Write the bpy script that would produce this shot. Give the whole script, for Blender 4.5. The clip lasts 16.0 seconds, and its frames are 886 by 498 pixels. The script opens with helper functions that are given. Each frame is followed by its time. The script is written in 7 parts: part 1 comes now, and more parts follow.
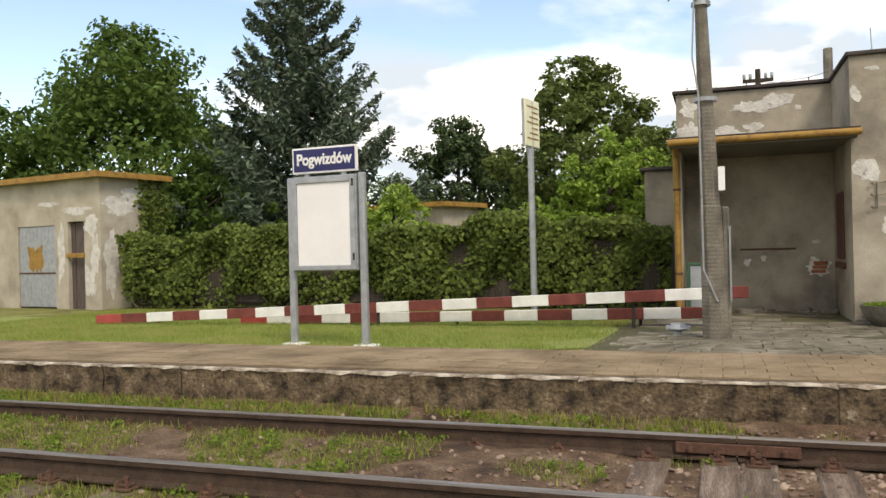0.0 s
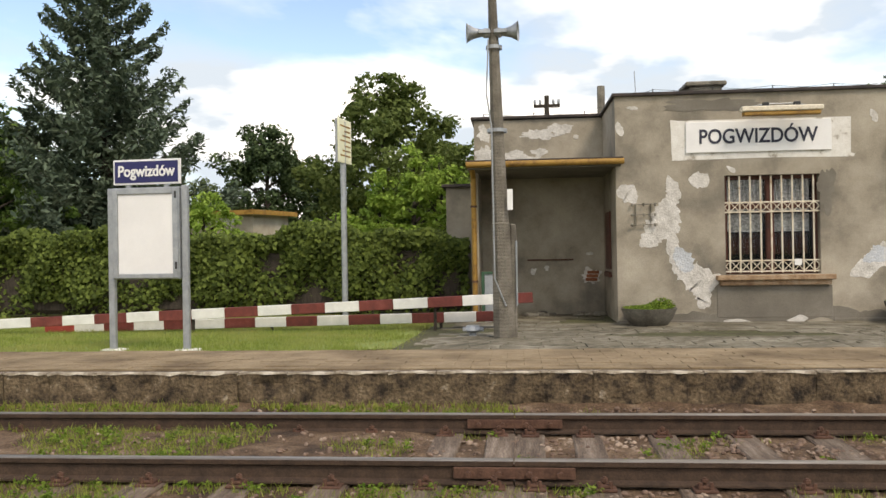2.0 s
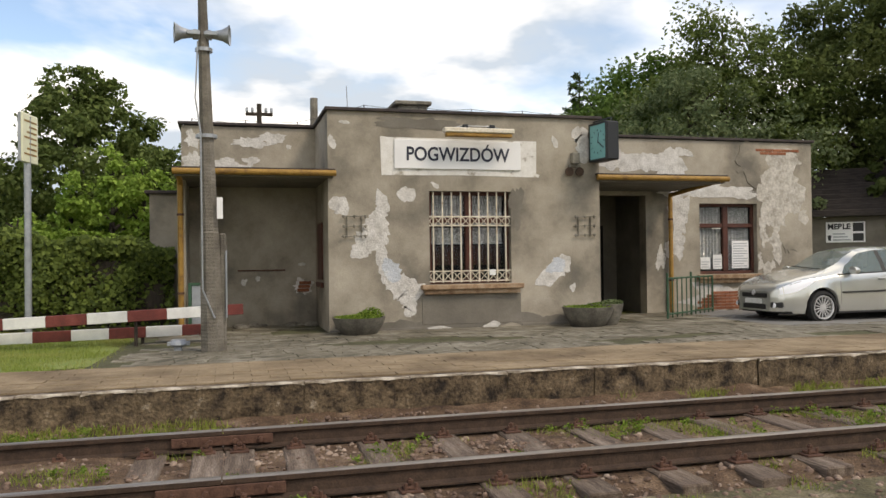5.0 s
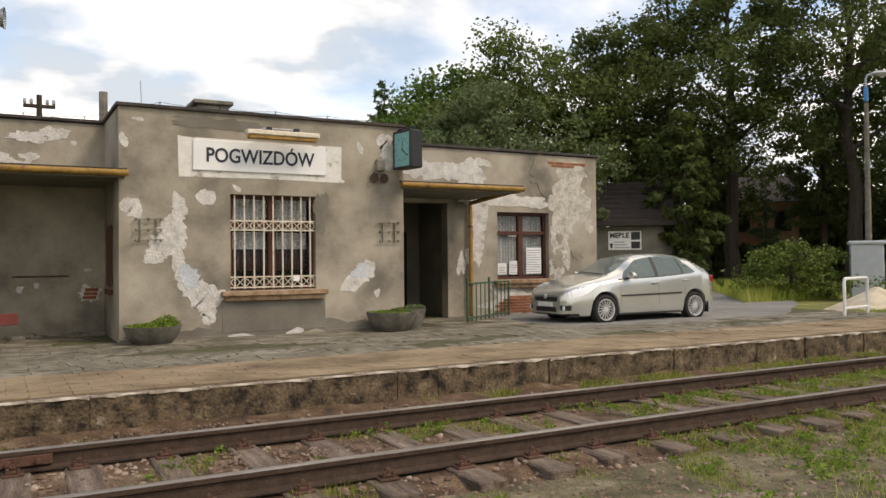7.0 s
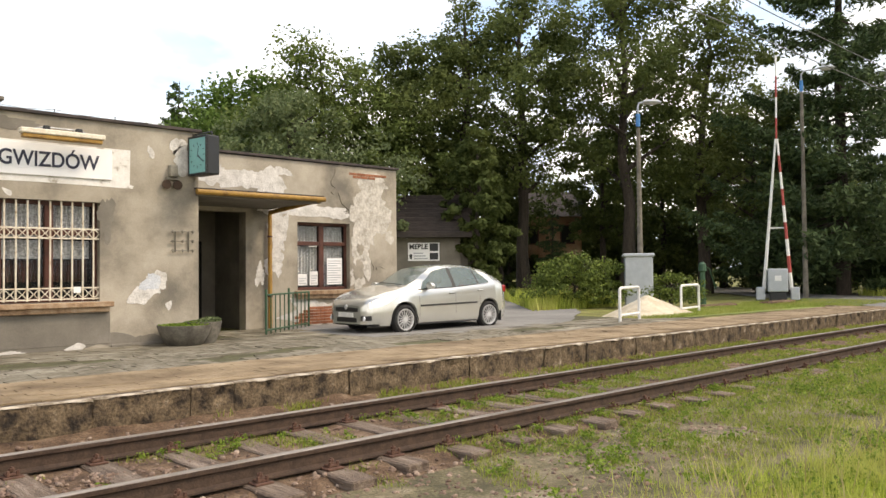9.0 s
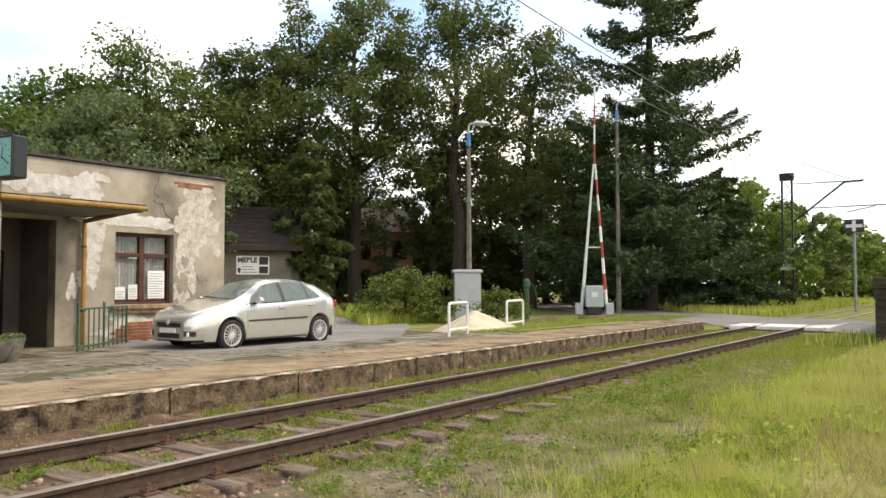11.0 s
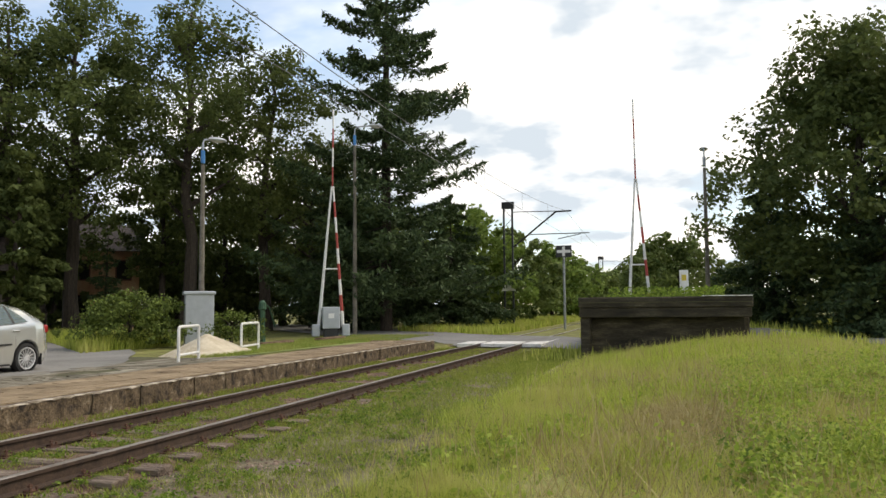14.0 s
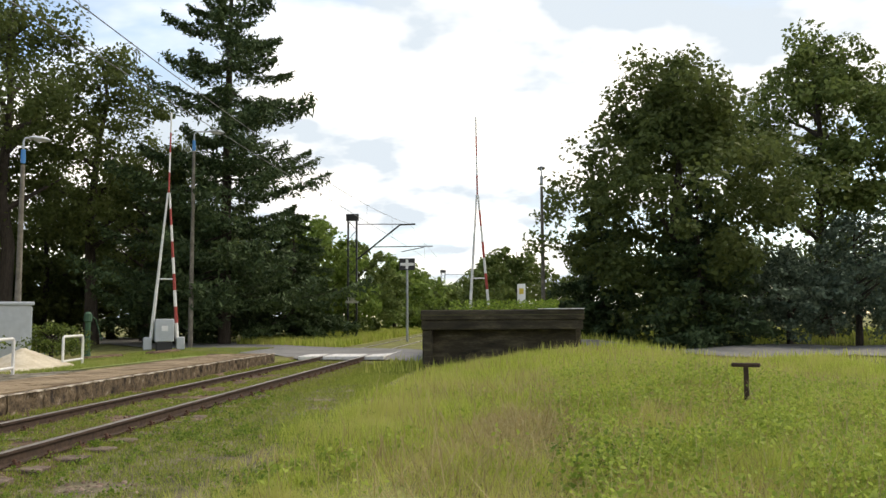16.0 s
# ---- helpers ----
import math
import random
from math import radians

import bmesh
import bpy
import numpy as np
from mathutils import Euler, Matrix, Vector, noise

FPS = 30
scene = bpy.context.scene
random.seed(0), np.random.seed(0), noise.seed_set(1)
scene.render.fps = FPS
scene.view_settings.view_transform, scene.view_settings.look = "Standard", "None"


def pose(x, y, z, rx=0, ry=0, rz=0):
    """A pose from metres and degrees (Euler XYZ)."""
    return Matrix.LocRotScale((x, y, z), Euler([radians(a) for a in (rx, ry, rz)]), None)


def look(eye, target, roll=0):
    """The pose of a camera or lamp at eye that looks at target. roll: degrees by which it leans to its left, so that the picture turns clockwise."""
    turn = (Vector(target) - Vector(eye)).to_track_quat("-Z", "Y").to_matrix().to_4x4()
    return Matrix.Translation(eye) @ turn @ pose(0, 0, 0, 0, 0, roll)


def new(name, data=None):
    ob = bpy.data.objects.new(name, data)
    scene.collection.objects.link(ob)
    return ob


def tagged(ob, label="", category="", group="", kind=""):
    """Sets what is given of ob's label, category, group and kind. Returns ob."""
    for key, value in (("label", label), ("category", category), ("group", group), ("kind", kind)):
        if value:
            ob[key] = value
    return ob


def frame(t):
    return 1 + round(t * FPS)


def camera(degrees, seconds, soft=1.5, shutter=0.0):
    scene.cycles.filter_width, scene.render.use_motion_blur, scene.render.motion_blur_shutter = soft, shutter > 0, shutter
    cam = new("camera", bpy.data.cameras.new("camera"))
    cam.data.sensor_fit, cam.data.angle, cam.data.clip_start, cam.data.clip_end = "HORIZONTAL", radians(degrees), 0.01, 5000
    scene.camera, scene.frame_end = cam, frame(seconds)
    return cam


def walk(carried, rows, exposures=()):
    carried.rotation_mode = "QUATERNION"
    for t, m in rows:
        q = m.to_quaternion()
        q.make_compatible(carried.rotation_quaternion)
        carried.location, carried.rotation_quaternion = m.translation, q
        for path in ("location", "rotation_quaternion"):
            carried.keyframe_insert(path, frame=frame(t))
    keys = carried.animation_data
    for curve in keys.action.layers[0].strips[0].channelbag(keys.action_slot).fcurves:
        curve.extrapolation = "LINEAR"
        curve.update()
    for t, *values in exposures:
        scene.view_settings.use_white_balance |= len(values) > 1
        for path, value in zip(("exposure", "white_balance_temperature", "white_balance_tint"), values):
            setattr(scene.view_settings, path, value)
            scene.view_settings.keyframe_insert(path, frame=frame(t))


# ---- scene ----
cam = camera(57.76, 16.0)
# seconds, eye x y z, heading clockwise from across the track, pitch, lean
ROWS = [
    (0.0, -0.113, 1.035, 1.326, -19.06, 0.02, -1.43),
    (0.5, -0.078, 0.751, 1.346, -15.17, -0.03, -1.19),
    (1.0, -0.046, 0.459, 1.349, -11.8, 0.25, -1.12),
    (1.5, -0.01, 0.136, 1.37, -8.48, 0.3, -1.07),
    (2.0, 0.0, 0.0, 1.38, -5.22, 0.22, -0.94),
    (2.5, 0.0, 0.0, 1.38, -1.98, 0.27, -0.76),
    (3.0, 0.0, 0.0, 1.38, 1.32, 0.4, -0.67),
    (3.5, 0.0, 0.0, 1.38, 4.73, 0.49, -0.43),
    (4.0, 0.0, 0.0, 1.38, 8.2, 0.57, -0.45),
    (6.5, 0.0, 0.0, 1.38, 25.49, 0.82, -0.82),
    (7.0, 0.0, 0.0, 1.38, 28.98, 0.92, -0.59),
    (7.5, 0.0, 0.0, 1.38, 32.44, 1.1, -0.22),
    (8.0, 0.0, 0.0, 1.38, 35.94, 1.23, -0.39),
    (8.5, 0.0, 0.0, 1.38, 39.48, 1.37, -0.76),
    (9.0, 0.0, 0.0, 1.38, 43.12, 1.54, -0.56),
    (11.5, 0.0, 0.0, 1.38, 58.08, 2.79, 0.07),
    (12.0, 0.0, 0.0, 1.38, 61.45, 3.05, 0.22),
    (12.5, 0.0, 0.0, 1.38, 65.04, 3.29, 0.02),
    (13.0, 0.0, 0.0, 1.38, 67.97, 3.45, -0.14),
    (13.5, 0.0, 0.0, 1.38, 70.89, 3.69, -0.47),
    (14.0, 0.0, 0.0, 1.38, 73.66, 3.97, -0.5),
    (14.5, 0.0, 0.0, 1.38, 76.46, 4.27, -0.59),
    (15.0, 0.0, 0.0, 1.38, 79.28, 4.41, -0.74),
    (15.5, 0.0, 0.0, 1.38, 82.02, 4.45, -0.88),
    (16.0, 0.0, 0.0, 1.38, 84.79, 4.76, -0.37),
]


def aim(x, y, z, head, pitch, lean):
    h, p = radians(head), radians(pitch)
    eye = Vector((x, y, z))
    return look(eye, eye + 10 * Vector((math.sin(h) * math.cos(p), math.cos(h) * math.cos(p), math.sin(p))), lean)


walk(cam, [(r[0], aim(*r[1:])) for r in ROWS], exposures=[(0.0, 0.72, 7500, 12), (2.5, 0.66, 7400, 12), (4.0, 0.5, 7200, 12), (7.0, 0.54, 7600, 14), (9.0, 1.14, 7700, 14), (12.0, 1.16, 7600, 11), (13.0, 0.88, 7500, 11), (14.5, 0.56, 7300, 11), (16.0, 0.7, 7400, 11)])

# ---- light: bright broken cloud, the sun behind it ----
SUN_AZ, SUN_EL = 140.0, 50.0
world = bpy.data.worlds.new("sky")
scene.world = world
world.use_nodes = True
wn, wl = world.node_tree.nodes, world.node_tree.links
wn.clear()


def wnode(kind, **props):
    n = wn.new(kind)
    for key, value in props.items():
        n.inputs[key].default_value = value
    return n


sky = wn.new("ShaderNodeTexSky")
sky.sky_type, sky.sun_disc = "NISHITA", False
sky.sun_elevation, sky.sun_rotation = radians(SUN_EL), radians(SUN_AZ)
sky.dust_density, sky.ozone_density = 0.4, 1.5
coord = wn.new("ShaderNodeTexCoord")
sep = wn.new("ShaderNodeSeparateXYZ")
wl.new(coord.outputs["Generated"], sep.inputs[0])
lift = wn.new("ShaderNodeMath")
lift.operation = "ADD"
lift.inputs[1].default_value = 0.22
wl.new(sep.outputs[2], lift.inputs[0])
flat = wn.new("ShaderNodeVectorMath")
flat.operation = "DIVIDE"
wl.new(coord.outputs["Generated"], flat.inputs[0])
comb = wn.new("ShaderNodeCombineXYZ")
for k in range(3):
    wl.new(lift.outputs[0], comb.inputs[k])
wl.new(comb.outputs[0], flat.inputs[1])
shift = wn.new("ShaderNodeMapping")
shift.inputs["Location"].default_value = (3.1, 1.4, 0.0)
wl.new(flat.outputs[0], shift.inputs[0])
cloud = wnode("ShaderNodeTexNoise", Scale=0.62, Detail=7.0, Roughness=0.52, Distortion=0.25)
wl.new(shift.outputs[0], cloud.inputs["Vector"])
cover = wn.new("ShaderNodeMapRange")
cover.inputs[1].default_value, cover.inputs[2].default_value = 0.57, 0.675
bank = wn.new("ShaderNodeVectorMath")
bank.operation = "DOT_PRODUCT"
bank.inputs[1].default_value = (0.185, 0.205, 0.0)
wl.new(coord.outputs["Generated"], bank.inputs[0])
drift = wn.new("ShaderNodeMath")
drift.operation = "ADD"
both = wn.new("ShaderNodeMath")
both.operation = "ABSOLUTE"
wl.new(bank.outputs["Value"], both.inputs[0])
wl.new(both.outputs[0], drift.inputs[0])
wl.new(cloud.outputs["Fac"], drift.inputs[1])
wl.new(drift.outputs[0], cover.inputs[0])
shade = wnode("ShaderNodeTexNoise", Scale=2.0, Detail=5.0, Roughness=0.5)
wl.new(shift.outputs[0], shade.inputs["Vector"])
tone = wn.new("ShaderNodeValToRGB")
tone.color_ramp.elements[0].position, tone.color_ramp.elements[0].color = 0.43, (0.4, 0.48, 0.58, 1)
tone.color_ramp.elements[1].position, tone.color_ramp.elements[1].color = 0.6, (1.0, 1.0, 1.0, 1)
wl.new(shade.outputs["Fac"], tone.inputs[0])
blue = wnode("ShaderNodeBackground", Strength=0.15)
wl.new(sky.outputs[0], blue.inputs[0])
white = wnode("ShaderNodeBackground", Strength=1.12)
wl.new(tone.outputs[0], white.inputs[0])
mix = wn.new("ShaderNodeMixShader")
wl.new(cover.outputs[0], mix.inputs[0])
wl.new(blue.outputs[0], mix.inputs[1])
wl.new(white.outputs[0], mix.inputs[2])
wout = wn.new("ShaderNodeOutputWorld")
wl.new(mix.outputs[0], wout.inputs[0])

sun = new("sun", bpy.data.lights.new("sun", "SUN"))
sun.data.energy, sun.data.angle, sun.data.color = 1.5, radians(16), (1.0, 0.92, 0.8)
saz, sel = radians(SUN_AZ), radians(SUN_EL)
sun.matrix_world = look((60 * math.sin(saz) * math.cos(sel), 60 * math.cos(saz) * math.cos(sel), 60 * math.sin(sel)), (0, 0, 0))

# ---- materials ----


def mat(name, stops, scale=6.0, rough=0.85, metal=0.0, bump=0.3, grain=60.0, grain_amount=0.25, stretch=(1, 1, 1), vary=0.0, detail=8.0, spec=0.4):
    """A surface of two or more colours spread by a broad noise, with fine grain over it and relief."""
    m = bpy.data.materials.new(name)
    m.use_nodes = True
    t, ln = m.node_tree.nodes, m.node_tree.links
    b = t["Principled BSDF"]
    b.inputs["Roughness"].default_value, b.inputs["Metallic"].default_value = rough, metal
    b.inputs["Specular IOR Level"].default_value = spec
    tc, mp = t.new("ShaderNodeTexCoord"), t.new("ShaderNodeMapping")
    mp.inputs["Scale"].default_value = stretch
    if vary:
        place, off = t.new("ShaderNodeObjectInfo"), t.new("ShaderNodeVectorMath")
        ln.new(tc.outputs["Object"], off.inputs[0])
        ln.new(place.outputs["Location"], off.inputs[1])
        ln.new(off.outputs[0], mp.inputs[0])
    else:
        ln.new(tc.outputs["Object"], mp.inputs[0])
    big, fine = t.new("ShaderNodeTexNoise"), t.new("ShaderNodeTexNoise")
    big.inputs["Scale"].default_value, big.inputs["Detail"].default_value, big.inputs["Roughness"].default_value = scale, detail, 0.62
    fine.inputs["Scale"].default_value, fine.inputs["Detail"].default_value = grain, 4.0
    for n in (big, fine):
        ln.new(mp.outputs[0], n.inputs["Vector"])
    ramp = t.new("ShaderNodeValToRGB")
    ramp.color_ramp.elements.remove(ramp.color_ramp.elements[1])
    for k, (pos, col) in enumerate(stops):
        e = ramp.color_ramp.elements[0] if k == 0 else ramp.color_ramp.elements.new(pos)
        e.position, e.color = pos, (*col, 1)
    ln.new(big.outputs["Fac"], ramp.inputs[0])
    mul = t.new("ShaderNodeMapRange")
    mul.inputs[1].default_value, mul.inputs[2].default_value = 0.25, 0.75
    mul.inputs[3].default_value, mul.inputs[4].default_value = 1 - grain_amount, 1 + grain_amount
    ln.new(fine.outputs["Fac"], mul.inputs[0])
    last = mul.outputs[0]
    if vary:
        info, mr, mm = t.new("ShaderNodeObjectInfo"), t.new("ShaderNodeMapRange"), t.new("ShaderNodeMath")
        geo, add = t.new("ShaderNodeNewGeometry"), t.new("ShaderNodeMath")
        add.operation = "ADD"
        ln.new(info.outputs["Random"], add.inputs[0])
        ln.new(geo.outputs["Random Per Island"], add.inputs[1])
        mr.inputs[2].default_value = 2.0
        mr.inputs[3].default_value, mr.inputs[4].default_value = 1 - vary, 1 + vary
        ln.new(add.outputs[0], mr.inputs[0])
        mm.operation = "MULTIPLY"
        ln.new(last, mm.inputs[0])
        ln.new(mr.outputs[0], mm.inputs[1])
        last = mm.outputs[0]
    sc = t.new("ShaderNodeVectorMath")
    sc.operation = "SCALE"
    ln.new(ramp.outputs[0], sc.inputs[0])
    ln.new(last, sc.inputs["Scale"])
    ln.new(sc.outputs[0], b.inputs["Base Color"])
    if bump:
        bp = t.new("ShaderNodeBump")
        bp.inputs["Strength"].default_value, bp.inputs["Distance"].default_value = bump, 0.02
        ln.new(fine.outputs["Fac"], bp.inputs["Height"])
        ln.new(bp.outputs[0], b.inputs["Normal"])
    return m


def leafy(name, dark, light, through_light=0.35, patch=None, size=0.5):
    """Leaves: each one its own green, letting some light through."""
    m = bpy.data.materials.new(name)
    m.use_nodes = True
    t, ln = m.node_tree.nodes, m.node_tree.links
    b = t["Principled BSDF"]
    b.inputs["Roughness"].default_value, b.inputs["Specular IOR Level"].default_value = 0.65, 0.14
    geo, ramp = t.new("ShaderNodeNewGeometry"), t.new("ShaderNodeValToRGB")
    ramp.color_ramp.elements[0].color, ramp.color_ramp.elements[1].color = (*dark, 1), (*light, 1)
    ln.new(geo.outputs["Random Per Island"], ramp.inputs[0])
    col = ramp.outputs[0]
    if patch:
        tc, nz, sel, mc = t.new("ShaderNodeTexCoord"), t.new("ShaderNodeTexNoise"), t.new("ShaderNodeMapRange"), t.new("ShaderNodeMix")
        nz.inputs["Scale"].default_value, nz.inputs["Detail"].default_value = size, 5.0
        ln.new(tc.outputs["Object"], nz.inputs["Vector"])
        sel.inputs[1].default_value, sel.inputs[2].default_value, sel.inputs[4].default_value = 0.44, 0.62, 0.85
        ln.new(nz.outputs["Fac"], sel.inputs[0])
        mc.data_type = "RGBA"
        ln.new(sel.outputs[0], mc.inputs["Factor"])
        ln.new(col, mc.inputs["A"])
        mc.inputs["B"].default_value = (*patch, 1)
        col = mc.outputs["Result"]
    ln.new(col, b.inputs["Base Color"])
    tl, mx, out = t.new("ShaderNodeBsdfTranslucent"), t.new("ShaderNodeMixShader"), t["Material Output"]
    ln.new(col, tl.inputs[0])
    mx.inputs[0].default_value = through_light
    ln.new(b.outputs[0], mx.inputs[1])
    ln.new(tl.outputs[0], mx.inputs[2])
    ln.new(mx.outputs[0], out.inputs[0])
    return m


def paint(name, col, rough=0.5, metal=0.0, wear=0.12, coat=0.0):
    m = mat(name, [(0.3, tuple(c * (1 - wear) for c in col)), (0.6, col), (0.8, tuple(min(1, c * (1 + wear)) for c in col))], 5, rough, metal, 0.05, 90, 0.06)
    if coat:
        b = m.node_tree.nodes["Principled BSDF"]
        b.inputs["Coat Weight"].default_value, b.inputs["Coat Roughness"].default_value = coat, 0.06
    return m


def glassy(name, col, rough=0.05, alpha=0.35):
    m = bpy.data.materials.new(name)
    m.use_nodes = True
    b = m.node_tree.nodes["Principled BSDF"]
    b.inputs["Base Color"].default_value, b.inputs["Roughness"].default_value = (*col, 1), rough
    b.inputs["Alpha"].default_value, b.inputs["Specular IOR Level"].default_value = alpha, 0.9
    return m


GRASS_SOIL = mat("grass_soil", [(0.32, (0.1, 0.075, 0.03)), (0.46, (0.14, 0.14, 0.035)), (0.58, (0.19, 0.2, 0.05)), (0.72, (0.25, 0.19, 0.085))], 1.2, 0.95, 0, 0.6, 35, 0.45)
LAWN = mat("lawn", [(0.3, (0.13, 0.17, 0.04)), (0.52, (0.2, 0.25, 0.06)), (0.72, (0.27, 0.25, 0.1))], 1.6, 0.95, 0, 0.7, 45, 0.45)
BED = mat("track_dirt", [(0.34, (0.042, 0.025, 0.015)), (0.46, (0.095, 0.057, 0.033)), (0.56, (0.14, 0.09, 0.054)), (0.68, (0.22, 0.155, 0.105))], 3.2, 0.95, 0, 1.0, 55, 0.6)
PLASTER = mat("plaster", [(0.36, (0.15, 0.135, 0.112)), (0.45, (0.225, 0.2, 0.16)), (0.53, (0.31, 0.275, 0.22)), (0.66, (0.4, 0.36, 0.295))], 0.75, 0.93, 0, 0.25, 70, 0.12, detail=12)
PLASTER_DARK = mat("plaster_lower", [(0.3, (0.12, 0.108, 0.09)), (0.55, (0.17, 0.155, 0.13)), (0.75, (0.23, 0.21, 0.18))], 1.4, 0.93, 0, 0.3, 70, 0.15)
PATCH = mat("bare_lime", [(0.3, (0.38, 0.36, 0.33)), (0.5, (0.55, 0.53, 0.5)), (0.7, (0.66, 0.64, 0.61))], 5, 0.95, 0, 0.8, 30, 0.16)
PATCH_BLUE = mat("bare_lime_blue", [(0.35, (0.4, 0.42, 0.45)), (0.55, (0.5, 0.53, 0.57)), (0.75, (0.66, 0.65, 0.62))], 4, 0.95, 0, 0.8, 30, 0.14)
BARE = mat("bare_stone", [(0.3, (0.3, 0.27, 0.23)), (0.5, (0.46, 0.43, 0.38)), (0.72, (0.6, 0.57, 0.52))], 4.5, 0.95, 0, 1.0, 14, 0.22)
CAP = mat("roof_felt", [(0.4, (0.035, 0.03, 0.03)), (0.65, (0.07, 0.055, 0.05))], 3, 0.85, 0, 0.3)
OCHRE = mat("ochre_paint", [(0.28, (0.12, 0.06, 0.02)), (0.45, (0.27, 0.15, 0.03)), (0.7, (0.36, 0.21, 0.045))], 5, 0.6, 0, 0.3, 60, 0.2)
WHITEWASH = mat("white_board", [(0.3, (0.7, 0.7, 0.7)), (0.6, (0.78, 0.78, 0.78))], 1.5, 0.5, 0, 0.0, 60, 0.02)
LIME = mat("limewash", [(0.36, (0.36, 0.33, 0.28)), (0.43, (0.64, 0.62, 0.58)), (0.65, (0.74, 0.73, 0.7))], 5, 0.9, 0, 0.4, 40, 0.05)
NAVY = paint("navy_paint", (0.018, 0.02, 0.11), 0.45)
BLACK = paint("black_metal", (0.02, 0.022, 0.024), 0.45)
INK = paint("dark_ink", (0.025, 0.028, 0.05), 0.6)
GALV = mat("galvanised", [(0.35, (0.3, 0.32, 0.34)), (0.65, (0.4, 0.42, 0.44))], 8, 0.45, 0.55, 0.05, 60, 0.1)
WHITE = paint("white_paint", (0.72, 0.72, 0.7), 0.5, 0, 0.18)
RED = mat("red_paint", [(0.3, (0.1, 0.025, 0.02)), (0.55, (0.16, 0.035, 0.028)), (0.75, (0.21, 0.06, 0.05))], 6, 0.6, 0, 0.1)
BRIGHT_RED = paint("signal_red", (0.36, 0.06, 0.05), 0.5, 0, 0.2)
CONC = mat("weathered_concrete", [(0.34, (0.1, 0.09, 0.074)), (0.5, (0.185, 0.17, 0.14)), (0.68, (0.29, 0.27, 0.225))], 3, 0.93, 0, 0.6, 45, 0.25)
POLE_CONC = mat("pole_concrete", [(0.3, (0.09, 0.08, 0.066)), (0.5, (0.15, 0.135, 0.11)), (0.72, (0.22, 0.2, 0.17))], 3, 0.92, 0, 0.6, 60, 0.25, vary=0.08)
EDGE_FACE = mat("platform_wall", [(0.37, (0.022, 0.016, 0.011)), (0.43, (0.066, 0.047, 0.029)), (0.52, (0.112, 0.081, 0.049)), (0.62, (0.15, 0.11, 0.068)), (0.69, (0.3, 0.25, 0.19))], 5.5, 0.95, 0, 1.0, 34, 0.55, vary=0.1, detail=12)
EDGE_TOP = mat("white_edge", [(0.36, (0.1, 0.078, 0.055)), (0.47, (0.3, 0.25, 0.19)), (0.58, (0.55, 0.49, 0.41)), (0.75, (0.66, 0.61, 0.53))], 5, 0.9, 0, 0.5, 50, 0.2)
PAVER = mat("brown_paver", [(0.34, (0.125, 0.086, 0.048)), (0.5, (0.22, 0.162, 0.097)), (0.68, (0.32, 0.245, 0.155))], 1.3, 0.92, 0, 0.5, 50, 0.22, vary=0.06, detail=12)
SETT = mat("grey_sett", [(0.34, (0.065, 0.058, 0.038)), (0.46, (0.145, 0.128, 0.092)), (0.56, (0.205, 0.184, 0.138)), (0.68, (0.32, 0.3, 0.24))], 1.6, 0.92, 0, 0.6, 40, 0.3, vary=0.14, detail=12)
JOINT = mat("mossy_joint", [(0.35, (0.06, 0.055, 0.03)), (0.6, (0.09, 0.09, 0.04))], 3, 0.98, 0, 0.5)
RAIL_WEB = mat("rail_rust", [(0.3, (0.03, 0.019, 0.013)), (0.6, (0.065, 0.04, 0.027))], 9, 0.9, 0.0, 0.3)
RAIL_TOP = mat("rail_head", [(0.35, (0.16, 0.135, 0.11)), (0.65, (0.3, 0.27, 0.24))], 4, 0.36, 0.5, 0.05, stretch=(0.2, 4, 4))
RUST = mat("rust", [(0.3, (0.06, 0.03, 0.02)), (0.6, (0.12, 0.062, 0.042))], 12, 0.9, 0.1, 0.4, vary=0.15)
SLEEPER = mat("old_timber", [(0.34, (0.07, 0.048, 0.036)), (0.5, (0.16, 0.118, 0.088)), (0.68, (0.27, 0.215, 0.17))], 2.4, 0.93, 0, 0.9, 26, 0.4, stretch=(5, 0.5, 5), vary=0.25)
STONE = mat("ballast_stone", [(0.32, (0.08, 0.05, 0.038)), (0.5, (0.17, 0.115, 0.085)), (0.7, (0.34, 0.27, 0.21))], 4, 0.92, 0, 0.4, vary=0.55)
ASPHALT = mat("asphalt", [(0.3, (0.15, 0.145, 0.135)), (0.5, (0.195, 0.19, 0.178)), (0.75, (0.245, 0.236, 0.22))], 0.5, 0.9, 0, 0.4, 70, 0.18)
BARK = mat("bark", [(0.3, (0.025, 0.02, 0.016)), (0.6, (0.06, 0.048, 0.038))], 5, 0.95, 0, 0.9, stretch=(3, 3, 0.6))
LEAF_MAPLE = leafy("maple_leaf", (0.055, 0.1, 0.022), (0.125, 0.2, 0.045))
LEAF_OAK = leafy("oak_leaf", (0.07, 0.105, 0.026), (0.17, 0.215, 0.065))
LEAF_DARK = leafy("shade_leaf", (0.06, 0.085, 0.026), (0.105, 0.135, 0.042), 0.42, (0.12, 0.148, 0.045), 0.3)
LEAF_LIGHT = leafy("locust_leaf", (0.15, 0.25, 0.035), (0.33, 0.45, 0.09))
LEAF_HAZEL = leafy("hazel_leaf", (0.1, 0.16, 0.03), (0.22, 0.3, 0.07))
LEAF_WILLOW = leafy("willow_leaf", (0.08, 0.115, 0.05), (0.19, 0.23, 0.11))
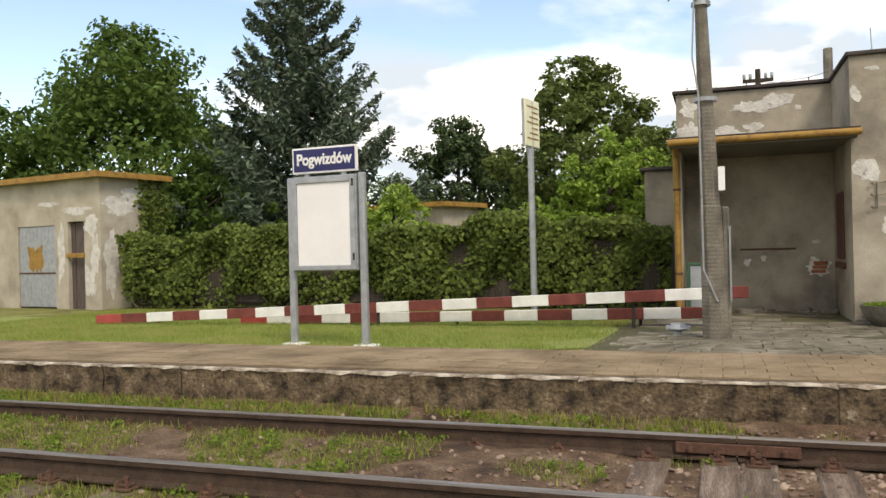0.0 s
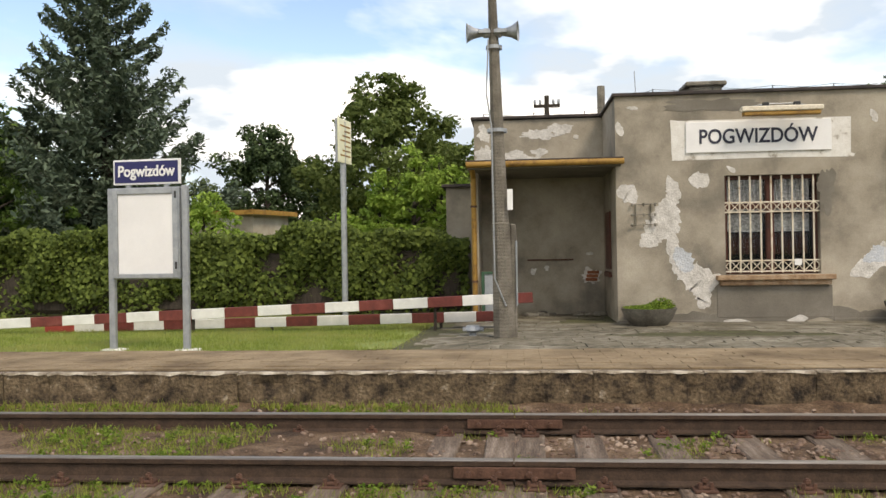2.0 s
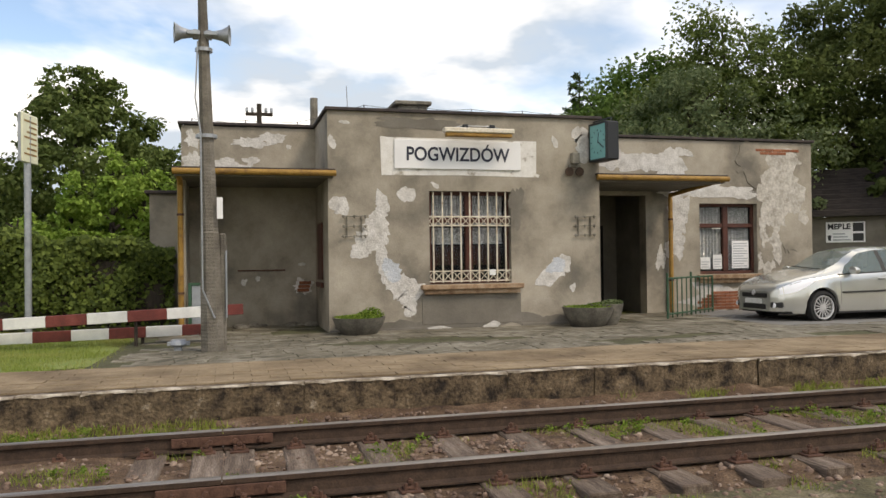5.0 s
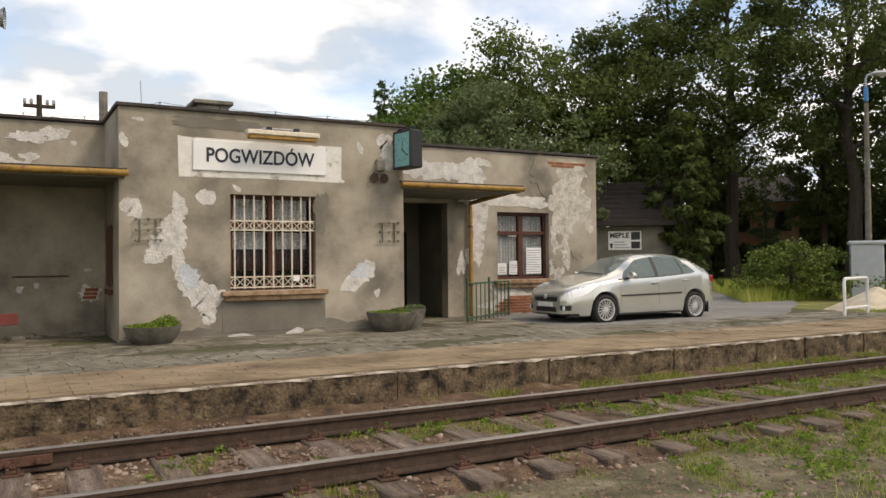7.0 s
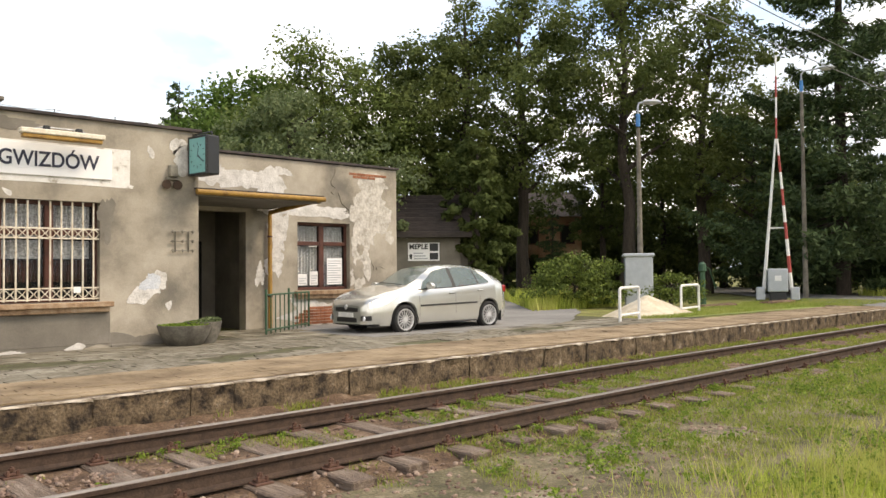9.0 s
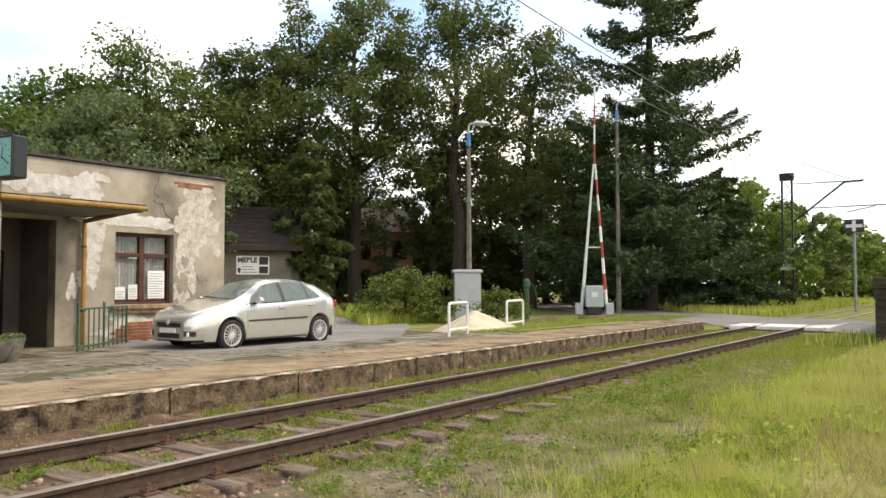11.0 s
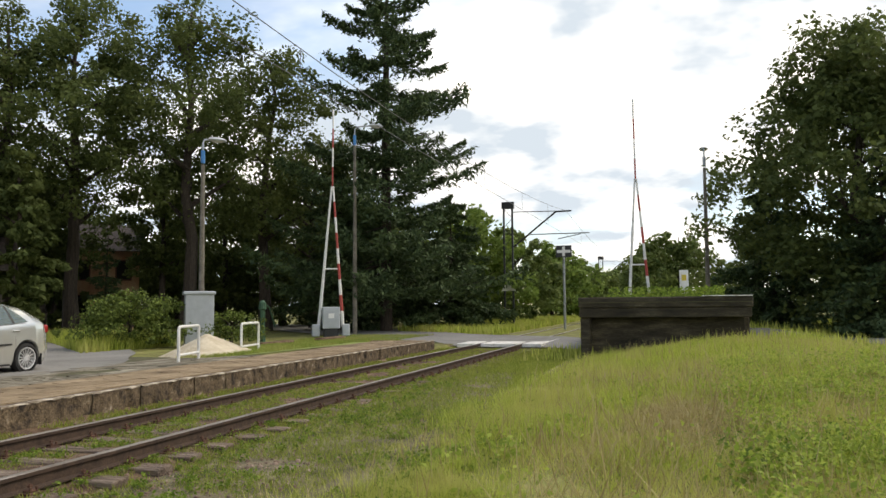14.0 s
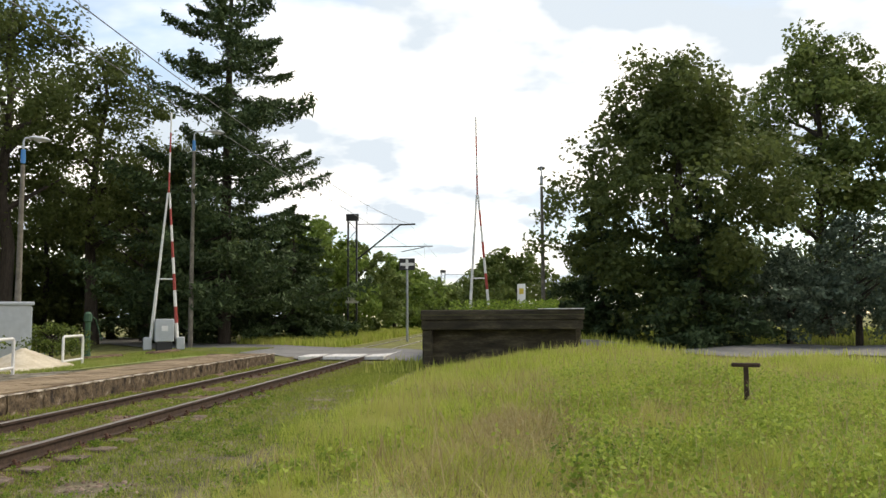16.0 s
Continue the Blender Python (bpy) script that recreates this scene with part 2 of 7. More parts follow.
NEEDLE_BLUE = leafy("blue_needle", (0.055, 0.082, 0.056), (0.15, 0.195, 0.13), 0.18)
NEEDLE = leafy("dark_needle", (0.035, 0.06, 0.028), (0.1, 0.145, 0.06), 0.15)
HEDGE_LEAF = leafy("vine_leaf", (0.05, 0.075, 0.02), (0.2, 0.26, 0.06))
BLADE = leafy("grass_blade", (0.2, 0.27, 0.035), (0.54, 0.6, 0.13), 0.5, (0.47, 0.46, 0.15), 0.8)
WEED_BRIGHT = leafy("meadow_leaf", (0.18, 0.26, 0.04), (0.42, 0.5, 0.1), 0.45)
BLADE_DRY = leafy("dry_blade", (0.26, 0.21, 0.085), (0.5, 0.43, 0.22), 0.35)
WEED = leafy("weed_leaf", (0.085, 0.15, 0.02), (0.24, 0.33, 0.055), 0.4)
GLASS = glassy("window_glass", (0.02, 0.02, 0.022), 0.04, 0.22)
# near-black: the shade of unlit rooms put into the colour
UNLIT = paint("dark_inside", (0.012, 0.011, 0.01), 0.9)
TIMBER_RED = mat("brown_frame", [(0.3, (0.05, 0.018, 0.012)), (0.6, (0.095, 0.032, 0.02))], 5, 0.55, 0, 0.2)
DOOR_WOOD = mat("old_door", [(0.3, (0.06, 0.045, 0.042)), (0.6, (0.11, 0.085, 0.08))], 4, 0.85, 0, 0.4, stretch=(4, 4, 0.5))
LACE = mat("net_curtain", [(0.42, (0.4, 0.42, 0.42)), (0.55, (0.75, 0.77, 0.77))], 26, 0.9, 0, 0.1, 80, 0.3)
CREAM = mat("cream_bar", [(0.3, (0.42, 0.3, 0.2)), (0.45, (0.62, 0.56, 0.45)), (0.75, (0.7, 0.65, 0.55))], 9, 0.6, 0, 0.1)
SILL = mat("old_sill", [(0.3, (0.14, 0.075, 0.04)), (0.5, (0.3, 0.2, 0.12)), (0.75, (0.42, 0.33, 0.24))], 5, 0.8, 0, 0.3)
BOWL = mat("dark_bowl", [(0.3, (0.06, 0.055, 0.045)), (0.52, (0.125, 0.115, 0.095)), (0.75, (0.22, 0.205, 0.17))], 4, 0.93, 0, 0.6, 45, 0.25)
BLADE_LAWN = leafy("lawn_blade", (0.16, 0.22, 0.04), (0.36, 0.42, 0.11), 0.45, (0.36, 0.36, 0.12), 0.9)
BLADE_LOW = leafy("track_blade", (0.14, 0.19, 0.03), (0.36, 0.4, 0.09), 0.42)
DIRT = mat("gravelly_dirt", [(0.34, (0.06, 0.055, 0.028)), (0.46, (0.11, 0.095, 0.05)), (0.56, (0.16, 0.135, 0.08)), (0.7, (0.27, 0.23, 0.16))], 2.4, 0.95, 0, 1.0, 45, 0.5)

# ---- building tools ----


class Build:
    """Points and faces of one mesh, gathered and then linked once."""

    def __init__(self):
        self.v, self.f = [], []

    def add(self, verts, faces, m=None):
        o = len(self.v)
        self.v += [tuple(m @ Vector(p)) for p in verts] if m else [tuple(p) for p in verts]
        self.f += [tuple(o + i for i in q) for q in faces]
        return self

    def box(self, x0, y0, z0, x1, y1, z1, c=0.0, m=None):
        if c <= 0:
            p = [(x, y, z) for z in (z0, z1) for y in (y0, y1) for x in (x0, x1)]
            return self.add(p, [(0, 2, 3, 1), (4, 5, 7, 6), (0, 1, 5, 4), (2, 6, 7, 3), (0, 4, 6, 2), (1, 3, 7, 5)], m)
        lo, hi, p, idx = (x0, y0, z0), (x1, y1, z1), [], {}
        for sx in (0, 1):
            for sy in (0, 1):
                for sz in (0, 1):
                    s = (sx, sy, sz)
                    for a in range(3):
                        q = [(hi[k] - (c if k != a else 0)) if s[k] else (lo[k] + (c if k != a else 0)) for k in range(3)]
                        idx[s, a] = len(p)
                        p.append(q)
        f = []
        for a in range(3):
            b, d = (a + 1) % 3, (a + 2) % 3
            for sa in (0, 1):
                ring = []
                for sb, sd in ((0, 0), (1, 0), (1, 1), (0, 1)):
                    s = [0, 0, 0]
                    s[a], s[b], s[d] = sa, sb, sd
                    ring.append(idx[tuple(s), a])
                f.append(tuple(ring if sa else ring[::-1]))
            for sb in (0, 1):
                for sd in (0, 1):
                    s0, s1 = [0, 0, 0], [0, 0, 0]
                    s0[b] = s1[b] = sb
                    s0[d] = s1[d] = sd
                    s1[a] = 1
                    q = [idx[tuple(s0), b], idx[tuple(s1), b], idx[tuple(s1), d], idx[tuple(s0), d]]
                    f.append(tuple(q[::-1] if sb == sd else q))
        for s in [(i, j, k) for i in (0, 1) for j in (0, 1) for k in (0, 1)]:
            q = [idx[s, 0], idx[s, 1], idx[s, 2]]
            f.append(tuple(q if sum(s) % 2 else q[::-1]))
        return self.add(p, f, m)

    def tube(self, pts, radii, n=10, caps=True):
        """A round bar through the points."""
        pts = [Vector(p) for p in pts]
        if not hasattr(radii, "__len__"):
            radii = [radii] * len(pts)
        rings, prev = [], None
        for i, p in enumerate(pts):
            d = (pts[min(i + 1, len(pts) - 1)] - pts[max(i - 1, 0)]).normalized()
            a = prev - d * prev.dot(d) if prev else d.orthogonal()
            a.normalize()
            prev = a
            b = d.cross(a)
            rings.append([p + radii[i] * (math.cos(2 * math.pi * k / n) * a + math.sin(2 * math.pi * k / n) * b) for k in range(n)])
        v = [q for r in rings for q in r]
        f = [(i * n + k, i * n + (k + 1) % n, (i + 1) * n + (k + 1) % n, (i + 1) * n + k) for i in range(len(pts) - 1) for k in range(n)]
        if caps:
            f += [tuple(range(n))[::-1], tuple((len(pts) - 1) * n + k for k in range(n))]
        return self.add(v, f)

    def turn(self, prof, n=20, m=None):
        """A body turned about z from (radius, height) pairs."""
        v = [(r * math.cos(2 * math.pi * k / n), r * math.sin(2 * math.pi * k / n), z) for r, z in prof for k in range(n)]
        f = [(i * n + k, i * n + (k + 1) % n, (i + 1) * n + (k + 1) % n, (i + 1) * n + k) for i in range(len(prof) - 1) for k in range(n)]
        return self.add(v, f, m)

    def plate(self, outline, y0, y1, m=None):
        """A flat piece with the outline given in x and z, from y0 to y1 (y0 in front)."""
        n = len(outline)
        v = [(x, y0, z) for x, z in outline] + [(x, y1, z) for x, z in outline]
        f = [tuple(range(n)), tuple(range(2 * n - 1, n - 1, -1))] + [(i, i + n, (i + 1) % n + n, (i + 1) % n) for i in range(n)]
        return self.add(v, f, m)

    def mesh(self, name, smooth=False):
        me = bpy.data.meshes.new(name)
        me.from_pydata(self.v, [], self.f)
        bm = bmesh.new()
        bm.from_mesh(me)
        bmesh.ops.recalc_face_normals(bm, faces=bm.faces)
        bm.to_mesh(me)
        bm.free()
        if smooth:
            me.polygons.foreach_set("use_smooth", [True] * len(me.polygons))
            me.set_sharp_from_angle(angle=radians(38))
        return me


def part(name, b, material, parent=None, label="", smooth=False):
    me = b if isinstance(b, bpy.types.Mesh) else b.mesh(name, smooth)
    if material and not me.materials:
        me.materials.append(material)
    ob = new(name, me)
    if parent:
        ob.parent = parent
    if label:
        ob["label"] = label
    return ob


def empty(name, label, category, at=(0, 0, 0), turn=0.0, group="", kind=""):
    ob = new(name)
    ob.matrix_basis = pose(*at, 0, 0, turn)
    return tagged(ob, label, category, group, kind)


def raw(name, verts, faces, material):
    """A large mesh from arrays: verts n x 3, faces n x 3 or n x 4."""
    me = bpy.data.meshes.new(name)
    k = faces.shape[1]
    me.vertices.add(len(verts))
    me.vertices.foreach_set("co", np.ascontiguousarray(verts, dtype=np.float32).ravel())
    me.loops.add(faces.size)
    me.loops.foreach_set("vertex_index", faces.ravel().astype(np.int32))
    me.polygons.add(len(faces))
    me.polygons.foreach_set("loop_start", np.arange(0, faces.size, k, dtype=np.int32))
    me.update(calc_edges=True)
    me.materials.append(material)
    return me


def smooth01(a):
    a = min(1.0, max(0.0, a))
    return a * a * (3 - 2 * a)


def ground_z(x, y):
    """Height of the ground: the track bed, the yard sloping away behind the platform, the bank beside the track."""
    if y < 7.9:
        bank = 0.5 * smooth01((x - 5) / 15) * smooth01((3.3 - y) / 5) * (1 - 0.6 * smooth01((-2.6 - y) / 3.5))
        worn = 0.055 * smooth01((x - 0.8) / 1.5) * smooth01((11 - x) / 3) * smooth01((5.15 - y) / 0.2) * smooth01((y - 3.2) / 1.2)
        far = smooth01((x - 26) / 4) * 0.17 * smooth01((y - 3) / 1.5)
        roll = 0.05 * math.sin(x * 0.7 + y) * smooth01((2.5 - y) / 3) * smooth01((x - 2) / 5)
        return -0.2 + bank + far + roll - worn
    rise = 0.38 * smooth01((y - 7.9) / 0.35) if x < 25.4 else 0.17 + 0.04 * smooth01((y - 7.9) / 3)
    slope = 0.14 * min(1, max(0, (y - 8.8) / 4.2)) if x < 25.4 else 0
    return -0.2 + rise - slope


def at_bearing(az, d):
    return d * math.sin(radians(az)), d * math.cos(radians(az))

# ---- ground ----
def stretch_axis(near, step, far):
    a, s = [0.0], step
    while a[-1] < near:
        a.append(a[-1] + step)
    while a[-1] < far:
        s *= 1.3
        a.append(a[-1] + s)
    return a


gx = [-v for v in stretch_axis(20, 0.8, 1500)[:0:-1]] + stretch_axis(50, 0.8, 1500)
gy = sorted(set([-v for v in stretch_axis(14, 0.6, 1500)[:0:-1]] + [v for v in stretch_axis(7.2, 0.6, 7.2)] + [4.95, 5.05, 5.15, 5.25] + [7.7, 7.9, 8.0, 8.15, 8.25] + [8.25 + v for v in stretch_axis(8, 0.6, 1500)[1:]]))
gv = np.array([(x, y, ground_z(x, y)) for y in gy for x in gx])
nx_ = len(gx)
gf = np.array([(j * nx_ + i, j * nx_ + i + 1, (j + 1) * nx_ + i + 1, (j + 1) * nx_ + i) for j in range(len(gy) - 1) for i in range(nx_ - 1)])
tagged(new("ground", raw("ground", gv, gf, GRASS_SOIL)), "rough grassy ground on both sides of the railway", "ground", kind="structure")


def sheet(name, line, widths, lift, material, label, category, z=None, cross=8):
    """A strip that follows the ground along a line."""
    pts = [Vector((*p, 0)) for p in line]
    dense, ww = [], []
    for i in range(len(pts) - 1):
        n = max(2, int((pts[i + 1] - pts[i]).length / 0.8))
        for k in range(n):
            dense.append(pts[i].lerp(pts[i + 1], k / n))
            ww.append(widths[i] + (widths[i + 1] - widths[i]) * k / n)
    dense.append(pts[-1])
    ww.append(widths[-1])
    v, f = [], []
    for i, p in enumerate(dense):
        d = (dense[min(i + 2, len(dense) - 1)] - dense[max(i - 2, 0)]).normalized()
        nrm = Vector((-d.y, d.x, 0))
        for k in range(cross + 1):
            wob = 0.05 * math.sin(i * 1.7 + 5 * (k > cross / 2)) if k in (0, cross) else 0
            q = p + nrm * ((k / cross - 0.5) * ww[i] + wob)
            v.append((q.x, q.y, (ground_z(q.x, q.y) if z is None else z) + lift))
    c1 = cross + 1
    for i in range(len(dense) - 1):
        for k in range(cross):
            f.append((i * c1 + k, i * c1 + k + 1, (i + 1) * c1 + k + 1, (i + 1) * c1 + k))
    return tagged(new(name, raw(name, np.array(v), np.array(f), material)), label, category, kind="structure")


sheet("track_bed", [(-60, 6.05), (26.6, 6.05)], [3.2, 3.2], 0.012, BED, "brown dirt and worn ballast under the rails", "track bed", cross=32)
sheet("dirt_strip", [(-40, 3.7), (12, 3.7), (18, 3.9)], [2.6, 2.2, 0.6], 0.02, DIRT, "bare dirt and gravel beside the track", "dirt", cross=26)
sheet("lawn", [(-40, 12.4), (-2.6, 12.4), (-1.4, 12.9)], [4.9, 4.9, 3.6], 0.012, LAWN, "short green lawn behind the platform", "lawn", cross=14)
sheet("verge", [(18.6, 11.5), (26, 11.9), (36, 12.5)], [1.8, 4.2, 3.8], 0.02, LAWN, "grass verge beside the platform end", "verge", cross=10)
sheet("road", [(9.8, 14.6), (14.5, 14.8), (19, 17.2), (26, 24), (36, 35), (52, 52)], [6.0, 5.6, 4.4, 5.2, 5.5, 5.5], 0.03, ASPHALT, "grey asphalt yard and lane beside the station", "road", cross=12)
sheet("road_crossing", [(60, 40), (42, 19), (34, 11.5), (30.8, 6.5), (30.3, 0), (30.6, -6), (30.8, -12), (30, -24), (24, -60)], [6, 6, 6, 6.6, 6, 7, 10.5, 11, 11], 0.045, ASPHALT, "asphalt road over the level crossing", "road", cross=10)

foot_v = [(X, Y, -0.2 + (0.012, 0.03 + 0.03 * noise.noise(Vector((X * 1.7, 1, 0))), 0.075 + 0.05 * noise.noise(Vector((X * 2.1, 5, 0))), 0.12 + 0.07 * noise.noise(Vector((X * 1.9, 9, 0))))[k]) for k, Y in enumerate((7.15, 7.4, 7.65, 7.84)) for X in np.arange(-40, 26.2, 0.3)]
fn = len(np.arange(-40, 26.2, 0.3))
tagged(new("platform_foot", raw("platform_foot", np.array(foot_v), np.array([(j * fn + i, j * fn + i + 1, (j + 1) * fn + i + 1, (j + 1) * fn + i) for j in range(3) for i in range(fn - 1)]), BED)), "dark earth banked against the platform face", "earth", kind="structure")

# ---- platform ----
PX0, PX1, PY, PZ = -30.0, 25.45, 7.78, 0.215
platform = empty("platform", "low brick-paved platform with worn white-edged concrete blocks", "platform", kind="structure")
x, rng = PX0, random.Random(3)
while x < PX1 - 0.2:
    w = min(rng.uniform(0.46, 0.56), PX1 - x)
    b, nu, nw = Build(), 9, 6
    fv = []
    for j in range(nw):
        for i in range(nu):
            a, d = 0.001 + (w - 0.002) * i / (nu - 1), -0.5 * (1 - j / (nw - 1))
            chip = 0.075 * max(0, noise.noise(Vector(((x + a) * 4, d * 4, 3))) - 0.1) + 0.02 * noise.noise(Vector(((x + a) * 11, d * 11, 1)))
            fv.append((a, 0.01 + chip + (0.004 if i in (0, nu - 1) else 0), d - (0.02 * max(0, noise.noise(Vector(((x + a) * 5, 9, 0)))) if j == nw - 1 else 0)))
    nb_ = len(fv)
    fv += [(0.001 + (w - 0.002) * i / (nu - 1), 0.27, -0.004) for i in range(nu)]
    b.add(fv, [(j * nu + i, j * nu + i + 1, (j + 1) * nu + i + 1, (j + 1) * nu + i) for j in range(nw - 1) for i in range(nu - 1)] + [((nw - 1) * nu + i, (nw - 1) * nu + i + 1, nb_ + i + 1, nb_ + i) for i in range(nu - 1)])
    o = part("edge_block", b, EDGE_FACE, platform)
    o.location = (x, PY + rng.uniform(-0.012, 0.012), PZ + rng.uniform(-0.006, 0.003) - 0.012)
    n, cap = 6, Build()
    fr = [(k * w / (n - 1), rng.uniform(-0.004, 0.014)) for k in range(n)]
    cap.add([(a + (0.01 if k == 0 else -0.01 if k == n - 1 else 0), b_, 0.012) for k, (a, b_) in enumerate(fr)] + [(a, 0.09 + rng.uniform(-0.03, 0.03), 0.012) for a, _ in fr]
            + [(a, b_ - 0.003, -0.001 - rng.uniform(0, 0.02) * (rng.random() < 0.4)) for a, b_ in fr],
            [(k, k + 1, n + k + 1, n + k) for k in range(n - 1)] + [(k, 2 * n + k, 2 * n + k + 1, k + 1) for k in range(n - 1)])
    part("edge_paint", cap, EDGE_TOP, o, "flaking white edge paint")
    x += w
part("core", Build().box(PX0, PY + 0.2, -0.4, PX1, 10.15, 0.13), PAVER, platform)
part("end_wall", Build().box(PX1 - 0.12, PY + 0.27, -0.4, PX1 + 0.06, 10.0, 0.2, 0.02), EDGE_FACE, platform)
# bedding sheet under the pavers and the setts
tagged(new("yard_bedding", raw("yard_bedding", np.array([(X, Y, ground_z(X, Y) + (0.008 if Y < 8.9 else 0.016)) for Y in np.linspace(8.3, 16.6, 30) for X in np.linspace(-1.6, 18.5, 30)]),
                               np.array([(j * 30 + i, j * 30 + i + 1, j * 30 + 31 + i, j * 30 + 30 + i) for j in range(29) for i in range(29)]), JOINT)), "mossy bedding between grey paving stones", "pavement", kind="structure")

# ---- railway track ----
fx = np.arange(-40, 27.2, 0.22)
fyv = np.linspace(5.41, 6.79, 9)


def fill_z(X, Y):
    return -0.2 + 0.012 + 0.05 * smooth01((-0.55 - X) / 0.5) + 0.04 * smooth01((X - 8.5) / 3) + 0.028 * noise.noise(Vector((X * 1.6, Y * 1.9, 3))) + 0.012 * noise.noise(Vector((X * 6, Y * 6, 8)))


fill_v = [(X, Y, fill_z(X, Y)) for Y in fyv for X in fx]
fn2 = len(fx)
tagged(new("track_fill", raw("track_fill", np.array(fill_v), np.array([(j * fn2 + i, j * fn2 + i + 1, (j + 1) * fn2 + i + 1, (j + 1) * fn2 + i) for j in range(len(fyv) - 1) for i in range(fn2 - 1)]), BED)), "earth that half buries the old sleepers", "earth", kind="structure")
RY0, RY1 = 5.35, 6.855
track = empty("railway_track", "single railway track with rusty rails on old timber sleepers", "railway track", kind="structure")


def rail_mesh(x0, x1):
    prof = [(-0.065, -0.16), (-0.065, -0.148), (-0.014, -0.13), (-0.01, -0.055), (-0.034, -0.04), (-0.036, -0.008), (-0.026, 0.0), (0.026, 0.0), (0.036, -0.008), (0.034, -0.04), (0.01, -0.055), (0.014, -0.13), (0.065, -0.148), (0.065, -0.16)]
    n, b = len(prof), Build()
    b.add([(X, y, z) for X in (x0, x1) for y, z in prof], [(i, (i + 1) % n, n + (i + 1) % n, n + i) for i in range(n)] + [tuple(range(n)), tuple(range(2 * n - 1, n - 1, -1))])
    me = b.mesh("rail")
    me.materials.append(RAIL_WEB)
    me.materials.append(RAIL_TOP)
    for p in me.polygons:
        c = sum((me.vertices[i].co.z for i in p.vertices), 0) / len(p.vertices)
        p.material_index = 1 if c > -0.012 and len(p.vertices) == 4 else 0
    return me


JX = -0.04
for ry in (RY0, RY1):
    for a, c in ((-70, JX - 0.006), (JX + 0.006, 130)):
        o = part("rail", rail_mesh(a, c), None, track)
        o.location = (0, ry, 0)
sl = Build().box(-0.12, -1.25, -0.14, 0.12, 1.25, 0, 0.012)
sl.v = [(a + 0.006 * math.sin(7 * b_), b_, c + 0.006 * math.sin(9 * b_ + 20 * a)) for a, b_, c in sl.v]
sl = sl.mesh("sleeper")
sl.materials.append(SLEEPER)
plate_b = Build().box(-0.075, -0.17, 0, 0.075, 0.17, 0.018, 0.004)
for s in (-1, 1):
    plate_b.box(-0.05, s * 0.105 - 0.035, 0.018, 0.05, s * 0.105 + 0.035, 0.04, 0.006)
    for e in (-0.035, 0.035):
        plate_b.tube([(e, s * 0.135, 0.0), (e, s * 0.135, 0.062)], 0.013, 6)
    plate_b.tube([(0, s * 0.1, 0.03), (0, s * 0.1, 0.085)], 0.012, 6)
    plate_b.tube([(0, s * 0.1, 0.055), (0, s * 0.1, 0.076)], 0.023, 6)
plate_me = plate_b.mesh("base_plate")
plate_me.materials.append(RUST)
xs, X = [], JX
k = 0
while X < 27:
    X = JX + 0.16 + 0.42 + 0.63 * k
    xs.append(X)
    xs.append(JX - 0.16 - 0.42 - 0.63 * k)
    k += 1
xs += [JX - 0.13, JX + 0.13]
rng = random.Random(8)
for X in sorted(xs):
    if -18 < X < 26.5:
        o = part("sleeper", sl, None, track)
        o.matrix_basis = pose(X + rng.uniform(-0.02, 0.02), (RY0 + RY1) / 2 + rng.uniform(-0.05, 0.05), -0.164 + rng.uniform(-0.008, 0.003), 0, 0, rng.uniform(-1.5, 1.5))
        for ry in (RY0, RY1):
            q = part("base_plate", plate_me, None, track)
            q.location = (X, ry, -0.168)
for ry in (RY0, RY1):
    for s in (-1, 1):
        b = Build().box(-0.4, -0.012, -0.12, 0.4, 0.012, -0.045, 0.004)
        for e in (-0.3, -0.1, 0.1, 0.3):
            b.tube([(e, s * 0.01, -0.085), (e, s * 0.045, -0.085)], 0.022, 6)
        part("joint_bar", b, RUST, track, "rusty bolted rail joint").location = (JX, ry + s * 0.042, 0)
b = Build()
for i in range(12):
    b.box(27.6 + i * 0.5, RY0 - 0.75, -0.12, 28.08 + i * 0.5, RY0 - 0.09, 0.005, 0.01).box(27.6 + i * 0.5, RY0 + 0.12, -0.12, 28.08 + i * 0.5, RY1 - 0.12, 0.005, 0.01).box(27.6 + i * 0.5, RY1 + 0.09, -0.12, 28.08 + i * 0.5, RY1 + 0.75, 0.005, 0.01)
part("crossing_slab", b, LIME, track, "pale concrete crossing slabs between the rails")

# ---- station building ----
FY, BY, TOP, GZ = 14.58, 16.65, 4.1, 0.03
MX0, MX1, LX0, RX1 = 1.79, 7.17, -0.84, 13.88
station = empty("station_building", "flat-roofed grey station with flaking plaster", "building")


def wall_x(name, x0, x1, y0, y1, z0, z1, holes=(), material=PLASTER):
    """A wall along x with openings (x0, z0, x1, z1)."""
    b, cuts = Build(), sorted({x0, x1, *[h[0] for h in holes], *[h[2] for h in holes]})
    for a, c in zip(cuts, cuts[1:]):
        spans, z = [], z0
        for h in sorted((h for h in holes if h[0] <= a and h[2] >= c), key=lambda h: h[1]):
            spans.append((z, h[1]))
            z = h[3]
        spans.append((z, z1))
        for s0, s1 in spans:
            if s1 - s0 > 0.001:
                b.box(a, y0, s0, c, y1, s1)
    me = b.mesh(name)
    bm = bmesh.new()
    bm.from_mesh(me)
    bmesh.ops.remove_doubles(bm, verts=bm.verts, dist=0.0005)
    bm.to_mesh(me)
    bm.free()
    return part(name, me, material, station)


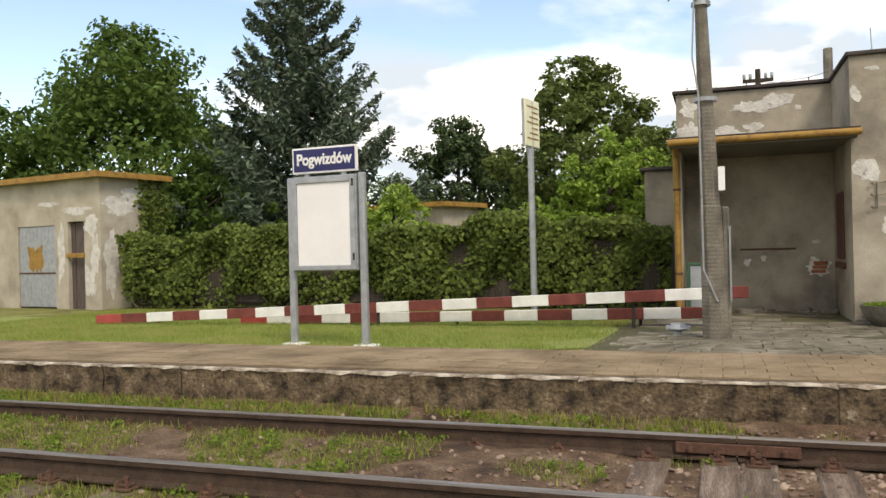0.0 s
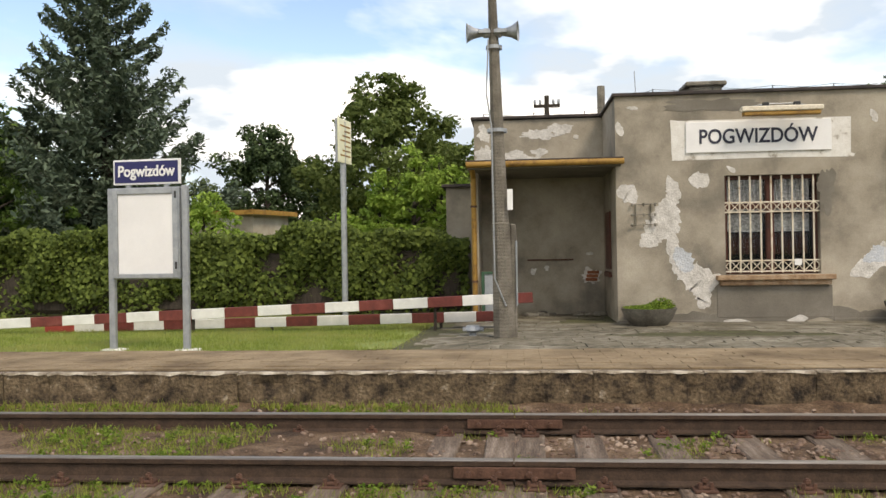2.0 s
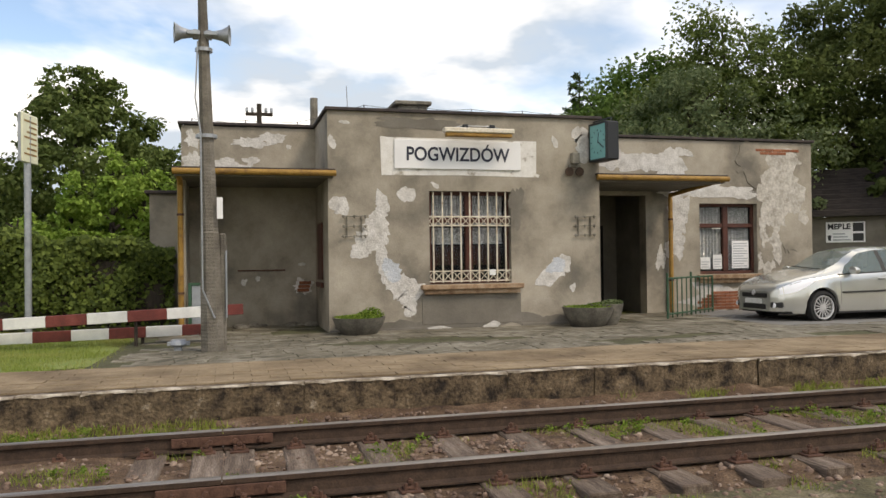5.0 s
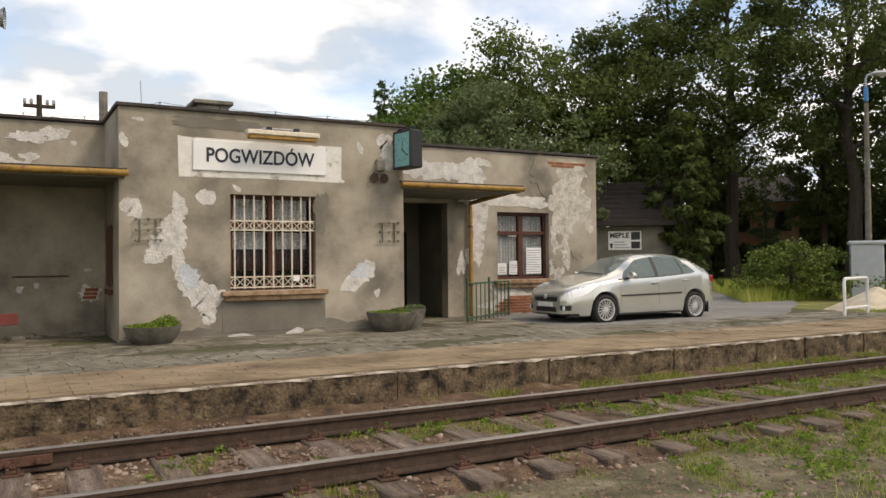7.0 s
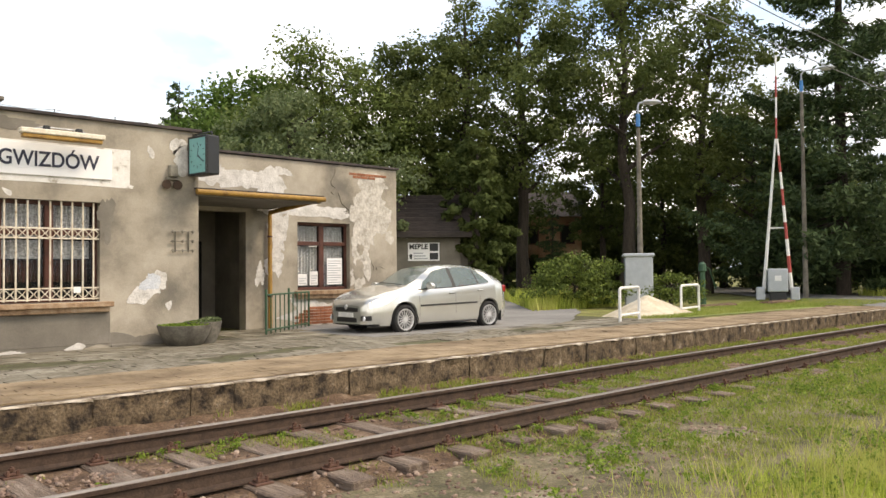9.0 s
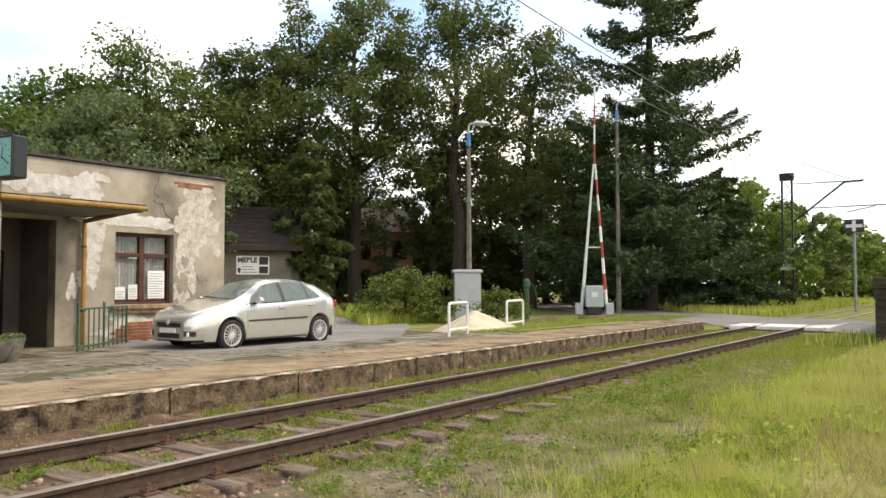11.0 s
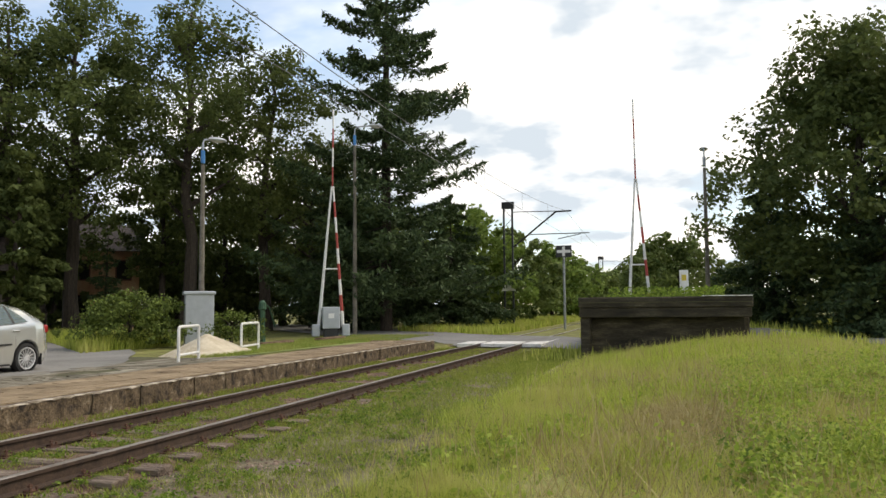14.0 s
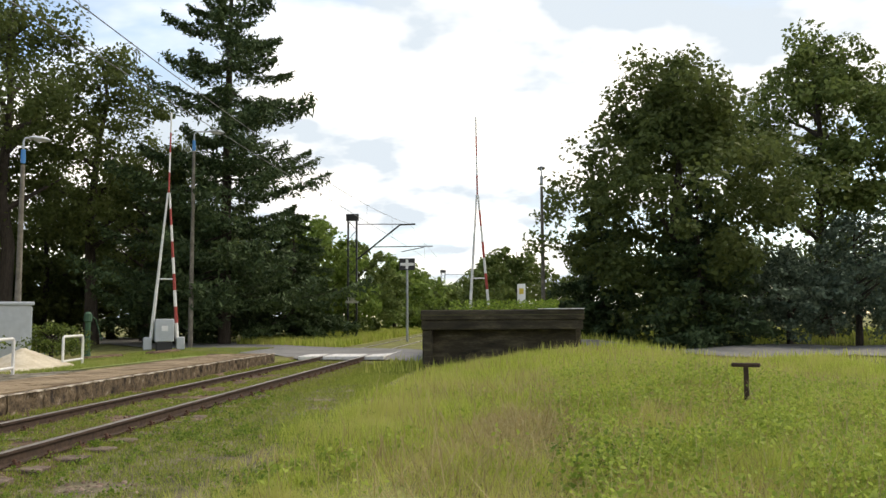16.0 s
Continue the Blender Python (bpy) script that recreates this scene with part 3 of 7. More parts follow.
W1 = (3.68, 0.9, 5.3, 2.65)
W2 = (10.75, 0.93, 12.32, 2.6)
DOOR = (7.5, GZ - 0.1, 9.35, 2.78)
wall_x("front_wall", MX0, MX1, FY, FY + 0.3, -0.2, TOP, [W1])
part("side_wall", Build().box(MX0, FY + 0.302, -0.2, MX0 + 0.3, BY + 0.3, TOP), PLASTER, station)
part("side_wall", Build().box(MX1 - 0.3, FY + 0.302, -0.2, MX1, BY + 0.3, TOP), PLASTER, station)
wall_x("wing_wall", LX0, MX0 - 0.002, BY, BY + 0.3, -0.2, TOP - 0.02)
wall_x("wing_wall", MX1 + 0.002, RX1, BY, BY + 0.3, -0.2, TOP - 0.02, [W2, DOOR])
part("end_wall", Build().box(RX1 - 0.3, BY + 0.302, -0.2, RX1, 22, TOP - 0.02), PLASTER, station)
part("end_wall", Build().box(LX0, BY + 0.302, -0.2, LX0 + 0.3, 22, TOP - 0.02), PLASTER, station)
part("back_wall", Build().box(LX0 + 0.302, 21.7, -0.2, RX1 - 0.302, 22, TOP - 0.02), PLASTER, station)
part("roof", Build().box(LX0 + 0.05, BY + 0.05, TOP - 0.018, RX1 - 0.05, 22.1, TOP + 0.02, 0.01).box(MX0 + 0.05, FY + 0.05, TOP + 0.002, MX1 - 0.05, BY + 0.049, TOP + 0.022, 0.005), CAP, station)
cb = Build()
for a in ((MX0 - 0.05, FY - 0.06, MX1 + 0.05, FY + 0.02), (MX0 - 0.05, FY + 0.021, MX0 + 0.02, BY + 0.1), (MX1 - 0.02, FY + 0.021, MX1 + 0.05, BY + 0.1), (LX0 - 0.06, BY - 0.06, MX0 - 0.052, BY + 0.03), (MX1 + 0.052, BY - 0.06, RX1 + 0.06, BY + 0.03), (RX1 - 0.03, BY + 0.031, RX1 + 0.06, 22.1), (LX0 - 0.06, BY + 0.031, LX0 + 0.03, 22.1)):
    cb.box(a[0], a[1], TOP + 0.001, a[2], a[3], TOP + 0.06, 0.008)
part("roof_edge", cb, CAP, station, "dark felt roof edge")
part("floor_inside", Build().box(MX1 + 0.01, BY + 0.31, GZ - 0.08, RX1 - 0.31, 19.4, GZ), CONC, station)
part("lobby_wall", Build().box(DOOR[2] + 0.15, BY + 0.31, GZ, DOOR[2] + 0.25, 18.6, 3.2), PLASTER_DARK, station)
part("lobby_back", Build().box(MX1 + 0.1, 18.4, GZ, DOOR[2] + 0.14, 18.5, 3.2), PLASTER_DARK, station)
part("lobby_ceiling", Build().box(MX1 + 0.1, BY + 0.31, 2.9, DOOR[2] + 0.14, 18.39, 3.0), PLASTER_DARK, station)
# inner door and room walls coloured near-black to paint in the indoor shade
part("inner_door", Build().box(8.2, 18.33, GZ, 9.1, 18.39, 2.15, 0.01).box(8.28, 18.31, 0.2, 9.02, 18.34, 1.0, 0.01).box(8.28, 18.31, 1.15, 9.02, 18.34, 2.05, 0.01), UNLIT, station)
part("ticket_room_wall", Build().box(MX0 + 0.31, FY + 1.3, GZ, MX1 - 0.31, FY + 1.4, TOP - 0.1), UNLIT, station)
part("office_wall", Build().box(10.4, 18.0, GZ, RX1 - 0.31, 18.1, 3.6), UNLIT, station)


def blob(cx, cz, w, h, seed, n=26, rough=0.32):
    """A ragged outline for a bare patch of wall."""
    r, out, n = random.Random(seed), [], 40
    for k in range(n):
        a = 2 * math.pi * (k + r.uniform(-0.3, 0.3)) / n
        c, s = math.cos(a), math.sin(a)
        q = 1 + rough * (noise.noise(Vector((c * 1.3 + seed * 3.1, s * 1.3, seed))) * 2.0 + noise.noise(Vector((c * 4 + seed, s * 4, 7))) * 1.1 + r.uniform(-0.3, 0.3))
        q = max(0.25, q)
        out.append((cx + w / 2 * q * math.cos(a), cz + h / 2 * q * math.sin(a)))
    return out


def patches(y, rows, material, parent=station, name="bare_patch", label="bare white lime patch"):
    for k, (cx, cz, w, h, s) in enumerate(rows):
        part(name, Build().plate(blob(cx, cz, w, h, s), y - 0.006 - 0.0004 * (s % 7), y + 0.01), material, parent, label)


def peel(rows, seed, y, material, lift=0.006, name="bare_patch", label="bare lime where plaster has fallen", parent=station):
    """A ragged strip of fallen plaster that runs through (x, z, width) along a wall."""
    pts, n = [], 14
    for k in range(len(rows) - 1):
        for i in range(n):
            u = i / n
            pts.append([a + (b - a) * smooth01(u) if m == 2 else a + (b - a) * u for m, (a, b) in enumerate(zip(rows[k], rows[k + 1]))])
    pts.append(list(rows[-1]))
    left, right = [], []
    for k, (px, pz, w) in enumerate(pts):
        q0, q1 = pts[max(0, k - 3)], pts[min(len(pts) - 1, k + 3)]
        d = Vector((q1[0] - q0[0], q1[1] - q0[1])).normalized()
        nrm = Vector((-d.y, d.x))
        end = min(1.0, (min(k, len(pts) - 1 - k) + 0.4) / 4) ** 0.6
        for side, out in ((1, left), (-1, right)):
            jag = 1 + 0.5 * noise.noise(Vector((px * 5, pz * 5, seed + side))) + 0.45 * noise.noise(Vector((px * 17, pz * 17, seed + 5 * side)))
            q = Vector((px, pz)) + nrm * side * 0.5 * w * max(0.2, jag) * end
            out.append((q.x, q.y))
    b, m = Build(), len(left)
    v = [(a, yy, c) for yy in (y - lift, y + 0.01) for a, c in left + right]
    f = []
    for k in range(m - 1):
        f += [(k, k + 1, m + k + 1, m + k), (2 * m + k, 3 * m + k, 3 * m + k + 1, 2 * m + k + 1), (k, 2 * m + k, 2 * m + k + 1, k + 1), (m + k, m + k + 1, 3 * m + k + 1, 3 * m + k)]
    b.add(v, f + [(0, m, 3 * m, 2 * m), (m - 1, 3 * m - 1, 4 * m - 1, 2 * m - 1)])
    return part(name, b, material, parent, label)


# fallen plaster on the front block
peel([(1.8, 2.42, 0.2), (2.0, 2.38, 0.3), (2.14, 2.2, 0.16)], 1, FY, PATCH)
peel([(2.7, 2.68, 0.08), (2.8, 2.4, 0.24), (2.72, 2.08, 0.34), (2.6, 1.8, 0.5), (2.2, 1.42, 0.26)], 2, FY, PATCH)
peel([(2.74, 1.72, 0.12), (2.78, 1.3, 0.26), (2.98, 0.95, 0.36), (3.24, 0.78, 0.5), (3.32, 0.45, 0.3), (3.2, 0.32, 0.14)], 3, FY, PATCH, 0.005)
peel([(2.82, 1.4, 0.16), (2.98, 1.12, 0.3), (3.08, 0.98, 0.2)], 4, FY - 0.003, PATCH_BLUE)
peel([(3.06, 2.6, 0.16), (3.26, 2.58, 0.3), (3.42, 2.56, 0.2)], 5, FY, PATCH)
peel([(3.44, 0.87, 0.1), (3.6, 0.86, 0.13)], 6, FY, PATCH)
peel([(6.18, 3.75, 0.1), (6.27, 3.52, 0.13)], 7, FY, PATCH)
peel([(6.6, 3.86, 0.24), (6.8, 3.78, 0.3), (6.86, 3.4, 0.26), (6.84, 3.22, 0.18)], 8, FY, PATCH)
peel([(5.78, 0.86, 0.14), (6.04, 0.98, 0.34), (6.3, 1.2, 0.4), (6.52, 1.38, 0.2)], 9, FY, PATCH)
peel([(6.0, 1.1, 0.14), (6.26, 1.22, 0.26), (6.4, 1.32, 0.12)], 10, FY - 0.003, PATCH_BLUE)
peel([(6.5, 0.8, 0.1), (6.62, 0.76, 0.2)], 11, FY, PATCH)
peel([(2.0, 3.9, 0.05), (2.2, 3.88, 0.08)], 12, FY, PATCH)
peel([(1.84, 3.66, 0.08), (1.86, 3.5, 0.12), (1.92, 3.4, 0.08)], 13, FY, PATCH)
peel([(3.72, 2.82, 0.05), (3.86, 2.7, 0.1)], 14, FY, PATCH)
peel([(3.62, 0.08, 0.06), (4.1, 0.06, 0.1)], 15, FY - 0.014, PATCH)
peel([(4.7, 0.08, 0.06), (5.05, 0.12, 0.12)], 16, FY - 0.014, PATCH)
# parapets of the two wings
patches(BY, [(-0.62, 3.82, 0.3, 0.3, 41), (-0.6, 3.3, 0.42, 0.46, 42), (0.5, 3.78, 0.7, 0.24, 43), (0.95, 3.86, 0.5, 0.22, 44), (0.05, 3.3, 0.85, 0.26, 45), (0.5, 3.38, 0.3, 0.2, 46), (1.25, 3.7, 0.1, 0.1, 47)], PATCH)
patches(BY, [(8.0, 3.55, 0.5, 0.4, 51), (8.55, 3.6, 0.9, 0.42, 52), (9.3, 3.55, 1.1, 0.5, 53), (10.0, 3.5, 0.8, 0.6, 54), (10.3, 3.8, 0.5, 0.2, 55), (10.6, 2.9, 1.6, 0.36, 56), (10.2, 2.4, 0.5, 1.2, 57), (10.1, 1.6, 0.45, 0.7, 58), (11.7, 2.85, 1.5, 0.3, 59)], PATCH)
patches(BY - 0.003, [(13.0, 3.0, 1.25, 1.7, 61), (12.75, 1.9, 0.8, 1.3, 62), (12.9, 3.72, 1.4, 0.4, 63), (12.55, 1.2, 0.4, 0.6, 64), (13.4, 2.3, 0.7, 0.9, 65)], BARE)
patches(BY - 0.008, [(13.25, 1.9, 0.62, 0.95, 71), (12.65, 1.95, 0.22, 0.3, 72), (12.58, 1.4, 0.34, 0.5, 73), (12.2, 3.55, 0.9, 0.9, 74)], PLASTER, name="grey_patch", label="grey plaster clinging to the bare wall")
patches(BY, [(9.72, 1.3, 0.3, 0.5, 75)], PATCH)
# bricks showing under the right-hand window and along the parapet
BRICK = mat("old_brick", [(0.3, (0.2, 0.07, 0.035)), (0.6, (0.32, 0.13, 0.07))], 5, 0.92, 0, 0.6, vary=0.3)
bm_ = Build().box(0, 0, 0, 0.235, 0.02, 0.062, 0.004).mesh("brick")
bm_.materials.append(BRICK)
patches(BY, [(11.4, 0.36, 1.9, 0.62, 81)], PATCH)
for r in range(6):
    for k in range(8):
        xx = 10.66 + k * 0.247 + (r % 2) * 0.12
        if abs(xx + 0.12 - 11.35) < 0.9 - 0.09 * abs(r - 1.5) ** 1.5:
            part("brick", bm_, None, station).location = (xx, BY - 0.022, 0.1 + r * 0.072)
for r in range(2):
    for k in range(5 - 2 * r):
        part("brick", bm_, None, station).location = (12.3 + k * 0.247 + r * 0.12, BY - 0.022, 3.86 - r * 0.074)
patches(FY + 0.001, [(2.5, 0.08, 1.3, 0.3, 301), (3.3, 0.12, 1.1, 0.26, 302), (5.9, 0.12, 1.0, 0.34, 303), (6.7, 0.1, 1.0, 0.28, 304), (4.3, 0.1, 1.6, 0.2, 305)], PLASTER_DARK, name="damp_stain", label="dark damp stain at the wall foot")
patches(FY + 0.0015, [(3.4, 3.9, 1.4, 0.24, 313), (5.4, 2.4, 0.3, 0.8, 314)], PLASTER_DARK, name="old_stain", label="old grey stain on the plaster")
# plinth and the panel under the barred window
part("window_panel", Build().box(3.52, FY - 0.012, 0.14, 5.48, FY + 0.01, 0.7, 0.006), PLASTER_DARK, station, "darker panel under the window")
part("plinth", Build().box(MX0 + 0.002, FY - 0.02, -0.15, 3.5, FY + 0.01, 0.1, 0.008), PLASTER_DARK, station)
part("plinth", Build().box(5.5, FY - 0.02, -0.15, MX1 - 0.002, FY + 0.01, 0.12, 0.008), PLASTER_DARK, station)


def station_window(name, hole, y, label):
    x0, z0, x1, z1 = hole
    w = empty(name, label, "window", kind="structure")
    fy, fr = y + 0.14, 0.07
    b = Build().box(x0, fy, z0, x0 + fr, fy + 0.07, z1, 0.006).box(x1 - fr, fy, z0, x1, fy + 0.07, z1, 0.006).box(x0 + fr, fy, z1 - fr, x1 - fr, fy + 0.07, z1, 0.006).box(x0 + fr, fy, z0, x1 - fr, fy + 0.07, z0 + fr, 0.006)
    part("window_frame", b, TIMBER_RED, w, "brown painted timber frame")
    xm, zt = (x0 + x1) / 2, z1 - (z1 - z0) * 0.31
    part("mullion", Build().box(xm - 0.07, fy - 0.01, z0 + fr, xm + 0.07, fy + 0.075, z1 - fr, 0.01), TIMBER_RED, w)
    part("transom", Build().box(x0 + fr, fy - 0.004, zt - 0.05, xm - 0.071, fy + 0.07, zt + 0.05, 0.008).box(xm + 0.071, fy - 0.004, zt - 0.05, x1 - fr, fy + 0.07, zt + 0.05, 0.008), TIMBER_RED, w)
    for a, c in ((x0 + fr, xm - 0.07), (xm + 0.07, x1 - fr)):
        for d, e in ((z0 + fr, zt - 0.05), (zt + 0.05, z1 - fr)):
            o = part("pane", Build().box(a, fy + 0.03, d, c, fy + 0.036, e), GLASS, w)
            o.visible_shadow = False
    return w


win1 = station_window("window_1", W1, FY, "barred window with brown frame, net curtains behind")
win2 = station_window("window_2", W2, BY, "brown window with lace curtains and posted notices")


def curtain(x0, x1, y, z0, z1, label, folds=9, material=LACE):
    n, b = folds * 6, Build()
    v = [(x0 + (x1 - x0) * k / n, y + 0.022 * math.sin(k * 2 * math.pi / 6) + 0.008 * math.sin(k * 1.3), z) for z in (z0, (z0 + z1) / 2, z1) for k in range(n + 1)]
    b.add(v, [(j * (n + 1) + k, j * (n + 1) + k + 1, (j + 1) * (n + 1) + k + 1, (j + 1) * (n + 1) + k) for j in range(2) for k in range(n)])
    return tagged(part("curtain", b, material, None, "", True), label, "curtain")


for a, c in ((3.78, 4.4), (4.58, 5.2)):
    curtain(a, c, FY + 0.25, 2.0, 2.6, "pleated net curtain behind the barred window", 8)
    curtain(a, c, FY + 0.27, 1.65, 1.97, "plain pale cafe curtain behind the bars", 3)
    curtain(a, c, FY + 0.36, 1.25, 1.63, "striped brown and white curtain", 10, TIMBER_RED)
for a, c in ((10.84, 11.46), (11.62, 12.23)):
    curtain(a, c, BY + 0.24, 1.02, 2.52, "white lace curtain in the brown window", 7)
# notices inside the right-hand window
for k, (xa, za, w, h, m) in enumerate(((10.86, 1.05, 0.26, 0.28, WHITE), (11.2, 1.05, 0.24, 0.34, WHITE), (11.72, 1.06, 0.46, 0.66, WHITEWASH), (11.18, 2.0, 0.24, 0.1, LIME))):
    n = empty("notice", "white printed paper notice stuck in the window", "notice", group="window notices")
    part("sheet", Build().box(xa, BY + 0.155, za, xa + w, BY + 0.158, za + h), m, n)
    for r in range(int(h / 0.06) - 1):
        part("print", Build().box(xa + 0.03, BY + 0.153, za + 0.04 + r * 0.06, xa + w * (0.9 - 0.2 * (r % 3 == 1)), BY + 0.1545, za + 0.06 + r * 0.06), GALV, n)
# sills
part("sill", Build().box(3.5, FY - 0.16, 0.8, 5.5, FY + 0.14, 0.89, 0.012).box(3.56, FY - 0.1, 0.71, 5.44, FY - 0.004, 0.799, 0.01), SILL, win1, "peeling yellowish stone sill")
part("sill", Build().box(10.65, BY - 0.14, 0.82, 12.42, BY + 0.14, 0.92, 0.012).box(10.7, BY - 0.08, 0.72, 12.38, BY - 0.004, 0.819, 0.01), SILL, win2, "worn brown sill")
# iron grille
grille = empty("window_grille", "cream iron bars with diamond bands over the window", "window grille")
gy0 = FY + 0.06
for k in range(9):
    xx = 3.68 + 1.62 * (k + 0.5) / 9
    part("bar", Build().tube([(xx, gy0, 0.92), (xx, gy0, 2.64)], 0.016, 8), CREAM, grille)
for z in (0.95, 1.14, 2.0, 2.17):
    part("rail", Build().box(3.68, gy0 - 0.03, z - 0.012, 5.3, gy0 - 0.018, z + 0.012, 0.002), CREAM, grille)
for z in (1.045, 2.085):
    for k in range(9):
        xx, r = 3.68 + 1.62 * (k + 0.5) / 9, 0.075
        pts = [(xx + 0.085 * c, gy0 - 0.028, z + r * s) for c, s in ((-1, 0), (-0.45, 0.75), (0, 1), (0.45, 0.75), (1, 0), (0.45, -0.75), (0, -1), (-0.45, -0.75), (-1, 0))]
        part("diamond", Build().tube(pts, 0.008, 5), CREAM, grille)
part("meter_tag", Build().box(4.86, gy0 - 0.05, 1.05, 4.98, gy0 - 0.036, 1.16, 0.004), WHITEWASH, grille, "small white box on the bars")


def words(name, text, size, at, material, parent, bold=0.0, depth=0.004):
    c = bpy.data.curves.new(name, "FONT")
    c.body, c.size, c.extrude, c.offset = text, size, depth, bold
    c.align_x, c.align_y = "CENTER", "CENTER"
    c.materials.append(material)
    tmp = bpy.data.objects.new(name, c)
    scene.collection.objects.link(tmp)
    me = bpy.data.meshes.new_from_object(tmp.evaluated_get(bpy.context.evaluated_depsgraph_get()))
    bpy.data.objects.remove(tmp)
    o = new(name, me)
    o.parent = parent
    return o, at


def lettering(name, text, size, at, material, parent, bold=0.0, wide=None):
    o, at = words(name, text, size, at, material, parent, bold)
    s = wide / o.dimensions.x if wide and o.dimensions.x else 1
    o.matrix_basis = pose(*at, 90, 0, 0) @ Matrix.Diagonal((s, 1, 1, 1))
    return o


part("sign_ground", Build().plate([(2.76, 3.66), (2.9, 3.64), (5.84, 3.63), (5.83, 3.0), (5.9, 2.98), (5.88, 2.93), (4.3, 2.95), (2.78, 2.93), (2.77, 3.2)], FY - 0.006, FY + 0.01), LIME, station, "limewashed band behind the name board")
board = empty("name_board", "white station name board with dark lettering POGWIZDÓW", "sign")
part("panel", Build().box(3.02, FY - 0.04, 3.06, 5.5, FY - 0.007, 3.6, 0.004), WHITEWASH, board)
lettering("lettering", "POGWIZDÓW", 0.36, (4.25, FY - 0.045, 3.325), INK, board, 0.006, 2.02)
lamp = empty("sign_lamp", "long weathered cream lamp above the name board", "lamp")
part("housing", Build().box(3.88, FY - 0.44, 3.7, 5.24, FY - 0.26, 3.79, 0.016), CREAM, lamp)
part("tube_cover", Build().box(3.92, FY - 0.42, 3.63, 5.2, FY - 0.28, 3.699, 0.012), OCHRE, lamp)
for xx in (4.3, 4.82):
    part("bracket", Build().tube([(xx, FY + 0.02, 3.86), (xx, FY - 0.2, 3.86), (xx, FY - 0.34, 3.765)], 0.013, 6), GALV, lamp)
    part("clamp", Build().box(xx - 0.05, FY - 0.39, 3.79, xx + 0.05, FY - 0.31, 3.86, 0.008), BLACK, lamp)
part("tie", Build().tube([(3.95, FY - 0.35, 3.76), (4.3, FY - 0.2, 3.86), (4.82, FY - 0.2, 3.86), (5.18, FY - 0.35, 3.76)], 0.008, 5), GALV, lamp)


def canopy(x0, x1, y0, y1, z, label):
    c = empty("canopy", label, "canopy")
    part("slab", Build().box(x0, y0 + 0.03, z - 0.13, x1, y1, z, 0.01), PLASTER_DARK, c)
    part("gutter", Build().tube([(x0 - 0.02, y0 - 0.03, z - 0.05), (x1 + 0.04, y0 - 0.03, z - 0.05)], 0.055, 10), OCHRE, c, "ochre half-round gutter", True)
    part("felt", Build().box(x0 - 0.03, y0 - 0.03, z + 0.001, x1 + 0.03, y1 - 0.002, z + 0.03, 0.006), CAP, c)
    return c


canopy(LX0 - 0.02, 1.88, 14.45, BY - 0.003, 2.99, "concrete porch canopy with ochre gutter, rusty felt")
canopy(7.11, 10.02, 14.52, BY - 0.003, 3.0, "concrete entrance canopy with ochre gutter")
for xx, yy, lab in ((LX0 + 0.06, 15.0, 0), (9.93, BY - 0.1, 0)):
    dp = empty("drainpipe", "ochre painted drainpipe with brackets", "drainpipe")
    part("pipe", Build().tube([(xx, 14.5 if lab == 0 and xx < 0 else 14.55, 2.93), (xx, yy - 0.05 if xx < 0 else yy, 2.78), (xx, yy, 2.65), (xx, yy, ground_z(xx, yy) + 0.02)], 0.05, 10), OCHRE, dp, "", True)
    for z in (0.8, 2.2):
        part("bracket", Build().turn([(0.052, 0), (0.062, 0), (0.062, 0.04), (0.052, 0.04)], 10, pose(xx, yy, z)), RUST, dp)
part("porch_wall", Build().box(LX0, 15.05, -0.1, LX0 + 0.14, BY - 0.003, 2.85), PLASTER, station, "side wall of the porch")
# items on the porch wall
patches(BY, [(1.52, 0.84, 0.34, 0.32, 91)], PATCH)
for r in range(3):
    part("brick", bm_, None, station).location = (1.4 + 0.02 * r, BY - 0.026, 0.74 + r * 0.074)
part("wall_strip", Build().box(0.22, BY - 0.03, 1.17, 1.16, BY - 0.002, 1.2, 0.005), RUST, station, "rusty strip where a bench was fixed")
patches(BY, [(0.34, 0.95, 0.12, 0.14, 92), (0.62, 1.02, 0.1, 0.1, 93), (1.5, 1.3, 0.14, 0.06, 94)], PATCH)
part("ticket_hatch", Build().box(MX0 - 0.06, 15.35, 0.85, MX0 - 0.002, 16.2, 0.95, 0.01).box(MX0 - 0.03, 15.4, 1.0, MX0 - 0.002, 16.15, 2.1, 0.01), TIMBER_RED, station, "boarded hatch in the porch")


def insulators(x, z):
    o = empty("insulator_rack", "rusty bracket rack fixed to the grey wall", "bracket", group="wall brackets")
    for k in range(3):
        zz = z + k * 0.18
        part("rod", Build().tube([(x - 0.24, FY - 0.05, zz), (x + 0.24, FY - 0.05, zz + 0.02)], 0.008, 6), CONC, o)
        for s in (-0.2, 0, 0.2):
            part("peg", Build().turn([(0, 0.035), (0.02, 0.03), (0.025, 0.0), (0.012, -0.02), (0.008, -0.03), (0, -0.03)], 8, pose(x + s, FY - 0.06, zz)), CONC, o)
    for s in (-0.12, 0.14):
        part("stay", Build().box(x + s - 0.015, FY - 0.05, z - 0.02, x + s - 0.008, FY + 0.01, z + 0.38, 0.002), CONC, o)


insulators(2.26, 1.8)
insulators(6.82, 1.8)

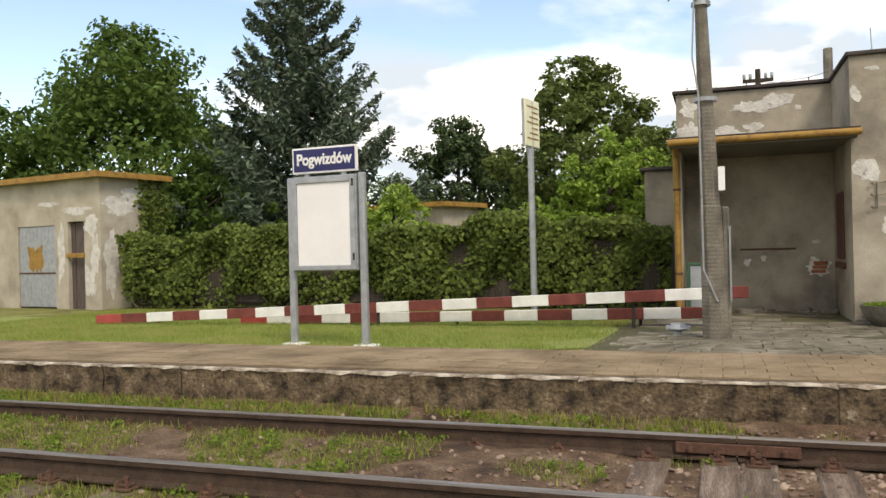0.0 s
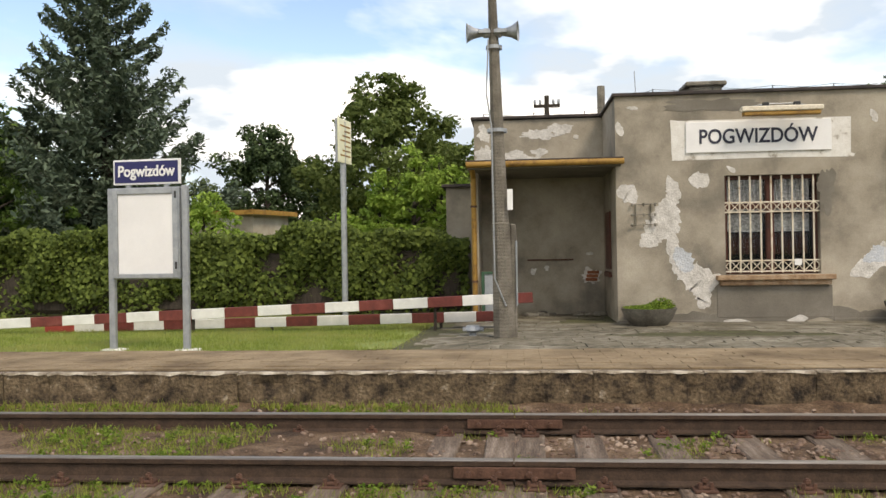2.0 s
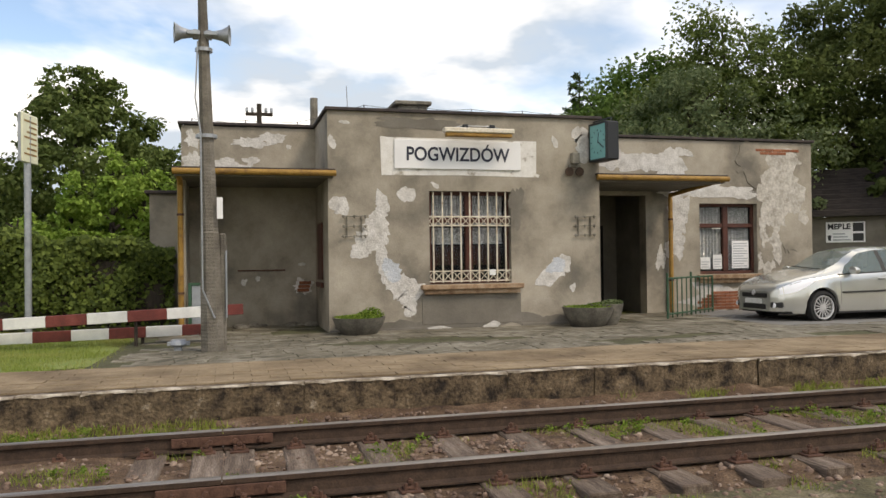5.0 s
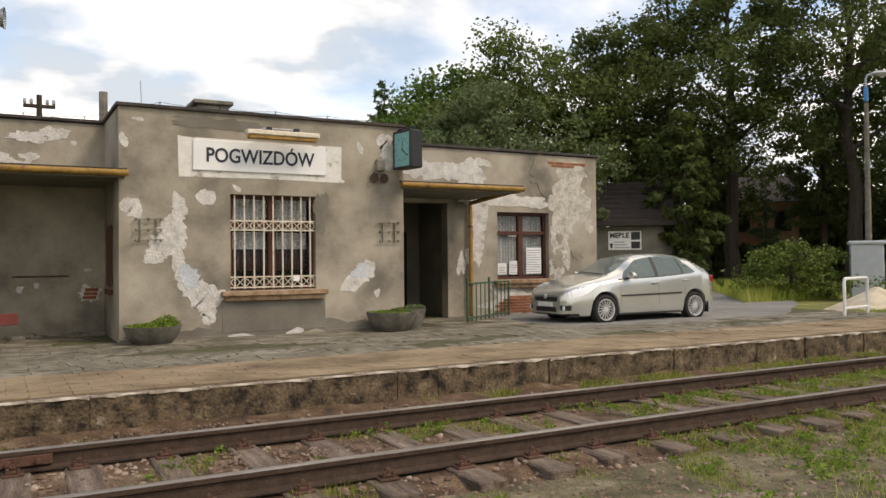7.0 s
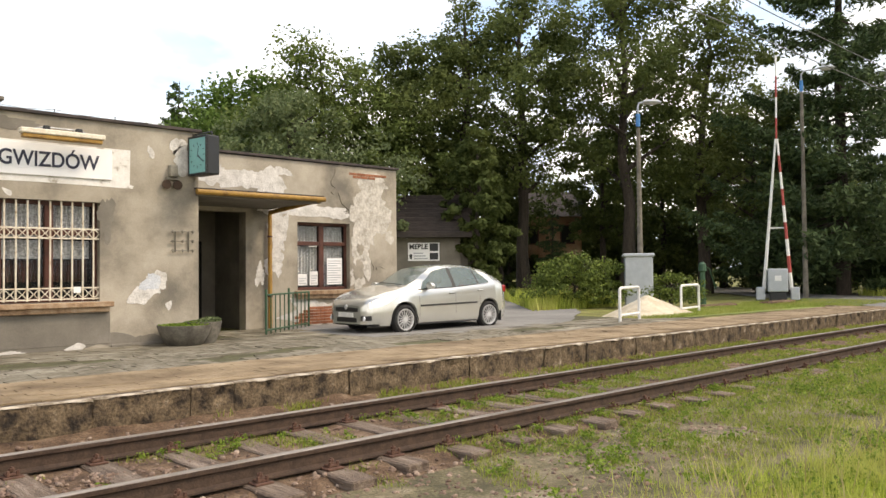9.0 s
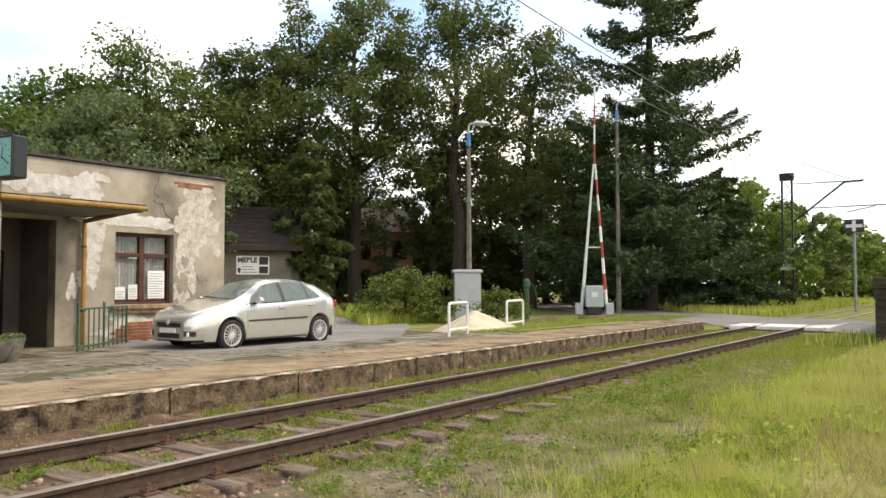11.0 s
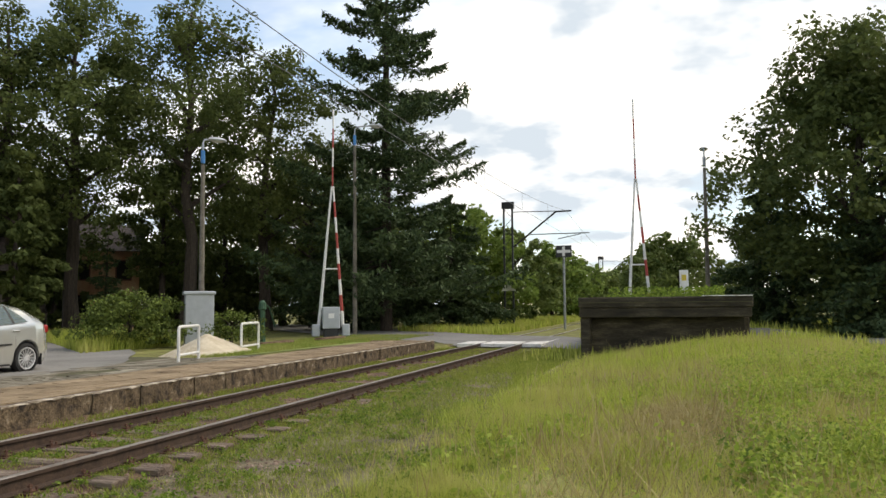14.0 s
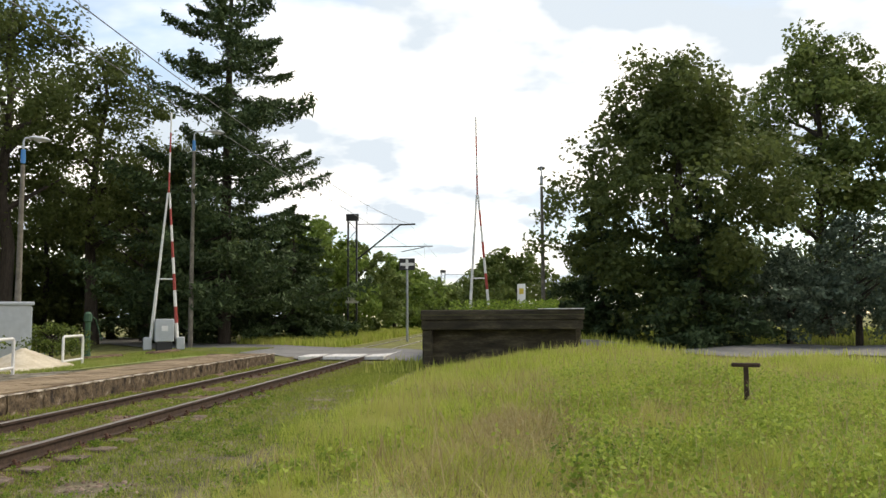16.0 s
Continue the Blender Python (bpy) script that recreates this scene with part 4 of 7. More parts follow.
bell = empty("bell_unit", "small rusty bell unit on a wall bracket", "bell")
part("bracket", Build().box(6.5, FY - 0.06, 3.14, 6.74, FY - 0.003, 3.19, 0.008), CONC, bell)
for xx in (6.5, 6.72):
    part("bell_cup", Build().turn([(0.0, -0.09), (0.06, -0.085), (0.085, -0.03), (0.09, 0.0), (0.0, 0.0)], 12, pose(xx, FY - 0.08, 3.05, 90, 0, 0)), RAIL_WEB, bell, "", True)
part("box", Build().box(6.55, FY - 0.13, 3.2, 6.7, FY - 0.003, 3.42, 0.01), CONC, bell)

clock = empty("platform_clock", "square black double-faced platform clock with green dial", "clock", (7.1, 14.2, 3.6))
TEAL = paint("teal_dial", (0.17, 0.42, 0.42), 0.35)
part("case", Build().box(-0.3, -0.14, -0.37, 0.3, 0.14, 0.37, 0.02), BLACK, clock)
part("dial", Build().box(-0.26, -0.149, -0.33, 0.26, -0.141, 0.33), TEAL, clock, "pale green dial")
part("dial", Build().box(-0.26, 0.141, -0.33, 0.26, 0.149, 0.33), TEAL, clock, "pale green dial")
part("bezel", Build().box(-0.3, -0.16, -0.37, -0.26, -0.14, 0.37, 0.004).box(0.26, -0.16, -0.37, 0.3, -0.14, 0.37, 0.004).box(-0.259, -0.16, 0.33, 0.259, -0.14, 0.37, 0.004).box(-0.259, -0.16, -0.37, 0.259, -0.14, -0.33, 0.004), BLACK, clock)
part("hour_hand", Build().add([(-0.012, -0.153, -0.03), (0.012, -0.153, -0.03), (0.05, -0.153, 0.17), (0.03, -0.153, 0.18)], [(0, 1, 2, 3)]), INK, clock)
part("minute_hand", Build().add([(-0.01, -0.155, 0.0), (0.01, -0.155, 0.02), (0.2, -0.155, -0.13), (0.19, -0.155, -0.145)], [(0, 1, 2, 3)]), INK, clock)
for k in range(12):
    a = radians(30 * k)
    part("mark", Build().box(-0.008, -0.153, 0.2, 0.008, -0.1515, 0.24, 0, Matrix.Rotation(a, 4, "Y")), INK, clock)
part("hanger", Build().tube([(-0.25, 0, 0.37), (-0.25, 0, 0.44), (0.25, 0, 0.44), (0.25, 0, 0.37)], 0.014, 6).tube([(-0.25, 0, 0.44), (-0.45, 0.02, 0.44)], 0.016, 6), BLACK, clock)
clock.rotation_euler = (0, 0, radians(-82))

# chimney, aerials and the wire along the roof edge
ch = empty("chimney", "low concrete chimney on the flat roof", "chimney")
part("shaft", Build().box(3.56, 16.7, TOP + 0.02, 4.2, 17.3, TOP + 0.56, 0.02), CONC, ch)
part("cover", Build().box(3.47, 16.62, TOP + 0.561, 4.28, 17.38, TOP + 0.65, 0.02), CONC, ch)
wire = empty("lightning_wire", "thin wire on short pegs along the roof", "wire")
pts = []
for k in range(13):
    xx = LX0 + 0.2 + k * 1.05
    yy = (FY if MX0 < xx < MX1 else BY) + 0.25
    part("peg", Build().tube([(xx, yy, TOP + 0.01), (xx, yy, TOP + 0.17)], 0.01, 5), BLACK, wire)
    pts.append((xx, yy, TOP + 0.16))
for a, c in zip(pts, pts[1:]):
    mid = ((a[0] + c[0]) / 2, (a[1] + c[1]) / 2, TOP + 0.12)
    part("wire", Build().tube([a, mid, c], 0.005, 4), BLACK, wire)
for xx, yy, h in ((2.7, 18, 1.2), (4.4, 19, 1.1)):
    part("aerial", Build().tube([(xx, yy, TOP + 0.01), (xx - 0.05, yy, TOP + h)], 0.01, 5), GALV, wire)

# ---- trees and hedges ----


def leaf_cards(rng, centres, sizes, normals=None, aspect=0.62, bend=0.25):
    """A leaf at each centre: four corners, folded a little along the middle."""
    n = len(centres)
    a = rng.normal(size=(n, 3))
    a /= np.linalg.norm(a, axis=1)[:, None]
    if normals is not None:
        a = a * 0.75 + normals
        a /= np.linalg.norm(a, axis=1)[:, None]
    u = np.cross(a, rng.normal(size=(n, 3)))
    u /= np.linalg.norm(u, axis=1)[:, None]
    w = np.cross(a, u)
    s = sizes[:, None]
    p = np.stack([centres - u * s, centres + w * s * aspect + a * s * bend, centres + u * s, centres - w * s * aspect + a * s * bend], 1).reshape(-1, 3)
    return p, np.arange(4 * n).reshape(n, 4)


def trunk_mesh(name, rng, height, radius, limbs, spread, first=0.3):
    b = Build()
    pts = [Vector((0, 0, -0.15))]
    for k in range(1, 8):
        pts.append(Vector((0.06 * height * 0.15 * rng.normal(), 0.06 * height * 0.15 * rng.normal(), height * k / 7 * 0.9)))
    b.tube(pts, [radius * (1.25 if k == 0 else 1 - 0.12 * k) for k in range(8)], 9)
    for k in range(limbs):
        z = height * (first + (0.85 - first) * k / limbs)
        a, ln = rng.uniform(0, 6.28), spread * rng.uniform(0.5, 0.9) * (1 - 0.65 * k / limbs)
        q0 = Vector((0, 0, z))
        q1 = q0 + Vector((math.cos(a) * ln * 0.5, math.sin(a) * ln * 0.5, ln * 0.35))
        q2 = q1 + Vector((math.cos(a + 0.4) * ln * 0.5, math.sin(a + 0.4) * ln * 0.5, ln * 0.3))
        b.tube([q0, q1, q2], [radius * 0.42, radius * 0.25, radius * 0.08], 6)
    return b.mesh(name, True)


def broadleaf(seed, height, width, leaves, size, low=0.15, clumps=70, loose=1.0):
    """Trunk and crown meshes of a leafy tree: clumps of leaves round the ends of its limbs."""
    leaves, size, clumps = int(leaves * 1.12), size * 0.6, int(clumps * 1.7)
    rng = np.random.default_rng(seed)
    tr = trunk_mesh("trunk", rng, height, 0.018 * height + 0.05, 11, width * 0.42)
    d = rng.normal(size=(clumps, 3))
    d /= np.linalg.norm(d, axis=1)[:, None]
    rad = rng.uniform(0.25, 1.05, clumps) ** 0.6
    zc, zr = height * (low + 1) / 2, height * (1 - low) / 2
    wob = 1 + 0.16 * np.sin(5 * d[:, 2] + 2 * seed) + 0.2 * np.sin(3 * np.arctan2(d[:, 1], d[:, 0]) + seed) + rng.uniform(-0.12, 0.14, clumps)
    taper = np.clip(1.12 - 0.5 * np.clip(d[:, 2] * rad, -0.4, 1), 0.4, 1.3)
    c = np.stack([d[:, 0] * rad * wob * width / 2 * taper, d[:, 1] * rad * wob * width / 2 * taper, zc + d[:, 2] * rad * zr * 0.95], 1)
    per = leaves // clumps
    cr = width * rng.uniform(0.05, 0.13, clumps) * loose
    g = rng.normal(size=(clumps, per, 3))
    g /= np.linalg.norm(g, axis=2)[:, :, None]
    g *= (rng.uniform(0.1, 1.0, (clumps, per, 1)) ** (0.45 * loose)) * cr[:, None, None]
    g[:, :, 2] *= 0.7
    cen = (c[:, None, :] + g).reshape(-1, 3)
    nrm = (g / (cr[:, None, None] + 1e-6)).reshape(-1, 3) * 0.6 + np.array([0, 0, 0.5])
    cen[:, 2] = np.maximum(cen[:, 2], 0.12 + 0.1 * rng.random(len(cen)))
    v, f = leaf_cards(rng, cen, size * rng.uniform(0.6, 1.25, len(cen)), nrm)
    return tr, v, f


def conifer(seed, height, width, tiers, needles, size, droop=0.35, low=0.08, upturn=0.0):
    """Trunk with whorls of boughs, each bough a fan of needle sprays."""
    rng = np.random.default_rng(seed)
    b = Build()
    b.tube([(0, 0, -0.1), (0, 0, height * 0.5), (0.02 * height, 0, height)], [0.012 * height + 0.06, 0.009 * height, 0.015], 9)
    cen, sz = [], []
    for t in range(tiers):
        u = t / (tiers - 1)
        z = height * (low + (0.985 - low) * u)
        z0 = z
        n = int(5 + 4 * (1 - u))
        for k in range(n):
            a = 6.28 * (k + rng.uniform(-0.3, 0.3)) / n + t
            z = min(height * 0.99, z0 + rng.uniform(-0.9, 0.9) * height / tiers)
            ln = width / 2 * (1 - u) ** 0.75 * rng.uniform(0.45, 1.2) + 0.12
            q = []
            for s in np.linspace(0, 1, 5):
                q.append((math.cos(a) * ln * s, math.sin(a) * ln * s, z - droop * ln * s * (1 - 0.5 * s) + upturn * ln * s * s))
            if ln > 0.5:
                b.tube(q, [0.02 + 0.012 * ln, 0.018, 0.014, 0.01, 0.005], 4, False)
            m = max(6, int(needles * ln / (width / 2) / (tiers * 6) * 3.4))
            s = rng.uniform(0.12, 1.02, m) ** 0.8
            side = rng.normal(size=m) * 0.11 * ln * (1.2 - s * 0.75)
            zz = z - droop * ln * s * (1 - 0.5 * s) + upturn * ln * s * s - np.abs(rng.normal(size=m)) * 0.17 * (0.4 + ln * 0.25)
            cen.append(np.stack([math.cos(a) * ln * s - math.sin(a) * side, math.sin(a) * ln * s + math.cos(a) * side, zz], 1))
            sz.append(np.full(m, size * 0.62) * rng.uniform(0.6, 1.3, m))
    cen, sz = np.concatenate(cen), np.concatenate(sz)
    v, f = leaf_cards(rng, cen, sz, np.tile(np.array([[0, 0, 0.7]]), (len(cen), 1)), 0.32, 0.1)
    return b.mesh("trunk", True), v, f


def plant(name, shape, leaf, az, d, label, category="tree", turn=0.0, group="", sink=0.0):
    tr, v, f = shape
    x, y = at_bearing(az, d)
    o = empty(name, label, category, (x, y, ground_z(x, y) - sink), turn, group)
    if not tr.materials:
        tr.materials.append(BARK)
    part("trunk", tr, None, o)
    me = v if isinstance(v, bpy.types.Mesh) else raw("crown", v, f, leaf)
    part("crown", me, None, o)
    return o


def share(shape, leaf):
    tr, v, f = shape
    return tr, raw("crown", v, f, leaf), None


plant("maple_tree", broadleaf(11, 9.4, 8.0, 22000, 0.2, 0.04, 130, 1.25), LEAF_MAPLE, -38.9, 31, "dense dark green maple behind the shed")
plant("maple_tree", broadleaf(12, 8.0, 7.0, 10000, 0.2, 0.05, 90), LEAF_MAPLE, -49.5, 32, "dark green maple crown over the shed roof")
plant("elder_bush", broadleaf(13, 4.4, 3.6, 6000, 0.16, 0.0, 60), LEAF_MAPLE, -34.6, 26.5, "leafy elder bush beside the shed", "bush")
plant("pine_tree", conifer(21, 11.8, 7.8, 32, 22000, 0.22, 0.05, 0.05, 0.5), NEEDLE_BLUE, -28.0, 28, "tall blue-green pine with upturned boughs")
plant("pine_tree", conifer(22, 6.4, 6.0, 22, 12000, 0.2, 0.1, 0.05, 0.4), NEEDLE_BLUE, -32.5, 30, "broad blue-green pine behind the hedge")
plant("pine_tree", broadleaf(23, 7.6, 4.6, 13000, 0.17, 0.05, 110), NEEDLE, -17.6, 36, "round dark pine behind the low shed")
plant("pine_tree", broadleaf(24, 6.0, 4.4, 9000, 0.17, 0.05, 90), NEEDLE, -15.0, 38, "round dark pine behind the low shed")
plant("birch_bush", broadleaf(25, 5.0, 5, 5000, 0.18, 0.1, 60), LEAF_WILLOW, -22.0, 40, "pale green far bush behind the hedge", "bush")
plant("oak_tree", broadleaf(26, 9.3, 6.0, 21000, 0.2, 0.03, 150), LEAF_OAK, -9.2, 34, "tall olive green oak tree")
plant("oak_tree", broadleaf(27, 7.2, 5.0, 12000, 0.19, 0.05, 100), LEAF_OAK, -5.0, 35, "lower olive green oak tree")
for k, (az, d, h, w) in enumerate(((-7.2, 21.5, 4.3, 2.5), (-5.4, 22, 4.2, 2.4), (-9.6, 22, 3.3, 2.2), (-12.8, 22, 2.7, 2.0), (-21.8, 23, 3.2, 2.4), (-24.5, 22, 2.7, 2.0))):
    plant("locust_shrub", broadleaf(30 + k, h, w, 4200, 0.12, 0.0, 60), LEAF_LIGHT, az, d, "bright green young locust shrub behind the hedge", "bush", group="locust shrubs")
plant("willow_tree", broadleaf(41, 9.8, 7.6, 17000, 0.17, 0.05, 130), LEAF_WILLOW, 32.4, 36, "grey-green willow behind the station")
plant("lime_tree", broadleaf(42, 13.6, 8.8, 22000, 0.2, 0.1, 120, 1.4), LEAF_OAK, 34.6, 41, "tall green lime tree behind the station")
plant("lime_tree", broadleaf(43, 12.2, 9, 20000, 0.24, 0.05, 120, 1.4), LEAF_MAPLE, 30.0, 44, "green lime tree behind the station")
plant("spruce_tree", conifer(44, 11.4, 5, 34, 9000, 0.2, 0.15, 0.05, 0.2), NEEDLE, 24.7, 44, "thin spruce tip above the roof")
plant("lime_tree", broadleaf(45, 10.6, 8, 16000, 0.24, 0.05, 110, 1.4), LEAF_MAPLE, 26.6, 42, "green lime tree behind the station")
for k, (az, d, h, w) in enumerate(((40.8, 44, 14.5, 8), (45.0, 43, 16.8, 9), (48.9, 44, 18.2, 9), (56.0, 43, 18.6, 9.5), (61.2, 46, 17.0, 8), (47.0, 47, 9, 4), (64.5, 50, 12, 8), (42.5, 58, 10, 8), (54.4, 48, 10, 4))):
    plant("oak_tree", broadleaf(50 + k, h, w, 16500 if k < 5 else 7000, 0.2, 0.22, 64, 1.3), LEAF_DARK, az, d, "tall dark oak at the edge of the wood", group="wood beside the lane")
for k, (az, d, h, w) in enumerate(((44, 60, 5, 8), (46.2, 62, 5, 4), (57, 60, 6, 7), (60, 58, 5, 9), (65, 56, 5, 8), (70, 58, 6, 9), (96, 58, 6, 9), (101, 56, 6, 9), (106, 60, 7, 10), (111, 58, 7, 10), (116, 58, 7, 10), (42.5, 68, 6, 10), (46.5, 70, 6, 8), (54, 74, 6, 8), (57.5, 68, 6, 10))):
    plant("undergrowth", broadleaf(70 + k, h, w, 5000, 0.24, 0.0, 70), LEAF_DARK, az, d, "dark undergrowth below the tall oaks", "bush", group="undergrowth")
for k, (az, d, h, w) in enumerate(((45.6, 37, 8.0, 3.0), (47.9, 49, 7.0, 2.4), (50.4, 62, 9, 8), (44.6, 60, 11, 8), (46.8, 52, 7.5, 4.2), (55.4, 52, 8, 4.6), (58.4, 55, 11, 8), (62.4, 56, 11, 8), (66.2, 58, 11, 8), (70.2, 60, 9, 8))):
    plant("young_oak", broadleaf(140 + k, h, w, 9000, 0.26, 0.0, 100), LEAF_DARK, az, d, "bushy young oak under the tall trees", group="young oaks in the wood")
plant("spruce_tree", conifer(150, 5.6, 2.6, 14, 1500, 0.2, 0.3, 0.1), NEEDLE, 50.9, 47, "thin dead-looking young spruce before the brick house")
plant("spruce_tree", conifer(81, 22.5, 12.6, 23, 26000, 0.28, 0.42, 0.1, 0.3), NEEDLE, 69.6, 42, "tall spruce with long drooping boughs")
plant("spruce_tree", conifer(82, 10.0, 7.5, 16, 14000, 0.28, 0.4, 0.02), NEEDLE, 66.4, 45, "dark spruce in the wood")
plant("spruce_tree", conifer(83, 7.6, 8.5, 14, 12000, 0.28, 0.4, 0.02), NEEDLE, 74.2, 45, "dark low spruce beside the crossing")
for k, (az, d, h, w) in enumerate(((75.6, 50, 7.6, 7), (78.6, 58, 7.0, 7), (81.3, 72, 6.8, 8), (83.6, 88, 6.0, 9), (84.9, 120, 5.5, 10))):
    plant("hazel_bush", broadleaf(90 + k, h, w, 7000, 0.2 + 0.002 * d, 0.0, 80), LEAF_OAK if k % 2 else LEAF_HAZEL, az, d, "bright green hazel beside the line", "bush", group="bushes along the line")
for k, (az, d, h, w) in enumerate(((87.3, 110, 6.5, 12), (88.4, 75, 7.2, 8), (90.0, 62, 6.8, 7), (86.0, 160, 7, 16))):
    plant("birch_tree", broadleaf(100 + k, h, w, 7000, 0.16 + 0.002 * d, 0.0, 80), LEAF_OAK, az, d, "green birch beyond the crossing", group="trees beyond the crossing")
plant("lime_tree", broadleaf(111, 14.0, 8.6, 30000, 0.23, 0.02, 150, 1.3), LEAF_DARK, 101.4, 37, "broad tall lime tree by the road")
plant("spruce_tree", conifer(112, 8.4, 6.0, 22, 12000, 0.26, 0.4, 0.0), NEEDLE, 96.0, 40, "dark spruce with boughs to the ground")
plant("spruce_tree", conifer(113, 8.0, 7.0, 20, 9000, 0.26, 0.4, 0.0), NEEDLE, 102.5, 36, "dark spruce with boughs to the ground")
plant("lime_tree", broadleaf(114, 16.4, 9.2, 18000, 0.24, 0.32, 110), LEAF_OAK, 110.2, 46, "tall open lime tree by the road")
plant("lime_tree", broadleaf(115, 14.0, 9, 12000, 0.24, 0.2, 100), LEAF_OAK, 115.5, 46, "tall open lime tree by the road")
for k, (az, d, h, w) in enumerate(((108, 38, 4.2, 5), (112, 40, 6.0, 6), (117, 38, 6, 6), (106, 46, 5.4, 6), (109.5, 50, 4.5, 8), (113.5, 52, 5, 9))):
    plant("pine_bush", broadleaf(120 + k, h, w, 6000, 0.17, 0.0, 70), NEEDLE_BLUE, az, d, "low blue-green pine by the road", "bush", group="low pines")

# the hedge of creeper on a wire fence
rng = np.random.default_rng(5)


def hedge(name, x0, x1, y, depth, height, n, label):
    h = empty(name, label, "hedge")
    u = rng.random(n)
    X = x0 + (x1 - x0) * u
    top = height * (1 + 0.07 * np.sin(X * 1.1) + 0.05 * np.sin(X * 2.7 + 1) + 0.03 * np.sin(X * 6.1))
    face = rng.random(n) < 0.62
    Z = np.where(face, top * rng.random(n) ** 0.62, top * (0.86 + 0.2 * rng.random(n)))
    bulge = 0.16 * np.sin(X * 1.9 + 2 * Z) + 0.1 * np.sin(X * 4.3 - 3 * Z)
    Y = np.where(face, y - depth / 2 - bulge + 0.14 * np.abs(rng.normal(size=n)), y + depth * (rng.random(n) - 0.5))
    Y += np.where(Z < 0.35, 0.1, 0)
    cen = np.stack([X, Y, 0.05 + Z], 1)
    v, f = leaf_cards(rng, cen, 0.056 * rng.uniform(0.6, 1.4, n), np.tile(np.array([[0, -0.7, 0.45]]), (n, 1)), 0.7)
    part("leaves", raw("leaves", v, f, HEDGE_LEAF), None, h)
    m = Build()
    for k in range(int((x1 - x0) / 0.5)):
        xx = x0 + 0.3 + k * 0.5
        m.tube([(xx, y - 0.02, 0), (xx + rng.normal() * 0.1, y, height * 0.5), (xx + rng.normal() * 0.2, y, height * 0.9)], [0.02, 0.014, 0.006], 5)
    part("stems", m, BARK, h)
    # added dark box behind the leaves, its colour standing in for inner shade
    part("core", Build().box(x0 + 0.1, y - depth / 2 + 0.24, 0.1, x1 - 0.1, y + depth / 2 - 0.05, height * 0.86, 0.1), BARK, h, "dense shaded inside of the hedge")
    return h


hedge("creeper_hedge", -14.1, -1.05, 17.6, 0.9, 1.74, 38000, "thick green creeper hedge on a wire fence")

# ---- along the platform ----
nb = empty("notice_board", "grey steel notice case, blank panel, navy name plate Pogwizdów", "notice board", (-4.81, 10.17, 0.16), -4)
for xx in (-0.525, 0.515):
    part("post", Build().box(xx - 0.045, -0.035, -0.05, xx + 0.045, 0.035, 2.15 if xx > 0 else 2.13, 0.012), GALV, nb)
part("case", Build().box(-0.47, -0.07, 0.93, 0.46, 0.02, 2.13, 0.01), GALV, nb)
fr = Build()
for a in ((-0.46, 0.94, -0.39, 2.12), (0.38, 0.94, 0.45, 2.12), (-0.389, 2.04, 0.379, 2.12), (-0.389, 0.94, 0.379, 1.0)):
    fr.box(a[0], -0.1, a[1], a[2], -0.071, a[3], 0.008)
part("door_frame", fr, GALV, nb, "aluminium door frame")
part("panel", Build().box(-0.388, -0.08, 1.001, 0.378, -0.0715, 2.039), WHITEWASH, nb, "blank white panel")
for z in (1.06, 1.98):
    part("hinge", Build().tube([(0.43, -0.105, z), (0.43, -0.105, z + 0.09)], 0.014, 6), BLACK, nb)
plate = part("name_plate", Build().box(-0.47, -0.045, 2.17, 0.47, 0.0, 2.5, 0.006), WHITEWASH, nb, "white-bordered name plate")
part("blue_field", Build().box(-0.445, -0.05, 2.195, 0.445, -0.0455, 2.475), NAVY, plate)
lettering("lettering", "Pogwizdów", 0.2, (0, -0.054, 2.34), WHITEWASH, plate, 0.005, 0.8)
part("plate_stay", Build().box(-0.3, -0.03, 2.12, -0.24, 0.0, 2.171), GALV, nb)
part("plate_stay", Build().box(0.24, -0.03, 2.12, 0.3, 0.0, 2.171), GALV, nb)
for xx in (-0.525, 0.515):
    part("foot", Build().box(xx - 0.12, -0.12, -0.04, xx + 0.16, 0.1, 0.012, 0.01), LIME, nb, "crumbling concrete foot")

tp = empty("tariff_sign", "pale yellow sign on a tall grey steel post", "sign post", (-3.15, 14.55, 0.04))
YELLOW = paint("pale_yellow", (0.74, 0.74, 0.54), 0.5)
part("post", Build().tube([(0, 0, -0.05), (0, 0, 3.75)], 0.055, 12), GALV, tp, "", True)
sg = part("panel", Build().box(-0.05, -0.3, 3.0, -0.02, 0.3, 3.8, 0.006, pose(0, 0, 0, 0, 0, 170)), YELLOW, tp)
part("back", Build().box(-0.018, -0.3, 3.0, 0.03, 0.3, 3.8, 0.01, pose(0, 0, 0, 0, 0, 170)), GALV, tp)
for r in range(7):
    part("print", Build().box(-0.053, -0.24, 3.12 + r * 0.09, -0.0505, 0.24 - 0.1 * (r % 3), 3.15 + r * 0.09, 0, pose(0, 0, 0, 0, 0, 170)), OCHRE, sg)
part("cap", Build().turn([(0, 0.03), (0.06, 0.0), (0.06, -0.02)], 12, pose(0, 0, 3.76)), GALV, tp)

